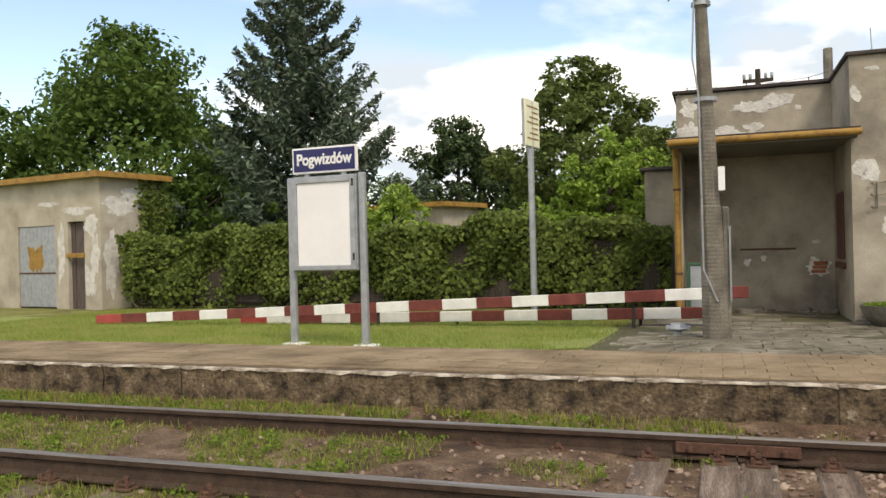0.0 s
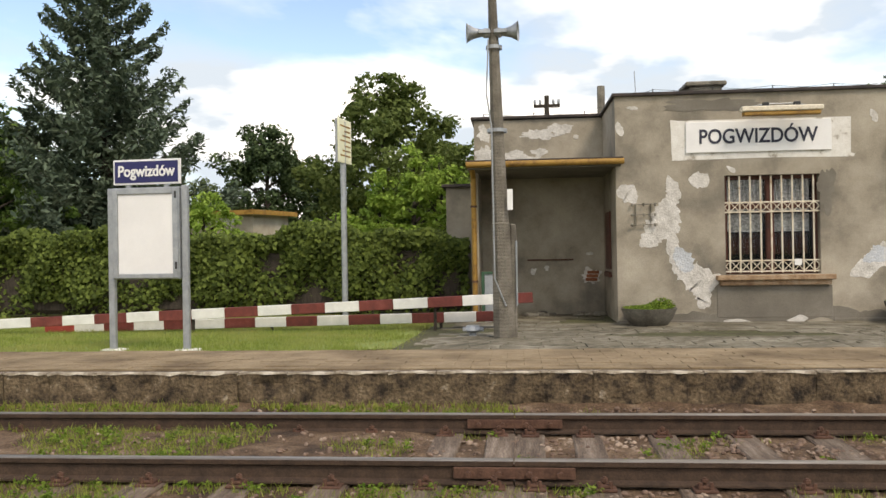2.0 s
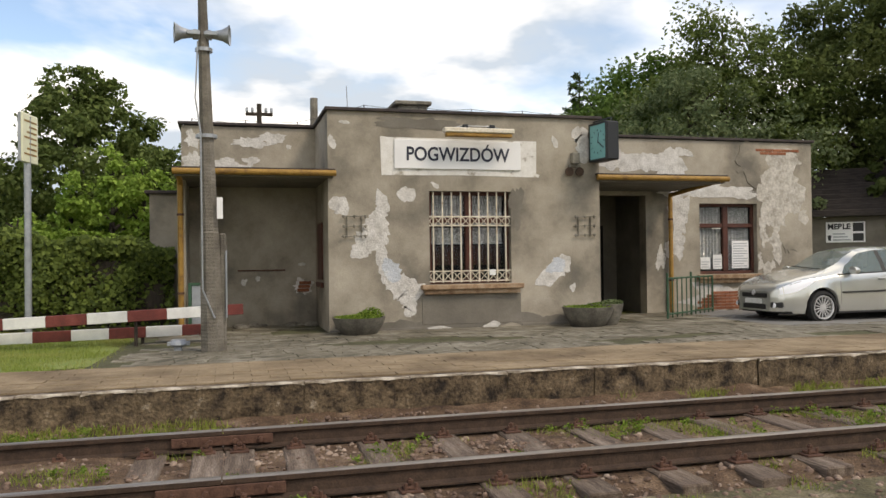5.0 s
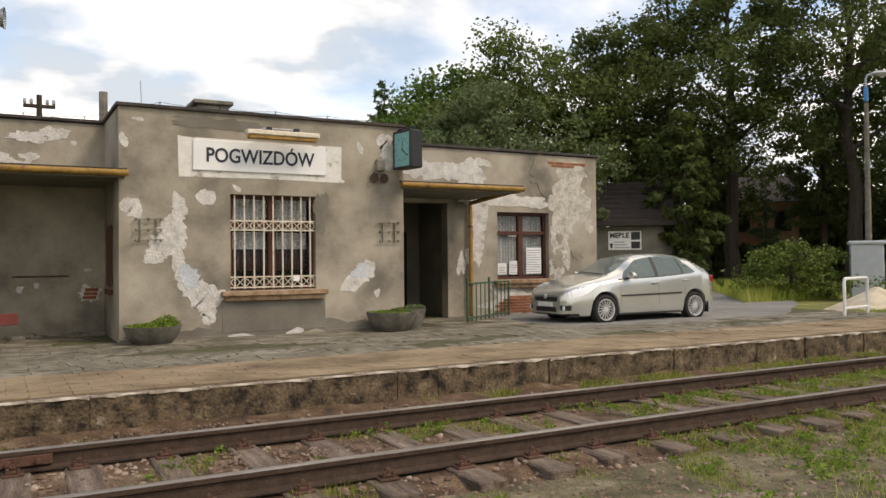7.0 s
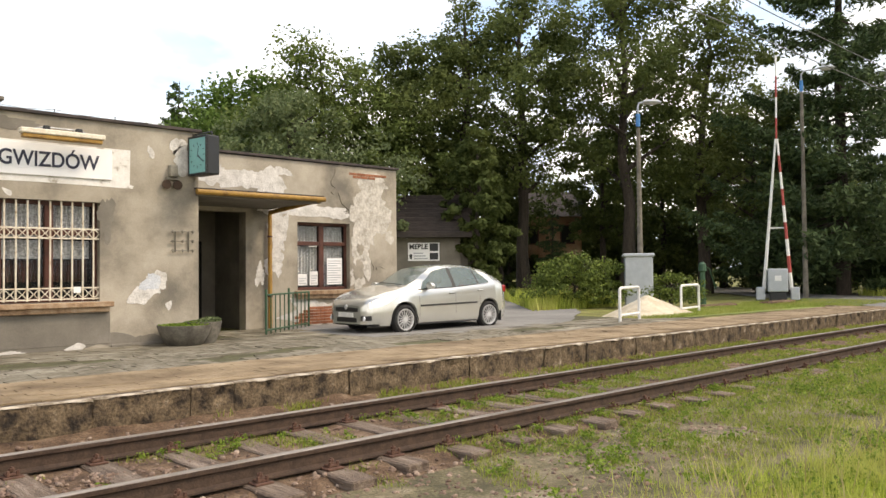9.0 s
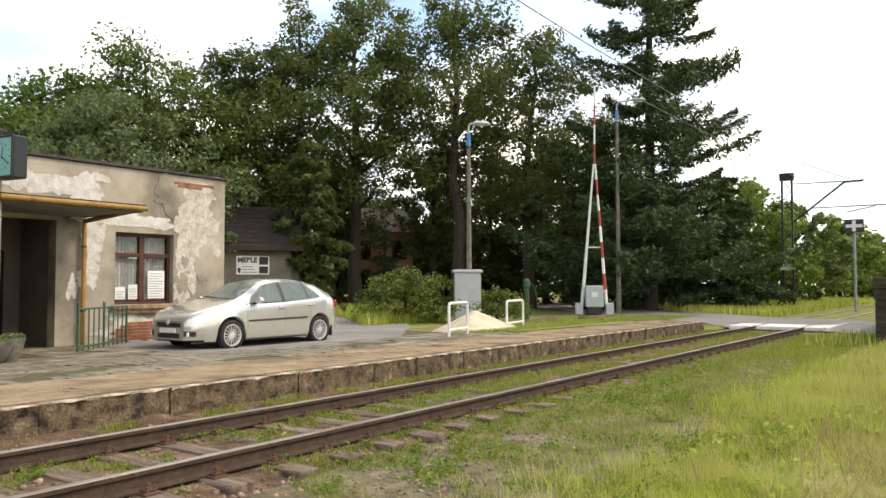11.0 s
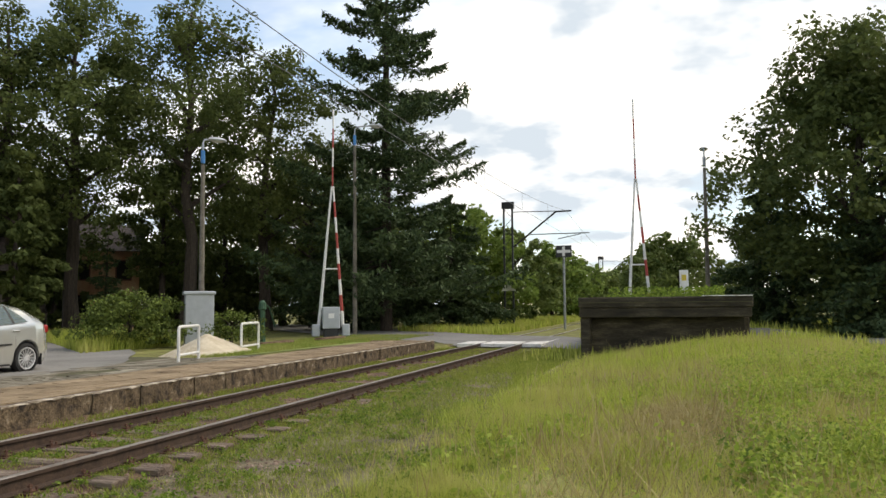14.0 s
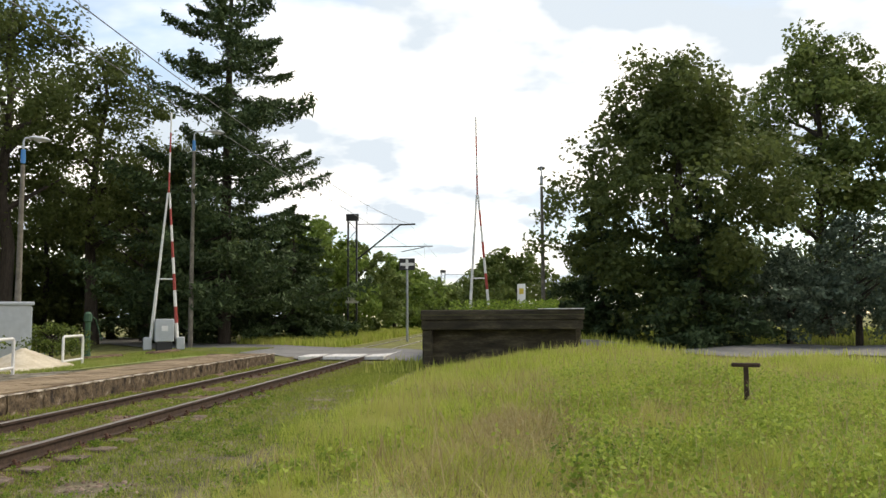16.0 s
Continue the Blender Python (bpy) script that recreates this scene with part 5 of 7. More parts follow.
# concrete pole with two horn loudspeakers
cp = empty("concrete_pole", "weathered ribbed concrete pole beside the porch", "pole", (-0.19, 11.88, 0.08))
prof, tilt = [], -0.021
for k in range(64):
    z = k * 0.05
    prof += [(z, 0.0), (z + 0.025, 0.0035)]
b = Build()
rings = [(z, (0.165 - 0.0195 * z) - d) for z, d in prof] + [(z, 0.165 - 0.0195 * z) for z in (3.2, 4.0, 5.0, 5.8)]
n8 = 8
v = [((r * 1.08 if z < 1.72 else r) * math.cos(math.pi / 4 * k + 0.39) + tilt * z, (r * 1.08 if z < 1.72 else r) * math.sin(math.pi / 4 * k + 0.39), z) for z, r in rings for k in range(n8)]
b.add(v, [(i * n8 + k, i * n8 + (k + 1) % n8, (i + 1) * n8 + (k + 1) % n8, (i + 1) * n8 + k) for i in range(len(rings) - 1) for k in range(n8)])
part("shaft", b, POLE_CONC, cp)
part("splice_leg", Build().box(0.1, -0.07, -0.05, 0.19, 0.1, 1.7, 0.02), POLE_CONC, cp, "concrete splice leg at the foot")
part("paper", Build().box(0.07, -0.155, 1.9, 0.15, -0.15, 2.2), WHITEWASH, cp, "torn white paper notice")
part("cable", Build().tube([(-0.17, -0.13, 4.4), (-0.21, -0.16, 3.6), (-0.14, -0.16, 3.1), (-0.13, -0.16, 0.9), (0.03, -0.17, 0.5)], 0.012, 5), GALV, cp)
part("conduit", Build().tube([(0.19, -0.09, 0.5), (0.19, -0.09, 1.45)], 0.014, 6), GALV, cp)
for z in (3.05, 4.28):
    part("band", Build().turn([(0.115 + (4.28 - z) * 0.024, 0), (0.12 + (4.28 - z) * 0.024, 0), (0.12 + (4.28 - z) * 0.024, 0.05), (0.115 + (4.28 - z) * 0.024, 0.05)], 12, pose(tilt * z, 0, z)), GALV, cp)
for s in (-1, 1):
    ls = empty("horn_loudspeaker", "grey horn loudspeaker strapped to the concrete pole", "loudspeaker", (-0.3 + s * 0.1, 11.86, 4.6), group="loudspeakers")
    ls.rotation_euler = (0, radians(90 * s), radians(-8 * s))
    part("horn", Build().turn([(0.05, 0.0), (0.06, 0.08), (0.085, 0.18), (0.13, 0.26), (0.15, 0.28), (0.135, 0.27), (0.07, 0.16), (0.03, 0.06)], 14), GALV, ls, "", True)
    part("driver", Build().turn([(0, -0.06), (0.07, -0.06), (0.075, 0.02), (0.05, 0.04)], 12), GALV, ls, "", True)
    part("bracket", Build().box(-0.03, -0.12, -0.06, 0.03, 0.0, 0.12, 0.008), GALV, ls)

# two striped barrier beams laid along the hedge
def beam(x0, z0, x1, z1, y, first_white, stripes, label):
    o = empty("barrier_beam", label, "barrier", group="barrier beams")
    ln, n = math.hypot(x1 - x0, z1 - z0), stripes
    m = pose(x0, y, z0, 0, -math.degrees(math.atan2(z1 - z0, x1 - x0)), 0)
    for k in range(n):
        a, c = ln * k / n, ln * (k + 1) / n - 0.001
        red = (k + first_white) % 2 or k == 0
        q = part("red_stripe" if red else "white_stripe", Build().box(a, -0.05, -0.085, c, 0.05, 0.085, 0.006), (BRIGHT_RED if k == 0 else RED) if red else WHITE, o)
        q.matrix_basis = m
    for u in (0.12, 0.5, 0.86):
        xx, zz = x0 + (x1 - x0) * u, z0 + (z1 - z0) * u
        part("rest", Build().box(xx - 0.025, y + 0.0, 0.0, xx + 0.025, y + 0.05, max(zz - 0.086, 0.02), 0.008), BARK, o, "dark stake under the beam")


beam(-11.5, 0.14, 0.26, 0.6, 13.5, 0, 20, "red and white striped barrier beam, far end raised")
beam(-8.51, 0.12, -0.15, 0.27, 13.85, 1, 15, "lower red and white striped barrier beam")
mh = empty("ground_marker", "small weathered metal marker on the paving", "marker", (-0.68, 12.3, 0.06))
part("cap", Build().turn([(0, 0.2), (0.1, 0.19), (0.13, 0.12), (0.1, 0.09), (0.05, 0.08)], 10), GALV, mh)
part("stem", Build().box(-0.06, -0.05, 0, 0.05, 0.05, 0.1, 0.01), GALV, mh)
for s in (-1, 1):
    part("lug", Build().box(s * 0.12 - 0.04, -0.03, 0.1, s * 0.12 + 0.04, 0.03, 0.16, 0.008), GALV, mh)
gp = empty("green_panel", "faded green metal panel by the porch", "panel")
part("sheet", Build().box(-0.6, 15.0, 0.04, -0.02, 15.03, 0.95, 0.004), GALV, gp)
GREEN = paint("green_paint", (0.035, 0.09, 0.05), 0.6, 0, 0.2)
part("edge", Build().box(-0.66, 14.98, 0.04, -0.601, 15.04, 1.0, 0.006), GREEN, gp)
part("edge", Build().box(-0.6, 14.98, 0.951, -0.02, 15.04, 1.0, 0.006), GREEN, gp)
rub = empty("rubble", "heap of broken plaster at the foot of the porch wall", "rubble")
rr = random.Random(4)
for k in range(26):
    s = rr.uniform(0.04, 0.16)
    part("lump", Build().box(-s, -s * 0.7, 0, s, s * 0.7, s * 0.7, s * 0.25, pose(rr.choice((rr.uniform(0.1, 0.7), rr.uniform(1.1, 1.7))), rr.uniform(16.2, 16.55), 0.035, rr.uniform(-15, 15), 0, rr.uniform(0, 180))), CONC, rub)

# annex behind the porch, sheds with ochre eaves
ax = empty("annex", "low plastered annex behind the porch", "building")
part("wall", Build().box(-1.6, 18.5, -0.1, -0.9, 21, 2.86), PLASTER, ax)
part("roof", Build().box(-1.7, 18.4, 2.861, -0.85, 21.1, 2.94, 0.02), CAP, ax)
SHED_WALL = mat("shed_plaster", [(0.28, (0.24, 0.21, 0.17)), (0.45, (0.36, 0.32, 0.255)), (0.62, (0.44, 0.4, 0.33)), (0.8, (0.56, 0.54, 0.49))], 1.3, 0.94, 0, 0.4, 50, 0.14)


def shed(x, y, z, w, d, h, turn, label, door):
    s = empty("shed", label, "shed", (x, y, z), turn)
    if door:
        for a in ((-w, -0.1, -3.3, h), (-1.75, -0.1, -1.25, h), (-0.62, -0.1, 0, h), (-1.249, 2.22, -0.621, h), (-3.299, 2.15, -1.751, h)):
            part("wall_front", Build().box(a[0], 0, a[1], a[2], 0.25, a[3]), SHED_WALL, s)
    else:
        part("wall_front", Build().box(-w, 0, -0.1, 0, 0.25, h), SHED_WALL, s)
    part("wall_side", Build().box(-0.25, 0.251, -0.1, 0, d, h), SHED_WALL, s)
    part("wall_side", Build().box(-w, 0.251, -0.1, -w + 0.25, d, h), SHED_WALL, s)
    part("wall_back", Build().box(-w + 0.251, d - 0.25, -0.1, -0.251, d, h), SHED_WALL, s)
    part("roof", Build().box(-w - 0.22, -0.22, h + 0.07, 0.22, d + 0.2, h + 0.11, 0.01), CAP, s)
    part("soffit", Build().box(-w - 0.2, -0.2, h + 0.002, 0.2, d + 0.18, h + 0.069, 0.006), OCHRE, s, "ochre painted eaves board")
    part("fascia", Build().box(-w - 0.24, -0.245, h - 0.03, 0.24, -0.221, h + 0.12, 0.004), OCHRE, s, "ochre painted eaves board")
    part("fascia", Build().box(0.221, -0.22, h - 0.03, 0.245, d + 0.2, h + 0.12, 0.004), OCHRE, s, "ochre painted eaves board")
    return s


sh = shed(-14.55, 17.0, 0.04, 6, 1.9, 3.3, -10, "old plastered shed with ochre eaves and boarded doors", True)
part("door", Build().box(-1.1, 0.12, 0, -0.63, 0.17, 2.2, 0.006).box(-1.249, 0.1, 0, -1.11, 0.2, 2.2, 0.006), DOOR_WOOD, sh, "weathered plank door ajar")
part("brace", Build().box(-1.3, -0.03, 1.3, -0.6, 0.0, 1.42, 0.006), OCHRE, sh)
for k in range(10):
    part("gate_sheet", Build().box(-3.29 + k * 0.154, 0.03, 0.04, -3.142 + k * 0.154, 0.05 + 0.01 * (k % 2), 2.14, 0.004), GALV, sh, "grey corrugated gate sheet")
part("painted_scrawl", Build().plate(blob(-2.6, 1.3, 0.6, 0.7, 5), 0.024, 0.029), OCHRE, sh, "orange painted scrawl")
part("latch_rail", Build().box(-3.3, 0.015, 0.9, -1.76, 0.03, 0.94), RUST, sh)
patches(0, [(-0.35, 2.1, 0.5, 0.5, 201), (-0.2, 1.4, 0.3, 0.9, 202), (-0.4, 0.7, 0.4, 0.7, 203), (-1.5, 1.4, 0.3, 1.4, 204), (-2.0, 2.7, 0.8, 0.12, 205), (-0.9, 2.5, 1.2, 0.2, 206)], PATCH, sh)
for zz, yy, w_, h_, s_ in ((2.6, 0.5, 0.9, 0.5, 211), (2.9, 1.1, 0.9, 0.4, 212), (1.2, 0.3, 0.4, 1.5, 213), (2.6, 1.55, 0.5, 0.7, 214)):
    part("bare_patch", Build().plate(blob(yy, zz, w_, h_, s_), -0.006, 0.01, pose(0, 0, 0, 0, 0, 90)), PATCH, sh, "bare white lime patch")
ivy_v, ivy_f = leaf_cards(np.random.default_rng(9), np.stack([0.06 + 0.05 * np.random.default_rng(1).random(700), 1.6 + 0.4 * np.random.default_rng(2).normal(size=700) * 0.6, 2.4 + np.random.default_rng(3).normal(size=700) * 0.55], 1), np.full(700, 0.08))
part("ivy", raw("ivy", ivy_v, ivy_f, HEDGE_LEAF), None, sh, "ivy climbing the corner")
sx_, sy_ = at_bearing(-18.5, 25.5)
sh2 = shed(sx_, sy_, 0.04, 5.5, 1.9, 2.62, -18, "small far shed with ochre eaves behind the hedge", False)
patches(0, [(-1.0, 2.5, 0.9, 0.5, 221), (-2.2, 2.4, 0.7, 0.5, 222)], PATCH, sh2)

# planters and the rail at the entrance
def planter(x, y, r, h, label, plants_mat, seed, tall):
    p = empty("planter", label, "planter", (x, y, 0.035), group="bowl planters")
    part("bowl", Build().turn([(0, 0), (r * 0.5, 0), (r * 0.66, 0.03), (r * 0.9, h * 0.55), (r, h * 0.9), (r * 1.02, h), (r * 0.93, h), (r * 0.88, h * 0.85), (0, h * 0.82)], 28), BOWL, p, "", True)
    part("soil", Build().turn([(0, h * 0.9), (r * 0.9, h * 0.86)], 20), BED, p)
    g = np.random.default_rng(seed)
    a, q = g.random(1500) * 6.28, np.sqrt(g.random(1500)) * r * 0.95
    bump = 0.05 * np.exp(-((q * np.cos(a) - r * 0.5) ** 2 + (q * np.sin(a)) ** 2) / 0.05) * tall
    c = np.stack([q * np.cos(a), q * np.sin(a), h * 0.88 + g.random(1500) * (0.05 + bump * 2.2)], 1)
    vv, ff = leaf_cards(g, c, np.full(1500, 0.028), np.tile(np.array([[0, 0, 0.5]]), (1500, 1)))
    part("sedum", raw("sedum", vv, ff, plants_mat), None, p, "low green sedum")


planter(2.25, 14.08, 0.46, 0.33, "dark concrete bowl planter with green sedum", WEED, 1, 1.6)
planter(6.62, 14.02, 0.48, 0.4, "concrete bowl planter with green sedum by the door", WEED, 2, 0.6)
planter(7.02, 14.1, 0.34, 0.44, "concrete bowl planter with heather behind another", LEAF_WILLOW, 3, 0.8)
rl_ = empty("railing", "short green steel railing at the entrance", "railing")
for k in range(11):
    xx, yy = 8.9 + 0.2 * k, 15.0 + k * 0.14
    part("baluster" if k not in (0, 5, 10) else "post", Build().tube([(xx, yy, 0.03), (xx, yy, 0.92 + (0.1 if k in (0, 5) else 0))], 0.025 if k in (0, 5, 10) else 0.014, 6), GREEN, rl_)
for z in (0.15, 0.9):
    part("rail", Build().tube([(8.9, 15.0, z), (10.9, 16.4, z)], 0.02, 6), GREEN, rl_)

# poles seen over the roof
tpole = empty("telegraph_pole", "dark timber telegraph pole with cross-arm and insulators", "pole", (1.25, 31, 0.0))
part("post", Build().tube([(0, 0, 0), (0, 0, 7.3)], [0.13, 0.09], 8), BARK, tpole)
part("cross_arm", Build().box(-0.5, -0.06, 6.85, 0.5, 0.06, 6.97, 0.01), BARK, tpole)
for s in (-0.45, -0.25, 0.25, 0.45):
    part("insulator", Build().turn([(0, 0.2), (0.05, 0.18), (0.06, 0.05), (0.03, 0.0)], 8, pose(s, 0, 6.97)), GALV, tpole)
spole = empty("stub_pole", "grey concrete stub pole behind the parapet", "pole", (1.95, 18.3, 0))
part("shaft", Build().tube([(0, 0, 0), (0, 0, 5.05)], [0.11, 0.085], 8), CONC, spole)

# ---- beside the crossing ----
def hoop(x0, y0, x1, y1, label):
    h = empty("hoop_barrier", label, "barrier", group="white hoops")
    z = ground_z(x0, y0) + 0.01
    part("frame", Build().tube([(x0, y0, z - 0.05), (x0, y0, z + 0.74), (x0 + (x1 - x0) * 0.02, y0 + (y1 - y0) * 0.02, z + 0.79), (x0 + (x1 - x0) * 0.06, y0 + (y1 - y0) * 0.06, z + 0.81), (x0 + (x1 - x0) * 0.94, y0 + (y1 - y0) * 0.94, z + 0.81), (x0 + (x1 - x0) * 0.98, y0 + (y1 - y0) * 0.98, z + 0.79), (x1, y1, z + 0.74), (x1, y1, z - 0.05)], 0.035, 8), WHITE, h, "", True)
    part("lower_bar", Build().tube([(x0, y0, z + 0.17), (x1, y1, z + 0.17)], 0.03, 8), WHITE, h, "", True)


hoop(15.85, 10.9, 17.1, 11.2, "white tubular steel hoop in the verge")
hoop(20.1, 11.8, 21.5, 12.05, "white tubular steel hoop beside the sand heap")
SAND = mat("sand", [(0.35, (0.42, 0.36, 0.26)), (0.6, (0.56, 0.5, 0.38)), (0.8, (0.62, 0.57, 0.46))], 3, 0.96, 0, 0.7, 30, 0.15)
sd, sn = Build(), 26
sv = []
for j in range(sn):
    for i in range(sn):
        u, w_ = 2 * i / (sn - 1) - 1, 2 * j / (sn - 1) - 1
        r = math.hypot(u, w_)
        z = max(0, 1 - r * (1 + 0.15 * math.sin(3 * math.atan2(w_, u)))) ** 1.05 * 0.72 + 0.05 * noise.noise(Vector((u * 3, w_ * 3, 1)))
        sv.append((19.5 + u * 1.5, 12.5 + w_ * 1.2, ground_z(19.5 + u * 1.5, 12.5 + w_ * 1.2) + z * 0.9 - 0.04))
sd.add(sv, [(j * sn + i, j * sn + i + 1, (j + 1) * sn + i + 1, (j + 1) * sn + i) for j in range(sn - 1) for i in range(sn - 1)])
tagged(part("sand_mound", sd, SAND, None, "", True), "low heap of pale sand on the verge", "sand heap")

CAB = paint("cabinet_grey", (0.42, 0.45, 0.48), 0.5)
cab = empty("relay_cabinet", "tall grey signalling cabinet beside a bush", "cabinet", (23.87, 15.65, 0.03), 36)
part("body", Build().box(-0.6, -0.45, 0, 0.6, 0.45, 1.75, 0.015), CAB, cab)
part("plinth", Build().box(-0.64, -0.49, -0.1, 0.64, 0.49, 0.1, 0.02), CONC, cab)
part("lid", Build().box(-0.66, -0.52, 1.751, 0.66, 0.52, 1.87, 0.03), CAB, cab)
part("door", Build().box(-0.55, -0.47, 0.14, 0.54, -0.451, 1.7, 0.01), CAB, cab)
for s in (-0.25, 0.15):
    for z in (0.35, 1.45):
        part("vent", Build().box(s, -0.48, z, s + 0.2, -0.471, z + 0.05, 0.004).box(s, -0.48, z + 0.07, s + 0.2, -0.471, z + 0.12, 0.004), GALV, cab)
plant("snowberry_bush", broadleaf(131, 1.9, 3.2, 8000, 0.1, 0.0, 90), HEDGE_LEAF, 52.4, 28.4, "dense round green bush beside the cabinet", "bush")
plant("snowberry_bush", broadleaf(132, 1.3, 2.0, 2500, 0.09, 0.0, 50), HEDGE_LEAF, 58.9, 29.5, "small green bush behind the cabinet", "bush")


def lamp_post(x, y, h, arm, label, blue=True, turn=0.0):
    o = empty("street_lamp", label, "street lamp", (x, y, ground_z(x, y) - 0.02), turn)
    part("column", Build().tube([(0, 0, 0), (0, 0, h - 0.9)], [0.115, 0.065], 10), POLE_CONC, o, "", True)
    part("sleeve", Build().tube([(0, 0, h - 0.85), (0, 0, h - 0.4)], 0.075, 10), paint("sleeve_blue", (0.05, 0.22, 0.5)) if blue else GALV, o, "blue steel sleeve" if blue else "", True)
    part("arm", Build().tube([(0, 0, h - 0.4), (0, 0, h - 0.12), (0.12 * arm, 0, h), (0.8 * arm, 0, h + 0.1 * abs(arm))], 0.035, 8), GALV, o, "", True)
    hd = part("head", Build().turn([(0, 0.09), (0.14, 0.07), (0.2, 0.0), (0.17, -0.04), (0, -0.05)], 14, pose(0.8 * arm + 0.2, 0, h + 0.1 * abs(arm)) @ Matrix.Diagonal((1.9, 1, 1, 1))), CAB, o, "", True)
    part("lens", Build().turn([(0.15, 0), (0.1, -0.07), (0, -0.09)], 12, pose(0.8 * arm + 0.2, 0, h + 0.06 * abs(arm)) @ Matrix.Diagonal((1.8, 1, 1, 1))), glassy("lamp_glass", (0.6, 0.6, 0.6), 0.2, 0.8), hd)
    return o


lamp_post(24.71, 16.1, 7.3, 0.4, "concrete street lamp with blue sleeve and white head", True, -35)
lamp_post(34.32, 14.3, 9.7, 1.0, "tall concrete street lamp with blue sleeve", True, -55)
lamp_post(38.0, -1.25, 8.1, 0.15, "plain concrete street lamp behind the loading ramp", False, 0)


def boom(x, y, h, lean, label, turn):
    o = empty("boom_barrier", label, "barrier", (x, y, ground_z(x, y)), turn, "level crossing barriers")
    part("foot", Build().box(-0.3, -0.3, -0.1, 0.3, 0.3, 0.42, 0.03), BLACK, o)
    part("drive_box", Build().box(-0.36, -0.34, 0.42, 0.36, 0.34, 1.32, 0.03), CAB, o, "grey drive box")
    part("badge", Build().box(-0.12, -0.352, 0.85, 0.12, -0.341, 1.05), WHITEWASH, o)
    for s in (-1, 1):
        part("counterweight", Build().box(s * 0.62 - 0.16, -0.2, 0.1, s * 0.62 + 0.16, 0.2, 0.6, 0.03), CAB, o)
        n = 9
        base, tip = Vector((s * 0.5, 0, 0.5)), Vector((s * 0.03 + lean * 0.62, 0, h * 0.66))
        for k in range(n):
            p0, p1 = base.lerp(tip, k / n), base.lerp(tip, (k + 1) / n)
            part("red_stripe" if s > 0 and k % 2 else "white_stripe", Build().tube([p0, p1], [0.075 - 0.004 * k, 0.075 - 0.004 * (k + 1)], 6), BRIGHT_RED if s > 0 and k % 2 else WHITE, o)
    part("spreader", Build().tube([(-0.3, 0, h * 0.3), (0.3, 0, h * 0.3)], 0.03, 6), WHITE, o)
    for k in range(4):
        p0, p1 = Vector((lean * 0.62, 0, h * 0.66)), Vector((lean, 0, h))
        part("tip", Build().tube([p0.lerp(p1, k / 4), p0.lerp(p1, (k + 1) / 4)], 0.035, 6), WHITE if k % 2 else BRIGHT_RED, o)
    return o


boom(31.0, 14.0, 9.7, 0.1, "raised red and white crossing barrier with grey drive box", -62)
boom(35.0, 1.6, 10.2, -0.1, "raised red and white crossing barrier across the track", -84)
pump = empty("water_pump", "old green cast-iron hand pump", "pump", (27.6, 15.3, 0.03))
part("column", Build().tube([(0, 0, 0), (0, 0, 0.4), (0, 0, 1.2)], [0.13, 0.09, 0.1], 8), GREEN, pump)
part("head", Build().turn([(0.1, 1.2), (0.15, 1.25), (0.13, 1.5), (0.05, 1.58), (0, 1.58)], 10), GREEN, pump)
part("handle", Build().tube([(0.05, 0, 1.5), (0.35, -0.1, 1.3), (0.62, -0.2, 0.55)], 0.025, 6), GREEN, pump)
lf = empty("low_fence", "low wire fence with blue-green posts", "fence")
for k in range(9):
    xx, yy = 22.9 + k * 0.9, 14.8 + k * 0.32
    part("post", Build().tube([(xx + 1.5, yy + 0.6, 0), (xx + 1.5, yy + 0.6, 0.75)], 0.02, 5), GREEN, lf)
for z in (0.2, 0.4, 0.62):
    part("wire", Build().tube([(24.4, 15.4, z), (31.6, 17.96, z)], 0.012, 4), GREEN, lf)
fp = empty("frame_post", "blue-green steel frame post by the bush", "post", (26.2, 16.8, 0))
part("post", Build().tube([(0, 0, 0), (0, 0, 1.45), (-0.9, 0.1, 1.5)], 0.05, 6), paint("teal_steel", (0.06, 0.2, 0.26)), fp)
for k, (xx, yy) in enumerate(((25.5, 13.6), (29.5, 13.3))):
    tagged(part("turf_edge", Build().box(xx - 1.2, yy - 0.18, 0.0, xx + 1.1, yy + 0.2, 0.13, 0.05, pose(0, 0, 0.02)), BED), "dark turf ridge in the verge", "turf")

# loading ramp of old concrete
RAMP = mat("ramp_concrete", [(0.3, (0.014, 0.012, 0.009)), (0.5, (0.04, 0.034, 0.022)), (0.62, (0.075, 0.064, 0.042)), (0.78, (0.16, 0.145, 0.11))], 2.2, 0.95, 0, 0.9, 22, 0.35, stretch=(1, 0.5, 2.5))
ramp = empty("loading_ramp", "dark mossy concrete loading ramp in tall grass", "ramp")
part("slab", Build().box(23.0, -1.9, 1.25, 33.5, 2.76, 1.55, 0.03), RAMP, ramp)
part("beam", Build().box(23.04, -1.86, 0.98, 23.4, 2.74, 1.248, 0.02), RAMP, ramp)
part("wall", Build().box(23.5, -1.7, -0.3, 23.8, 2.6, 0.979, 0.02), RAMP, ramp)
part("side_wall", Build().box(23.1, 2.45, -0.4, 33.4, 2.72, 0.979, 0.03), RAMP, ramp)
part("side_wall", Build().box(23.85, -1.85, -0.3, 33.4, -1.6, 0.979, 0.03), RAMP, ramp)
part("joint", Build().box(22.985, -1.88, 1.39, 22.999, 2.74, 1.41), JOINT, ramp)
part("nosing", Build().box(22.97, -1.9, 1.551, 23.15, -0.6, 1.575, 0.004), LIME, ramp, "pale worn edge")
tb = empty("warning_board", "small white and yellow warning board on the ramp", "sign", (25.5, -0.15, 1.55))
part("board", Build().box(-0.02, -0.13, 0.1, 0.02, 0.13, 0.82, 0.006), WHITE, tb)
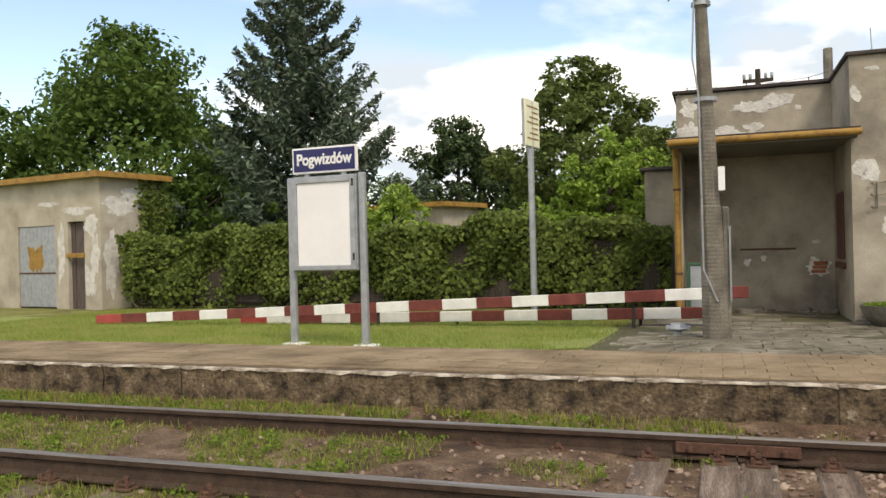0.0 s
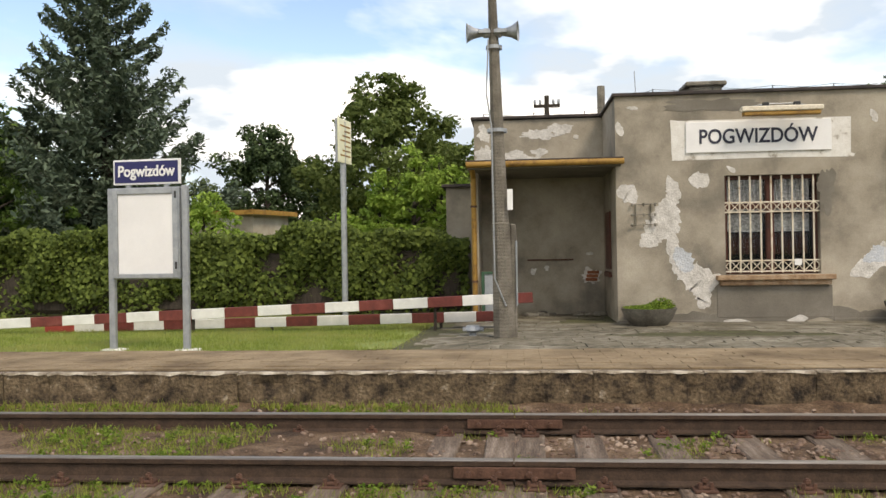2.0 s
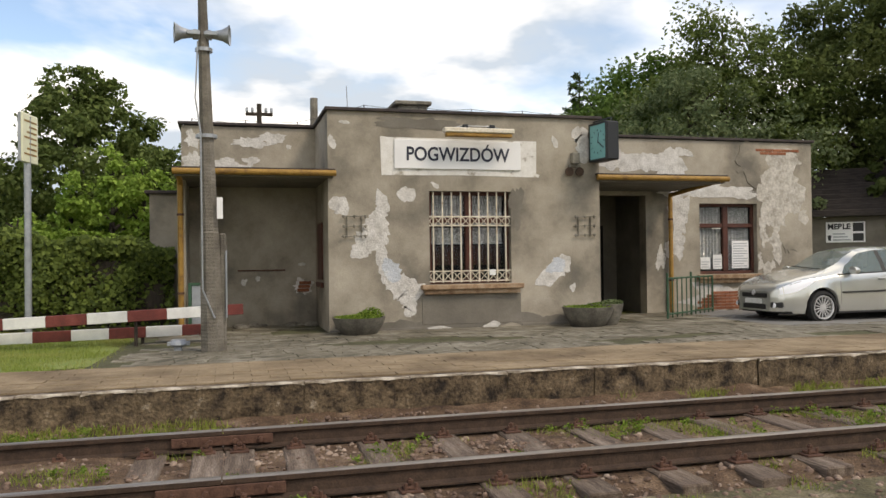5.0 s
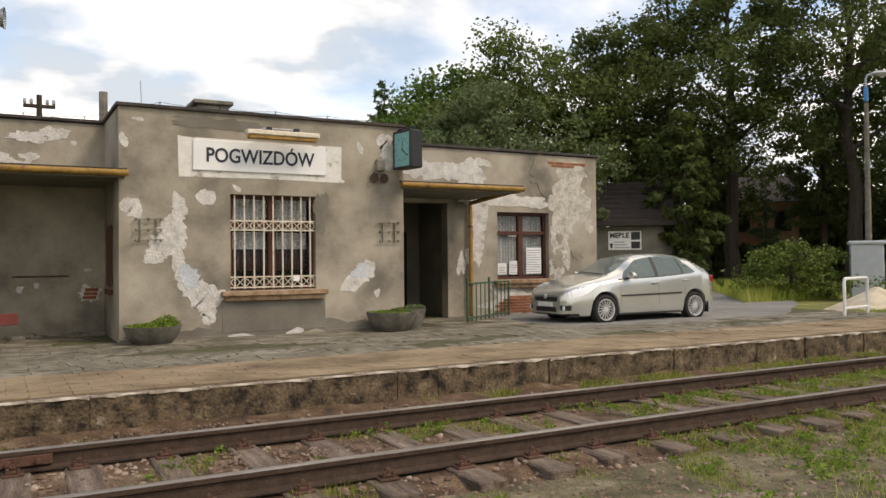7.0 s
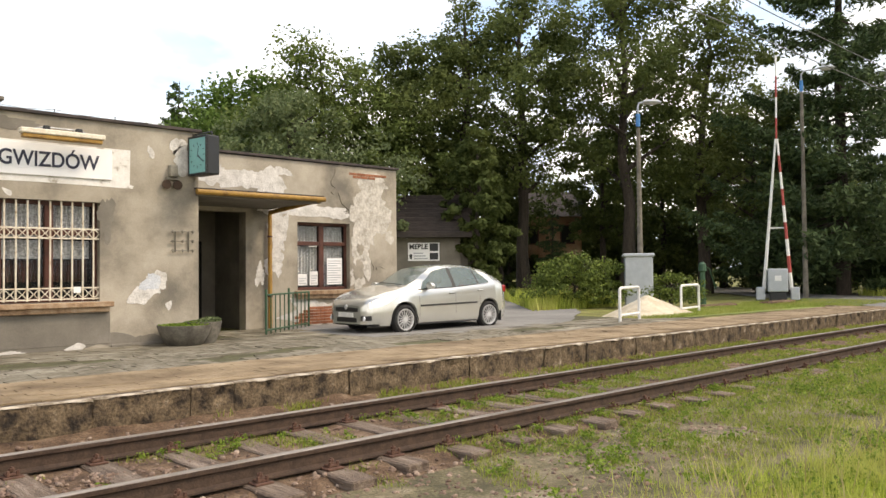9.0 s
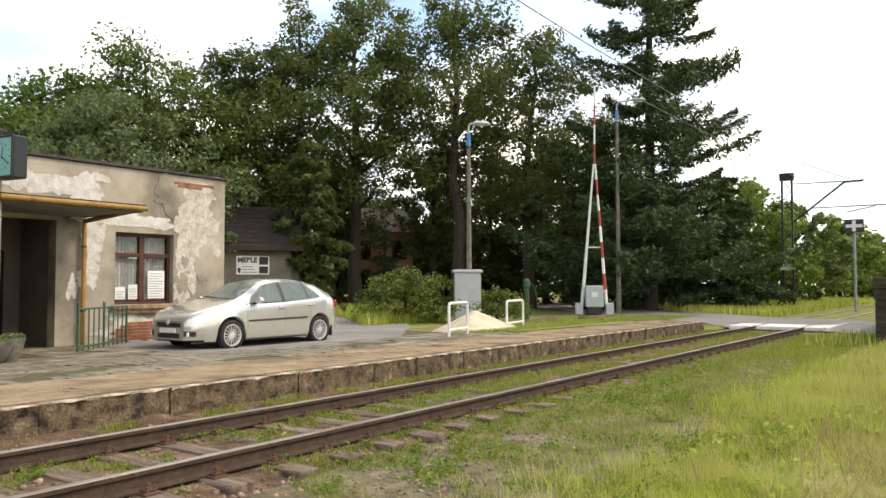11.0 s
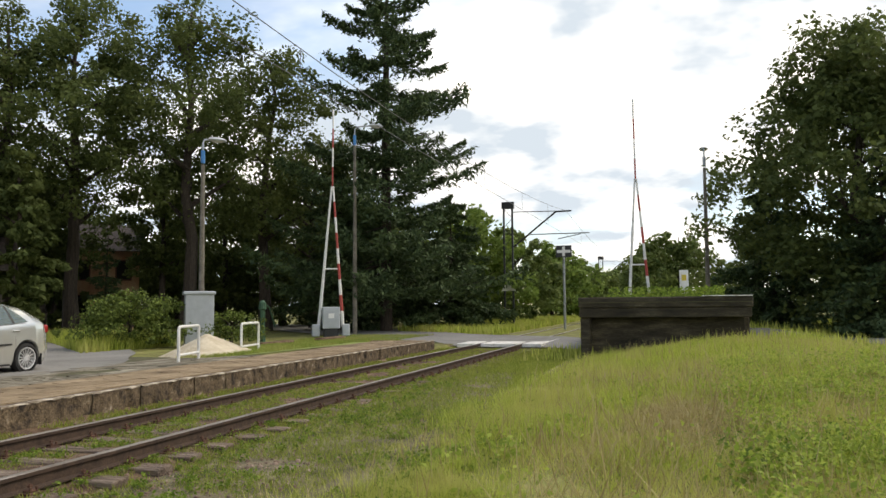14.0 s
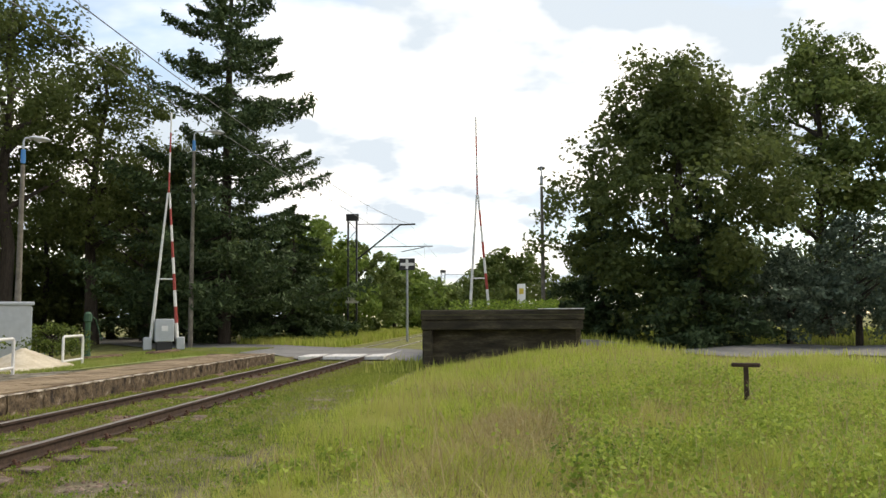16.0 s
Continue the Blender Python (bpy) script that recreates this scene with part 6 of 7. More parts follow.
part("field", Build().box(-0.026, -0.07, 0.5, -0.0205, 0.07, 0.68), paint("warn_yellow", (0.6, 0.45, 0.06)), tb)
part("stake", Build().box(-0.015, -0.03, 0, 0.015, 0.03, 0.099), GALV, tb)

irn = empty("iron_stake", "rusty T-shaped iron stake in the grass", "stake", (12.3, -3.35, ground_z(12.3, -3.35)), 70)
part("stem", Build().box(-0.035, -0.03, -0.1, 0.035, 0.03, 0.62, 0.008), RAIL_WEB, irn)
part("head", Build().box(-0.2, -0.06, 0.62, 0.2, 0.06, 0.68, 0.012), RAIL_WEB, irn)

rv, rf = leaf_cards(np.random.default_rng(6), np.stack([23.3 + 2.2 * np.random.default_rng(7).random(1600), -1.2 + 3.2 * np.random.default_rng(8).random(1600) ** 1.5, 1.55 + 0.3 * np.random.default_rng(9).random(1600) ** 2], 1), np.full(1600, 0.045))
tagged(new("ramp_weeds", raw("ramp_weeds", rv, rf, WEED)), "weeds growing on top of the loading ramp", "weeds", kind="stuff")

# line-side signal board, mast and wires
ws = empty("line_sign", "black line sign with white cross on a grey post", "sign post", (44.65, 6.1, -0.05))
part("post", Build().tube([(0, 0, 0), (0, 0, 4.0)], 0.07, 8), GALV, ws)
part("board", Build().box(-0.03, -0.44, 4.0, 0.03, 0.44, 4.66, 0.008), BLACK, ws)
part("cross", Build().box(-0.04, -0.38, 4.25, -0.031, 0.38, 4.41), WHITEWASH, ws)
part("cross", Build().box(-0.045, -0.08, 4.06, -0.041, 0.08, 4.6), WHITEWASH, ws)
for mx, my in ((46.0, 9.5), (104.0, 9.5)):
    ms = empty("catenary_mast", "dark lattice catenary mast with cantilever arm", "mast", (mx, my, -0.05), group="catenary masts")
    for s in (-0.25, 0.25):
        part("leg", Build().box(-0.06, s - 0.05, 0, 0.06, s + 0.05, 7.2, 0.005), BLACK, ms)
    for k in range(12):
        part("lacing", Build().tube([(0, -0.25, 0.4 + k * 0.55), (0, 0.25, 0.95 + k * 0.55)] if k % 2 else [(0, 0.25, 0.4 + k * 0.55), (0, -0.25, 0.95 + k * 0.55)], 0.02, 4), BLACK, ms)
    part("cap", Build().box(-0.12, -0.36, 7.0, 0.12, 0.36, 7.4, 0.01), BLACK, ms)
    part("top_tie", Build().tube([(0, -0.3, 6.8), (0, -3.5, 6.75)], 0.025, 5), BLACK, ms)
    part("arm", Build().tube([(0, -0.3, 4.75), (0, -2.8, 6.72), (0, -3.7, 6.75)], 0.05, 6), BLACK, ms)
    part("steady_arm", Build().tube([(0, -1.2, 5.45), (0, -4.7, 5.45)], 0.03, 5), BLACK, ms)
    part("registration", Build().tube([(0, -4.2, 5.4), (0, -2.9, 5.15)], 0.025, 5), BLACK, ms)
part("plate", Build().add([(-0.1, 0.0, 2.9), (-0.1, -0.42, 2.2), (-0.1, 0.42, 2.2)], [(0, 1, 2)]), LIME, bpy.data.objects["catenary_mast"], "pale triangular plate")
WIRE = paint("copper_wire", (0.1, 0.1, 0.1), 0.5)
cat = empty("overhead_wires", "two overhead wires above the track", "wires")
for x0, x1, zc, zm in ((-8, 46, 5.3, 6.7), (46, 104, 5.3, 6.7), (104, 170, 5.3, 6.7)):
    yy = 6.1
    part("contact_wire", Build().tube([(x0, yy, zc), ((x0 + x1) / 2, yy + 0.15, zc), (x1, yy, zc)], 0.009, 5), WIRE, cat)
    part("messenger_wire", Build().tube([(x0 + (x1 - x0) * k / 10, yy, zm - 1.0 * (1 - (2 * k / 10 - 1) ** 2)) for k in range(11)], 0.009, 5), WIRE, cat)
    for k in range(1, 8):
        u = k / 8
        part("dropper", Build().tube([(x0 + (x1 - x0) * u, yy, zc), (x0 + (x1 - x0) * u, yy, zm - 1.0 * (1 - (2 * u - 1) ** 2))], 0.006, 4), WIRE, cat)

# houses behind the trees
ROOF_TILE = mat("dark_tiles", [(0.35, (0.026, 0.022, 0.02)), (0.6, (0.05, 0.04, 0.036))], 3, 0.9, 0, 0.5, 30, 0.3, stretch=(1, 1, 6))
hx, hy = at_bearing(40.7, 36)
ho = empty("furniture_shop", "low grey shop with dark tiled roof and a furniture sign", "house", (hx, hy, 0.4), -40)
part("wall", Build().box(-6, 0, -0.7, 2.3, 5, 2.44), PLASTER_DARK, ho)
part("side_bay", Build().box(2.31, 0.6, -0.7, 2.7, 5, 2.2), PLASTER_DARK, ho)
for k in range(9):
    u0, u1 = k / 9, (k + 1) / 9
    part("roof_course", Build().box(-6.4, -0.5 + 3.0 * u0, 2.45 + 2.1 * u0, 2.8, -0.5 + 3.0 * u1 + 0.08, 2.5 + 2.1 * u0 + 0.22, 0.02), ROOF_TILE, ho)
sgn = part("shop_sign", Build().box(-0.05, -0.06, 1.42, 1.36, -0.003, 2.24, 0.01), WHITEWASH, ho, "white sign reading MEBLE")
lettering("lettering", "MEBLE", 0.3, (0.42, -0.065, 2.05), BLACK, sgn, 0.012, 0.82)
for r in range(3):
    part("small_print", Build().box(0.2, -0.066, 1.5 + r * 0.12, 0.84 - 0.1 * r, -0.0605, 1.55 + r * 0.12), GALV, sgn)
part("picture", Build().box(0.92, -0.066, 1.86, 1.3, -0.0605, 2.2), BLACK, sgn)
part("picture", Build().box(0.92, -0.066, 1.48, 1.3, -0.0605, 1.78), BLACK, sgn)
part("emblem", Build().plate(blob(0.07, 1.62, 0.14, 0.2, 9), -0.068, -0.0605), BLACK, sgn)
hx, hy = at_bearing(51.2, 50)
ho2 = empty("brick_house", "old brick and plaster house behind the trees", "house", (hx, hy, 0.03), -52)
part("wall", Build().box(-2.4, 0, -0.2, 1.5, 6, 4.6), mat("ochre_brick", [(0.3, (0.26, 0.12, 0.07)), (0.5, (0.36, 0.22, 0.13)), (0.75, (0.45, 0.36, 0.26))], 1.1, 0.94, 0, 0.5, 30, 0.3), ho2)
part("roof", Build().add([(-2.7, -0.4, 4.6), (1.8, -0.4, 4.6), (1.8, 6.4, 4.6), (-2.7, 6.4, 4.6), (-2.7, 3, 6.4), (1.8, 3, 6.4)], [(0, 1, 5, 4), (2, 3, 4, 5), (1, 2, 5), (3, 0, 4), (3, 2, 1, 0)]), ROOF_TILE, ho2)
for a, z in ((-2.0, 0.9), (0.2, 0.9), (-2.0, 2.9), (0.2, 2.9)):
    w_ = part("window", Build().box(a, -0.03, z, a + 0.9, 0.02, z + 1.2, 0.01), TIMBER_RED, ho2)
    # near-black pane paints in the unlit room behind it
    part("pane", Build().box(a + 0.08, -0.04, z + 0.08, a + 0.82, -0.031, z + 1.12), UNLIT, w_)

# ---- the parked car ----
SILVER = mat("champagne_paint", [(0.3, (0.6, 0.6, 0.55)), (0.7, (0.65, 0.65, 0.6))], 2, 0.24, 0.62, 0.0, 200, 0.02)
SILVER.node_tree.nodes["Principled BSDF"].inputs["Coat Weight"].default_value = 0.8
SILVER.node_tree.nodes["Principled BSDF"].inputs["Coat Roughness"].default_value = 0.05
RUBBER = paint("tyre_rubber", (0.02, 0.02, 0.02), 0.85)
TRIM = paint("black_trim", (0.02, 0.02, 0.02), 0.6)
ALLOY = paint("alloy", (0.62, 0.62, 0.62), 0.3, 0.35)
CAR_GLASS = glassy("car_glass", (0.22, 0.28, 0.26), 0.02, 0.5)
LAMP_GLASS = glassy("headlamp_glass", (0.86, 0.88, 0.92), 0.05, 1.0)
TAIL = paint("tail_red", (0.3, 0.02, 0.015), 0.2, 0, 0.05, 0.5)
car = empty("car", "champagne silver five-door hatchback parked beside the station", "car", (10.3, 14.05, 0.02), 0.0)
CX = [0, 0.05, 0.15, 0.3, 0.6, 1.0, 1.12, 1.35, 1.6, 1.95, 2.3, 2.6, 3.0, 3.4, 3.75, 4.0, 4.16, 4.26, 4.33]
ZB = [0.6, 0.67, 0.73, 0.78, 0.855, 0.92, 0.93, 0.945, 0.955, 0.97, 0.985, 1.0, 1.03, 1.06, 1.085, 1.06, 0.97, 0.86, 0.7]
ZT = [0.63, 0.71, 0.785, 0.84, 0.925, 1.005, 1.035, 1.13, 1.275, 1.42, 1.485, 1.505, 1.495, 1.455, 1.385, 1.22, 1.06, 0.92, 0.74]
HW = [0.5, 0.62, 0.72, 0.79, 0.86, 0.89, 0.893, 0.895, 0.897, 0.897, 0.897, 0.897, 0.897, 0.895, 0.885, 0.85, 0.78, 0.7, 0.55]
WT = [0.4, 0.5, 0.58, 0.64, 0.69, 0.72, 0.72, 0.69, 0.65, 0.6, 0.59, 0.585, 0.575, 0.56, 0.55, 0.56, 0.58, 0.58, 0.5]
WHX, WR = (0.92, 3.52), 0.365
st = sorted(set(list(np.round(np.linspace(0, 4.33, 54), 3)) + CX + [1.5, 2.36, 2.46, 3.16, 3.22, 3.55] + [round(w + d, 3) for w in WHX for d in np.linspace(-WR, WR, 15)]))
y_of = 0.897


def section(X):
    zb, zt, w, wt = (float(np.interp(X, CX, q)) for q in (ZB, ZT, HW, WT))
    low = 0.2 if 0.3 < X < 4.1 else 0.24
    for wx in WHX:
        if abs(X - wx) < WR:
            low = max(low, 0.315 + math.sqrt(WR * WR - (X - wx) ** 2))
    pts = [(w * 0.93, low), (w * 0.985, max(0.33, low + 0.015)), (w, max(0.52, low + 0.03)), (w * 0.985, max(zb - 0.16, low + 0.045)), (w * 0.965, max(zb - 0.05, low + 0.06)), (w * 0.935, zb)]
    gh = max(zt - zb, 0.01)
    pts += [(w * 0.935 + (wt - w * 0.935) * 0.5, zb + gh * 0.48), (wt, zb + gh * 0.86), (wt * 0.8, zb + gh * 0.965), (wt * 0.42, zt), (0, zt)]
    return pts


NSEC = 11


def slant(X, j):
    """The side windows' ends lean: their upper corners draw in towards the roof's middle."""
    k = {6: 0.5, 7: 1.0, 8: 0.4}.get(j, 0)
    return X + k * (0.2 * math.exp(-((X - 1.45) / 0.3) ** 2) - 0.26 * math.exp(-((X - 3.58) / 0.25) ** 2))


grid = {s: [[(slant(X, j), s * p[0], p[1]) for j, p in enumerate(section(X))] for X in st] for s in (-1, 1)}
groups = {}
for s in (-1, 1):
    for i in range(len(st) - 1):
        xm = (st[i] + st[i + 1]) / 2
        for j in range(NSEC - 1):
            if j in (5, 6):
                g = "door_glass" if 1.42 < xm < 2.36 else "rear_door_glass" if 2.46 < xm < 3.16 else "quarter_glass" if 3.22 < xm < 3.58 else "centre_pillar" if 2.36 < xm < 2.46 else "rear_pillar" if 3.16 < xm < 3.22 else "body"
                if g != "body":
                    g += "_" + ("near" if s < 0 else "far")
            elif j in (8, 9) and 1.16 < xm < 2.0:
                g = "windscreen"
            elif j in (8, 9) and 3.78 < xm < 4.1:
                g = "rear_window"
            else:
                g = "body"
            groups.setdefault(g, []).append((s, i, j))
for g, cells in groups.items():
    b, seen = Build(), {}
    for s, i, j in cells:
        q = []
        for a, c in ((i, j), (i + 1, j), (i + 1, j + 1), (i, j + 1)):
            key = (s if c < NSEC - 1 else 1, a, c)
            if key not in seen:
                seen[key] = len(b.v)
                b.v.append(grid[key[0]][a][c])
            q.append(seen[key])
        b.f.append(tuple(q if s < 0 else q[::-1]))
    name = g.replace("_near", "").replace("_far", "")
    part(name, b, SILVER if g == "body" else TRIM if "pillar" in g else CAR_GLASS, car, "", True)
for X_i, nm in ((0, "front_bumper_face"), (len(st) - 1, "rear_bumper_face")):
    loop = grid[-1][X_i] + grid[1][X_i][::-1][1:]
    part(nm, Build().add(loop, [tuple(range(len(loop)))]), SILVER, car)
part("underbody", Build().box(0.15, -0.7, 0.19, 4.2, 0.7, 0.62, 0.05), TRIM, car)
part("cabin", Build().box(1.3, -0.55, 0.6, 3.7, 0.55, 0.92, 0.1).box(2.0, -0.5, 0.9, 2.25, -0.1, 1.25, 0.06).box(2.0, 0.1, 0.9, 2.25, 0.5, 1.25, 0.06), TRIM, car, "dark seats inside")
part("front_skirt", Build().box(0.06, -0.6, 0.22, 0.3, 0.6, 0.3, 0.03), TRIM, car)
part("grille", Build().box(-0.014, -0.4, 0.495, 0.05, 0.4, 0.6, 0.02), TRIM, car)
part("air_intake", Build().box(-0.014, -0.36, 0.27, 0.05, 0.36, 0.38, 0.02), TRIM, car)
part("number_plate", Build().box(-0.03, -0.26, 0.385, -0.012, 0.26, 0.48, 0.004), WHITE, car, "plain white number plate")
part("badge", Build().turn([(0, 0.015), (0.05, 0.01), (0.055, 0)], 14, pose(-0.014, 0, 0.6, 0, -80, 0)), ALLOY, car, "", True)


def wheel_at(X, s):
    w = part("wheel", Build().turn([(0.2, -0.1), (0.26, -0.105), (0.305, -0.09), (0.315, -0.06), (0.315, 0.06), (0.305, 0.09), (0.26, 0.1)], 32), RUBBER, car, "black tyre with silver multi-spoke rim", True)
    w.matrix_basis = pose(X, s * 0.79, 0.315, 90 if s < 0 else -90, 0, 0)
    part("rim", Build().turn([(0.205, 0.085), (0.215, 0.1), (0.23, 0.1), (0.235, 0.08), (0.2, 0.0)], 32), ALLOY, w, "", True)
    part("hub", Build().turn([(0, 0.085), (0.05, 0.08), (0.06, 0.06)], 16), ALLOY, w, "", True)
    sp = Build()
    for k in range(15):
        sp.box(0.04, -0.0095, 0.055, 0.215, 0.0095, 0.078, 0.004, Matrix.Rotation(2 * math.pi * k / 15, 4, "Z"))
    part("spokes", sp, ALLOY, w)
    part("brake_disc", Build().turn([(0, 0.02), (0.2, 0.02)], 20), TRIM, w)


for X in WHX:
    for s in (-1, 1):
        wheel_at(X, s)
for s in (-1, 1):
    def side_y(X, z):
        sec = section(X)
        return s * float(np.interp(z, [p[1] for p in sec[:10]], [p[0] for p in sec[:10]]))
    hl = Build()
    for k, (X, z, h) in enumerate(((0.1, 0.63, 0.12), (0.2, 0.665, 0.16), (0.32, 0.705, 0.18), (0.45, 0.745, 0.18), (0.58, 0.79, 0.14), (0.7, 0.835, 0.08), (0.8, 0.87, 0.015))):
        for u in (-0.5, -0.17, 0.17, 0.5):
            hl.v.append((X - 0.006, side_y(X, z + u * h) + s * 0.006, z + u * h + 0.003))
    hl.f += [(4 * k + m, 4 * k + 4 + m, 4 * k + 5 + m, 4 * k + 1 + m) for k in range(6) for m in range(3)]
    part("headlight", hl, LAMP_GLASS, car, "clear headlight", True)
    part("fog_light", Build().turn([(0, 0.02), (0.045, 0.015), (0.05, 0)], 14, pose(0.025, s * 0.58, 0.36, 0, -85, 0)), LAMP_GLASS, car)
    part("fog_recess", Build().box(-0.022, -0.13, -0.055, 0.06, 0.12, 0.055, 0.02, pose(0.06, s * 0.6, 0.37, 0, 0, -s * 34)), TRIM, car)
    part("tail_light", Build().box(4.06, s * 0.7 - 0.1, 0.82, 4.2, s * 0.7 + 0.04, 1.0, 0.03), TAIL, car, "red tail light")
    part("mud_flap", Build().box(3.9, s * 0.79 - 0.1, 0.16, 3.92, s * 0.79 + 0.1, 0.4), TRIM, car)
    part("rub_strip", Build().box(1.35, s * 0.9 - 0.012, 0.565, 3.1, s * 0.9 + 0.012, 0.6, 0.006, pose(0, 0, 0.0, 0, -0.8, 0)), TRIM, car)
    part("sill_strip", Build().box(1.27, s * 0.85 - 0.02, 0.19, 3.1, s * 0.85 + 0.02, 0.23, 0.008), TRIM, car)
    for X0, z0 in ((2.2, 0.84), (3.12, 0.88)):
        part("door_handle", Build().box(X0, s * 0.895 - 0.02, z0, X0 + 0.18, s * 0.895 + 0.02, z0 + 0.035, 0.012), SILVER, car)
    for X0, z1 in ((1.32, 0.93), (2.41, 0.97), (3.2, 0.78)):
        sl_ = Build()
        for k in range(6):
            z = 0.26 + (z1 - 0.26) * k / 5
            yy = side_y(X0, z) + s * 0.002
            sl_.v += [(X0 - 0.004, yy, z), (X0 + 0.004, yy, z)]
        sl_.f += [(2 * k, 2 * k + 1, 2 * k + 3, 2 * k + 2) for k in range(5)]
        part("door_seam", sl_, TRIM, car)
    part("mirror", Build().turn([(0, 0.11), (0.05, 0.1), (0.085, 0.03), (0.08, -0.04), (0, -0.05)], 12, pose(1.55, s * 0.98, 1.03, 0, 90, 0) @ Matrix.Diagonal((0.9, 1.25, 1, 1))), SILVER, car, "", True)
    part("mirror_foot", Build().box(1.55, min(s * 0.83, s * 0.95), 0.98, 1.63, max(s * 0.83, s * 0.95), 1.02, 0.01), TRIM, car)
    part("window_trim", Build().tube([(1.3, s * 0.842, 0.953), (2.4, s * 0.845, 0.99), (3.5, s * 0.835, 1.05)], 0.012, 5), TRIM, car)
part("wiper", Build().tube([(1.15, -0.5, 1.06), (1.17, 0.0, 1.085), (1.26, 0.45, 1.11)], 0.01, 5), TRIM, car)

# ---- grass, weeds and stones ----


def blades(name, rng, X, Y, heights, width, material, label, lean=0.35, base=None, zfun=ground_z):
    n = len(X)
    Z = np.array([zfun(a, c) for a, c in zip(X, Y)]) if base is None else base
    a = rng.random(n) * 6.283
    d = np.stack([np.cos(a), np.sin(a), np.zeros(n)], 1)
    t = rng.random(n) * 6.283
    tip = np.stack([np.cos(t), np.sin(t), np.zeros(n)], 1) * (heights * lean * rng.random(n))[:, None]
    p = np.stack([X, Y, Z - 0.01], 1)
    w = (width * rng.uniform(0.6, 1.3, n))[:, None]
    up = np.stack([np.zeros(n), np.zeros(n), heights], 1)
    v = np.stack([p - d * w, p + d * w, p + up + tip], 1).reshape(-1, 3)
    return raw(name, v, np.arange(3 * n).reshape(n, 3), material)


def stuff(name, me, label, category):
    return tagged(new(name, me), label, category, kind="stuff")


rng = np.random.default_rng(77)


def scatter(n, x0, x1, y0, y1, density=None):
    X, Y = x0 + (x1 - x0) * rng.random(n), y0 + (y1 - y0) * rng.random(n)
    if density:
        keep = np.array([density(a, c) for a, c in zip(X, Y)]) > rng.random(n)
        X, Y = X[keep], Y[keep]
    return X, Y


def tuft(a, c, s=1.3, off=0.0):
    return noise.noise(Vector((a * s, c * s, off)))


# tall grass on the bank, thicker near the camera
def bank_density(a, c):
    if c > 4.4:
        return 0
    d = math.hypot(a, c)
    edge = smooth01((3.75 - 0.03 * a - c + 0.5 * tuft(a, c, 0.9, 11)) / 1.6) * smooth01((a - 1.6 + 0.4 * (c - 4)) / 1.5 + 0.3)
    path = 1 - 0.75 * math.exp(-((c - (1.9 - 0.12 * a + 0.2 * math.sin(a))) / 0.4) ** 2) * (a < 14)
    clump = 0.35 + 0.9 * max(0, 0.35 + tuft(a, c, 0.6)) + 0.8 * max(0, tuft(a, c, 2.6, 31))
    worn = 1 - 0.5 * math.exp(-((a - 10.2) / 2.6) ** 2 - ((c + 0.25) / 0.85) ** 2)
    hole = (1 - 0.9 * math.exp(-((a - 7.0) / 0.9) ** 2 - ((c - 3.3) / 0.45) ** 2)) * (1 - 0.85 * math.exp(-((a - 7.1) / 0.6) ** 2 - ((c - 1.0) / 0.3) ** 2))
    return hole * edge * path * worn * min(1, 9 / (d + 1)) * clump


X, Y = scatter(760000, 1.5, 24, -9, 4.4, bank_density)
h = np.array([0.06 + 0.2 * max(0, 0.3 + tuft(a, c, 0.45, 3)) + 0.16 * max(0, tuft(a, c, 2.6, 31)) + 0.05 * smooth01((a - 4) / 8) for a, c in zip(X, Y)]) * np.array([1 - 0.55 * math.exp(-((a - 9.8) / 3.2) ** 2 - ((c + 0.25) / 1.0) ** 2) for a, c in zip(X, Y)]) * rng.uniform(0.5, 1.3, len(X))
stuff("tall_grass", blades("tall_grass", rng, X, Y, h, 0.0027 + 0.0003 * np.hypot(X, Y), BLADE, "", 0.85), "tall bright green grass on the bank", "grass")
X, Y = scatter(60000, 2.5, 24, -9, 3.6, lambda a, c: 0.5 * bank_density(a, c) * (0.3 + 1.5 * max(0, tuft(a, c, 0.4, 9))))
stuff("dry_grass", blades("dry_grass", rng, X, Y, 0.2 + 0.25 * rng.random(len(X)), 0.005 + 0.0003 * np.hypot(X, Y), BLADE_DRY, "", 0.6), "dry straw stalks among the grass", "grass")
X, Y = scatter(45000, 22, 70, -30, 4.2, lambda a, c: 0 if (23 < a < 33.6 and -2 < c < 2.8) or abs(a - 30.5) < (3.4 if c > -6 else 5.9) else 0.7)
stuff("far_grass", blades("far_grass", rng, X, Y, 0.18 + 0.25 * rng.random(len(X)), np.full(len(X), 0.03), BLADE, ""), "grass beyond the ramp and the crossing", "grass")
X, Y = scatter(30000, 34.5, 80, 7.9, 14, lambda a, c: 0.8 if abs(a - 30.8 - 0.62 * (c - 6.5)) > 3.6 else 0)
stuff("far_grass", blades("far_grass", rng, X, Y, 0.2 + 0.3 * rng.random(len(X)), np.full(len(X), 0.035), BLADE, ""), "grass beside the line past the crossing", "grass")


# flattened dry thatch where the grass is trodden down
PX2 = np.concatenate([cx_ + s_ * rng.normal(size=n_) for cx_, s_, n_ in ((10.6, 1.1, 4200), (7.8, 0.5, 1200), (13.0, 0.8, 1500), (8.4, 0.6, 1200))])
PY2 = np.concatenate([cy_ + s_ * rng.normal(size=n_) for cy_, s_, n_ in ((0.1, 0.4, 4200), (-0.9, 0.3, 1200), (-2.2, 0.4, 1500), (0.6, 0.3, 1200))])
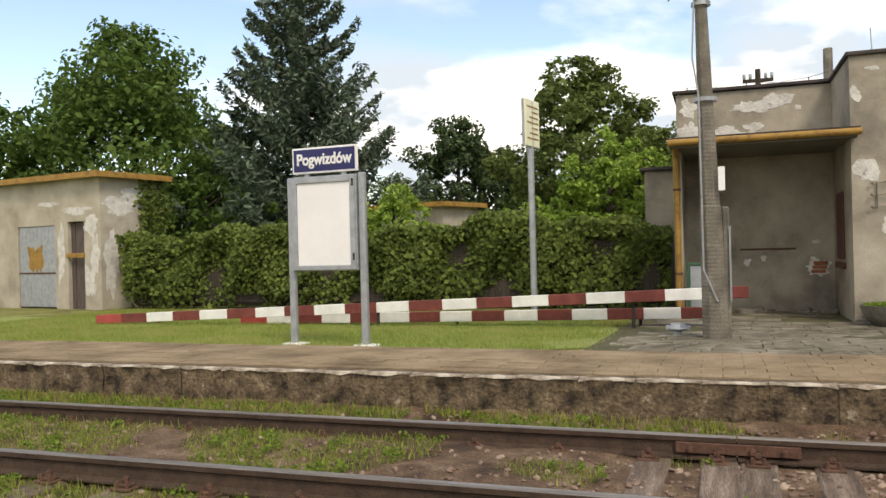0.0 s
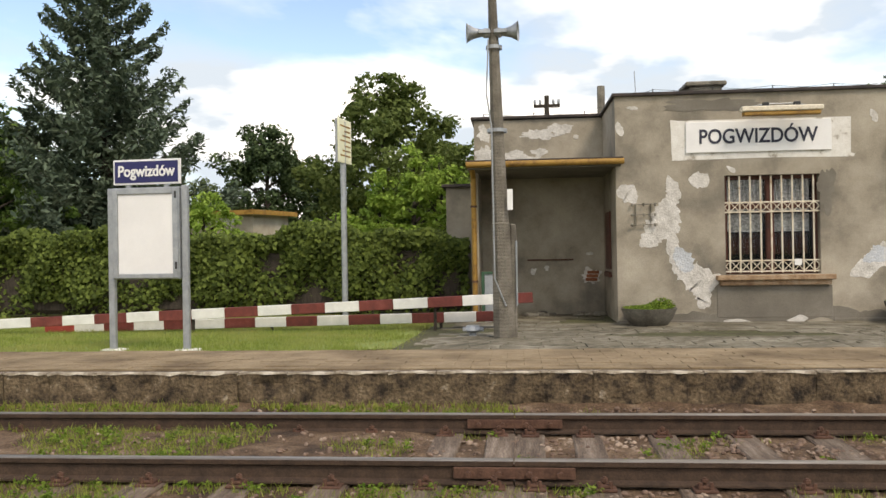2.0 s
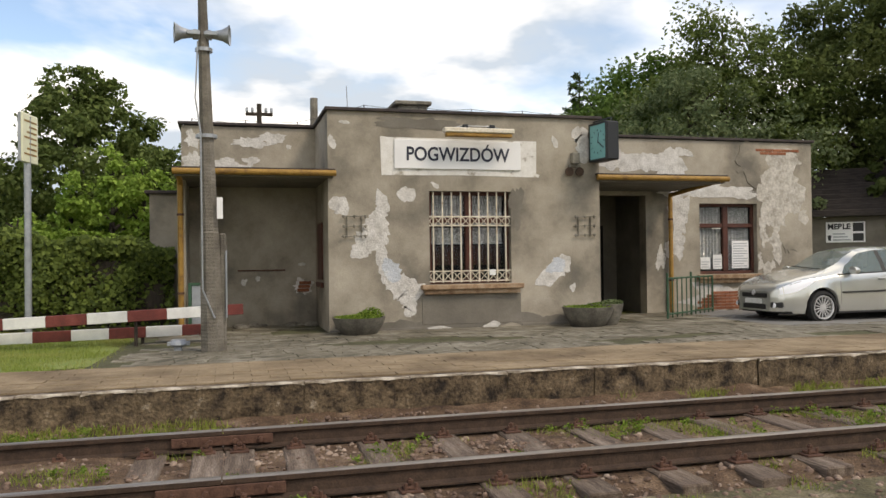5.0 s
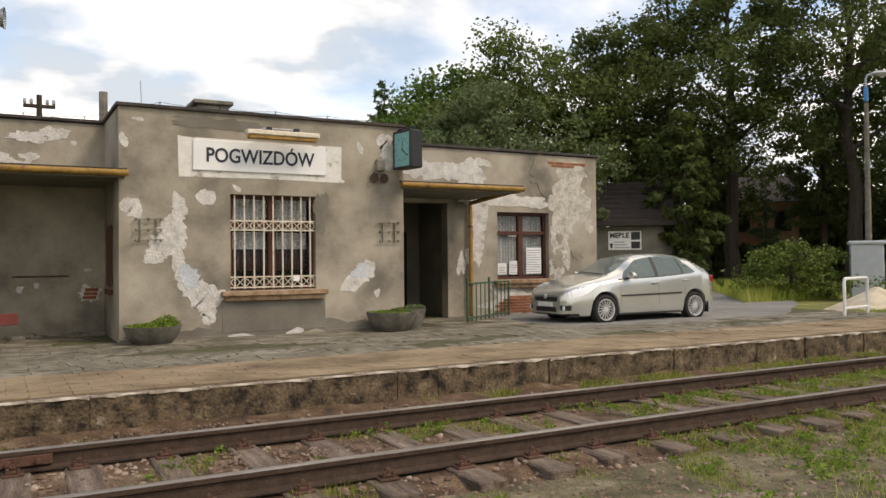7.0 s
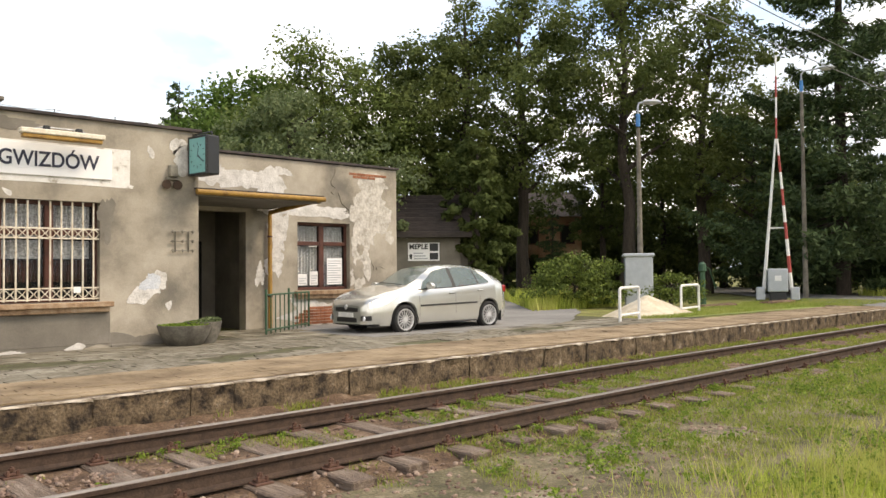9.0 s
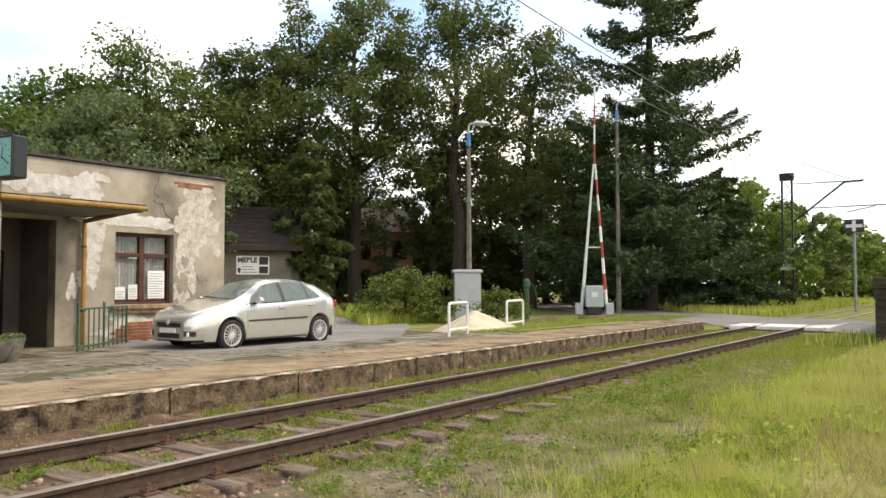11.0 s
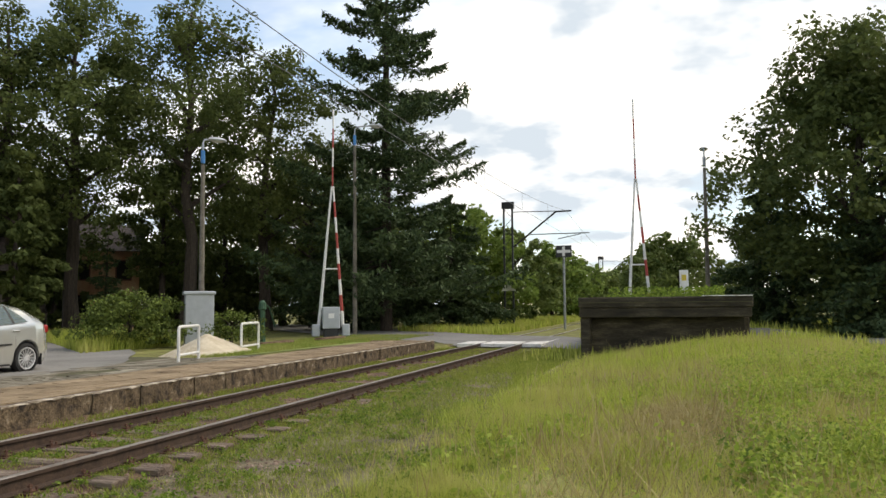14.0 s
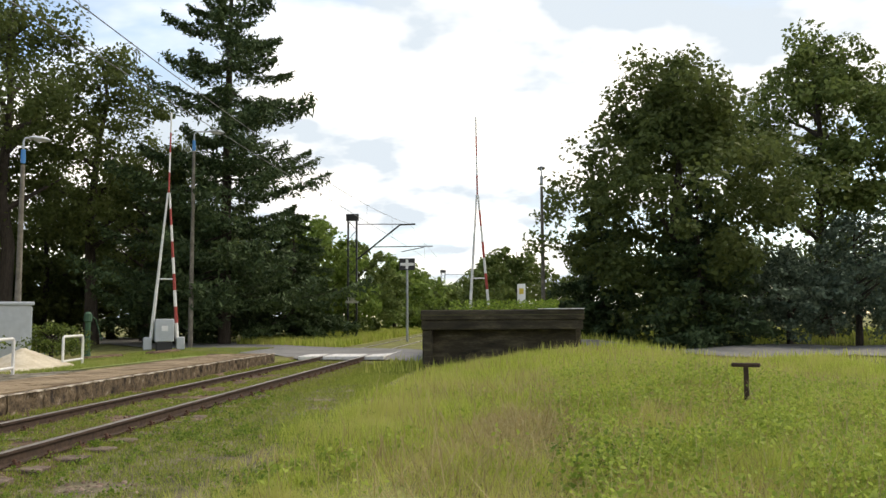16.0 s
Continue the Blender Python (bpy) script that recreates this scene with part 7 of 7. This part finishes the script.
stuff("dry_thatch", blades("dry_thatch", rng, PX2, PY2, 0.06 + 0.08 * rng.random(len(PX2)), np.full(len(PX2), 0.009), BLADE_DRY, "", 3.2), "flattened dry brown grass on the bank", "grass")


# weeds with broad leaves on the bank
def weed_cloud(n_plants, x0, x1, y0, y1, per, size, height, density, z_off=0.0):
    PX_, PY_ = scatter(n_plants, x0, x1, y0, y1, density)
    n = len(PX_) * per
    cx, cy = np.repeat(PX_, per) + rng.normal(size=n) * height * 0.45, np.repeat(PY_, per) + rng.normal(size=n) * height * 0.45
    z = np.array([ground_z(a, c) for a, c in zip(cx, cy)]) + rng.random(n) * height * np.repeat(rng.uniform(0.5, 1.3, len(PX_)), per) + z_off + (0.05 if z_off else 0) * ((cy > 5.4) & (cx < -0.6) & (cy < 7.7))
    return leaf_cards(rng, np.stack([cx, cy, z], 1), size * rng.uniform(0.5, 1.3, n), np.tile(np.array([[0, 0, 0.6]]), (n, 1)), 0.6)


v_, f_ = weed_cloud(1500, 3, 18, -8, 2.2, 26, 0.034, 0.26, lambda a, c: bank_density(a, c) * (0.15 + 2.2 * max(0, tuft(a, c, 0.35, 5)) + 0.5 * smooth01((-1 - c) / 3)))
stuff("weeds", raw("weeds", v_, f_, WEED_BRIGHT), "broad-leaved green weeds in the grass", "weeds")
v_, f_ = weed_cloud(3200, 4.4, 15, -8, -0.6, 30, 0.029, 0.32, lambda a, c: 0.12 + 1.9 * max(0, tuft(a, c, 0.8, 15) + 0.12) + 0.4 * smooth01((-2 - c) / 2))
stuff("weeds", raw("weeds", v_, f_, WEED_BRIGHT), "taller leafy weeds and nettles on the bank", "weeds")
X, Y = scatter(6000, 5.0, 16, -7, 1.5, lambda a, c: 0.5 + tuft(a, c, 0.8, 17))
stuff("grass_stalks", blades("grass_stalks", rng, X, Y, 0.3 + 0.22 * rng.random(len(X)), 0.006 + 0.0003 * np.hypot(X, Y), BLADE_DRY, "", 1.1), "long pale bent grass stalks", "grass")
v_, f_ = weed_cloud(150, 6.6, 10.0, -1.6, 0.3, 46, 0.034, 0.3, lambda a, c: math.exp(-((a - 8.0) / 0.55) ** 2 - ((c + 0.75) / 0.32) ** 2) + math.exp(-((a - 9.2) / 0.4) ** 2 - ((c + 1.5) / 0.25) ** 2))
stuff("weeds", raw("weeds", v_, f_, WEED), "dark bramble patch on the bank", "weeds")


v_, f_ = weed_cloud(900, 1.5, 13, 1.6, 4.5, 26, 0.02, 0.1, lambda a, c: (1.0 if tuft(a, c, 0.9, 21) > -0.02 else 0.05) * (1 - 0.95 * math.exp(-((a - 7.0) / 1.0) ** 2 - ((c - 3.4) / 0.5) ** 2)))
stuff("weeds", raw("weeds", v_, f_, WEED), "leafy green weeds on the dirt beside the track", "weeds")


def bed_z(a, c):
    return fill_z(a, c) if 5.4 < c < 6.8 else -0.165 + 0.13 * (c - 7.2) if c > 7.2 else ground_z(a, c) + 0.012 if c < 5.2 else -0.19


# grass and moss tufts between and beside the rails
def bed_density(a, c):
    off = min(abs(c - RY0), abs(c - RY1))
    t = tuft(a, c, 1.3, 2) + 0.4 * smooth01((-0.8 - a) / 3) + 0.35 * smooth01((a - 4) / 6) - 0.3 * math.exp(-((a - 1.5) / 1.0) ** 2) + 0.2 * (c > 7.1 and a < -0.5) + 0.22 * (c < 5.2 and a > 2) - 0.14 * (c < 5.1) * smooth01((9 - a) / 2) + 0.06
    return (min(1.0, (t - 0.1) * 6) if t > 0.1 else 0) * (off > 0.09)


X, Y = scatter(330000, -12, 27, 3.0, 7.72, lambda a, c: bed_density(a, c) * min(1, 11 / (math.hypot(a, c) + 1)))
h = (0.025 + 0.05 * rng.random(len(X))) * np.where(np.abs(Y - 6.1) < 0.6, 0.9, 1.15)
stuff("track_grass", blades("track_grass", rng, X, Y, h, 0.003 + 0.0003 * np.hypot(X, Y), BLADE_LOW, "", 0.9, np.array([bed_z(a, c) for a, c in zip(X, Y)])), "short grass tufts growing through the track", "grass")
v_, f_ = weed_cloud(2200, -11, 16, 4.2, 7.7, 24, 0.016, 0.06, bed_density, 0.03)
stuff("weeds", raw("weeds", v_, f_, WEED), "small weeds at the foot of the platform", "weeds")
# short lawn behind the platform, and the verge
X, Y = scatter(115000, -14, -1.5, 9.95, 17.0, lambda a, c: 0.9 * min(1, 12 / (c + 0.1)) * (1 if a < -2.0 - 0.25 * math.sin(c * 3) + 0.3 * (c - 11) * 0.5 else 0.15))
stuff("lawn_grass", blades("lawn_grass", rng, X, Y, 0.04 + 0.05 * rng.random(len(X)), np.full(len(X), 0.007), BLADE_LAWN, "", 0.6), "short mown lawn grass", "grass")
X, Y = scatter(50000, 17.5, 34, 10.4, 14.6, lambda a, c: 1 if c > 10.9 - 0.05 * (a - 18) and c < 12.2 + 0.2 * (a - 18) else 0)
stuff("verge_grass", blades("verge_grass", rng, X, Y, 0.06 + 0.07 * rng.random(len(X)), np.full(len(X), 0.012), BLADE_LAWN, "", 0.6), "grass verge by the crossing", "grass")
X, Y = scatter(24000, 18.5, 30, 16.6, 27, lambda a, c: 1 if 0 < (a - 19.4) - 0.92 * (c - 16.6) < 4.6 else 0)
stuff("verge_grass", blades("verge_grass", rng, X, Y, 0.25 + 0.35 * rng.random(len(X)), np.full(len(X), 0.02), BLADE, "", 0.5), "long grass beside the lane", "grass")

# ballast stones
stone_b = Build().box(-1, -1, -0.7, 1, 1, 0.7, 0.55)
sv, sf = np.array(stone_b.v), stone_b.f


def stones(n, x0, x1, y0, y1, s0, s1, z, density):
    X, Y = scatter(n, x0, x1, y0, y1, density)
    quads = np.array([q for q in sf if len(q) == 4])
    tris = np.array([(*q, q[2]) for q in sf if len(q) == 3])
    k, m = len(X), len(sv)
    s = rng.uniform(s0, s1, (k, 1, 1)) * rng.uniform(0.6, 1.3, (k, 1, 3))
    a = rng.random(k) * 6.283
    ca, sa = np.cos(a)[:, None], np.sin(a)[:, None]
    p = sv[None] * s
    p = np.stack([p[:, :, 0] * ca - p[:, :, 1] * sa, p[:, :, 0] * sa + p[:, :, 1] * ca, p[:, :, 2] + 0.4 * p[:, :, 0] * np.sin(a * 3)[:, None]], 2)
    p += np.stack([X, Y, np.array([z(a_, c_) for a_, c_ in zip(X, Y)])], 1)[:, None, :]
    f3 = np.array([q for q in sf if len(q) == 3])
    fq = (quads[None] + (np.arange(k) * m)[:, None, None]).reshape(-1, 4)
    ft = (f3[None] + (np.arange(k) * m)[:, None, None]).reshape(-1, 3)
    tri = np.concatenate([fq[:, [0, 1, 2]], fq[:, [0, 2, 3]], ft])
    return raw("ballast", p.reshape(-1, 3), tri, STONE)


stuff("ballast", stones(24000, -9, 16, 3.2, 7.6, 0.008, 0.026, lambda a, c: bed_z(a, c) + 0.007, lambda a, c: (0.16 + 0.95 * math.exp(-((a - 1.4) / 1.7) ** 2) + 0.22 * (c < 5.2 and -1 < a < 8)) * (min(abs(c - RY0), abs(c - RY1)) > 0.1)), "loose reddish ballast stones between the sleepers", "ballast")

# ---- paving, piece by piece ----
pv = Build().box(0.002, 0.002, -0.03, 0.358, 0.178, 0, 0.004).mesh("paver")
pv.materials.append(PAVER)
rr = random.Random(12)
far_p, count = Build(), 0
for row in range(10):
    yy = 8.06 + row * 0.18
    xx = PX0 + (row % 2) * 0.18
    while xx < PX1 - 0.3:
        z = PZ - 0.14 * max(0, (yy - 8.8) / 4.2) - 0.004 + rr.uniform(-0.005, 0.003)
        if -2.0 < xx < 8.9 and count < 290:
            o = part("paver", pv, None, platform)
            o.location = (xx, yy, z)
            count += 1
        elif -12 < xx:
            far_p.box(xx + 0.002, yy + 0.002, z - 0.03, xx + 0.358, yy + 0.178, z)
        xx += 0.36
me = bpy.data.meshes.new("pavers")
me.from_pydata(far_p.v, [], far_p.f)
tagged(part("pavers", me, PAVER, platform), kind="stuff")
part("paver_bed", Build().box(PX0, 8.03, 0.1, -12, 9.8, PZ - 0.02), PAVER, platform)

# grey setts in front of the station
st_b, rr, placed = Build(), random.Random(5), 0
unit = Build().box(0, 0, -0.04, 1, 1, 0).mesh("slab")
unit.materials.append(SETT)
yard = bpy.data.objects["yard_bedding"]
yy = 9.78
while yy < 16.55:
    d = rr.uniform(0.26, 0.34)
    xx = -1.5 + rr.uniform(0, 0.4)
    while xx < 17.6:
        w = rr.uniform(0.3, 0.62)
        inside = (yy + d > FY - 0.03 and MX0 - 0.05 < xx + w and xx < MX1 + 0.05)
        bare = noise.noise(Vector((xx * 0.5, yy * 0.7, 4))) > 0.34
        edge = xx < -1.45
        if not inside and not bare and not edge and not (xx > 9.9 and yy > 12.4):
            z = ground_z(xx + w / 2, yy + d / 2) + 0.03 + rr.uniform(-0.006, 0.006)
            if placed < 290 and xx < 12:
                o = part("slab", unit, None, yard)
                o.matrix_basis = pose(xx + 0.008, yy + 0.008, z, rr.uniform(-0.6, 0.6), rr.uniform(-0.6, 0.6), 0) @ Matrix.Diagonal((w - 0.016, d - 0.016, 1, 1))
                placed += 1
            else:
                st_b.box(xx + 0.008, yy + 0.008, z - 0.04, xx + w - 0.008, yy + d - 0.008, z)
        xx += w
    yy += d
me = bpy.data.meshes.new("setts")
me.from_pydata(st_b.v, [], st_b.f)
me.materials.append(SETT)
tagged(new("setts", me), "worn grey paving slabs in front of the station", "paving", kind="stuff")
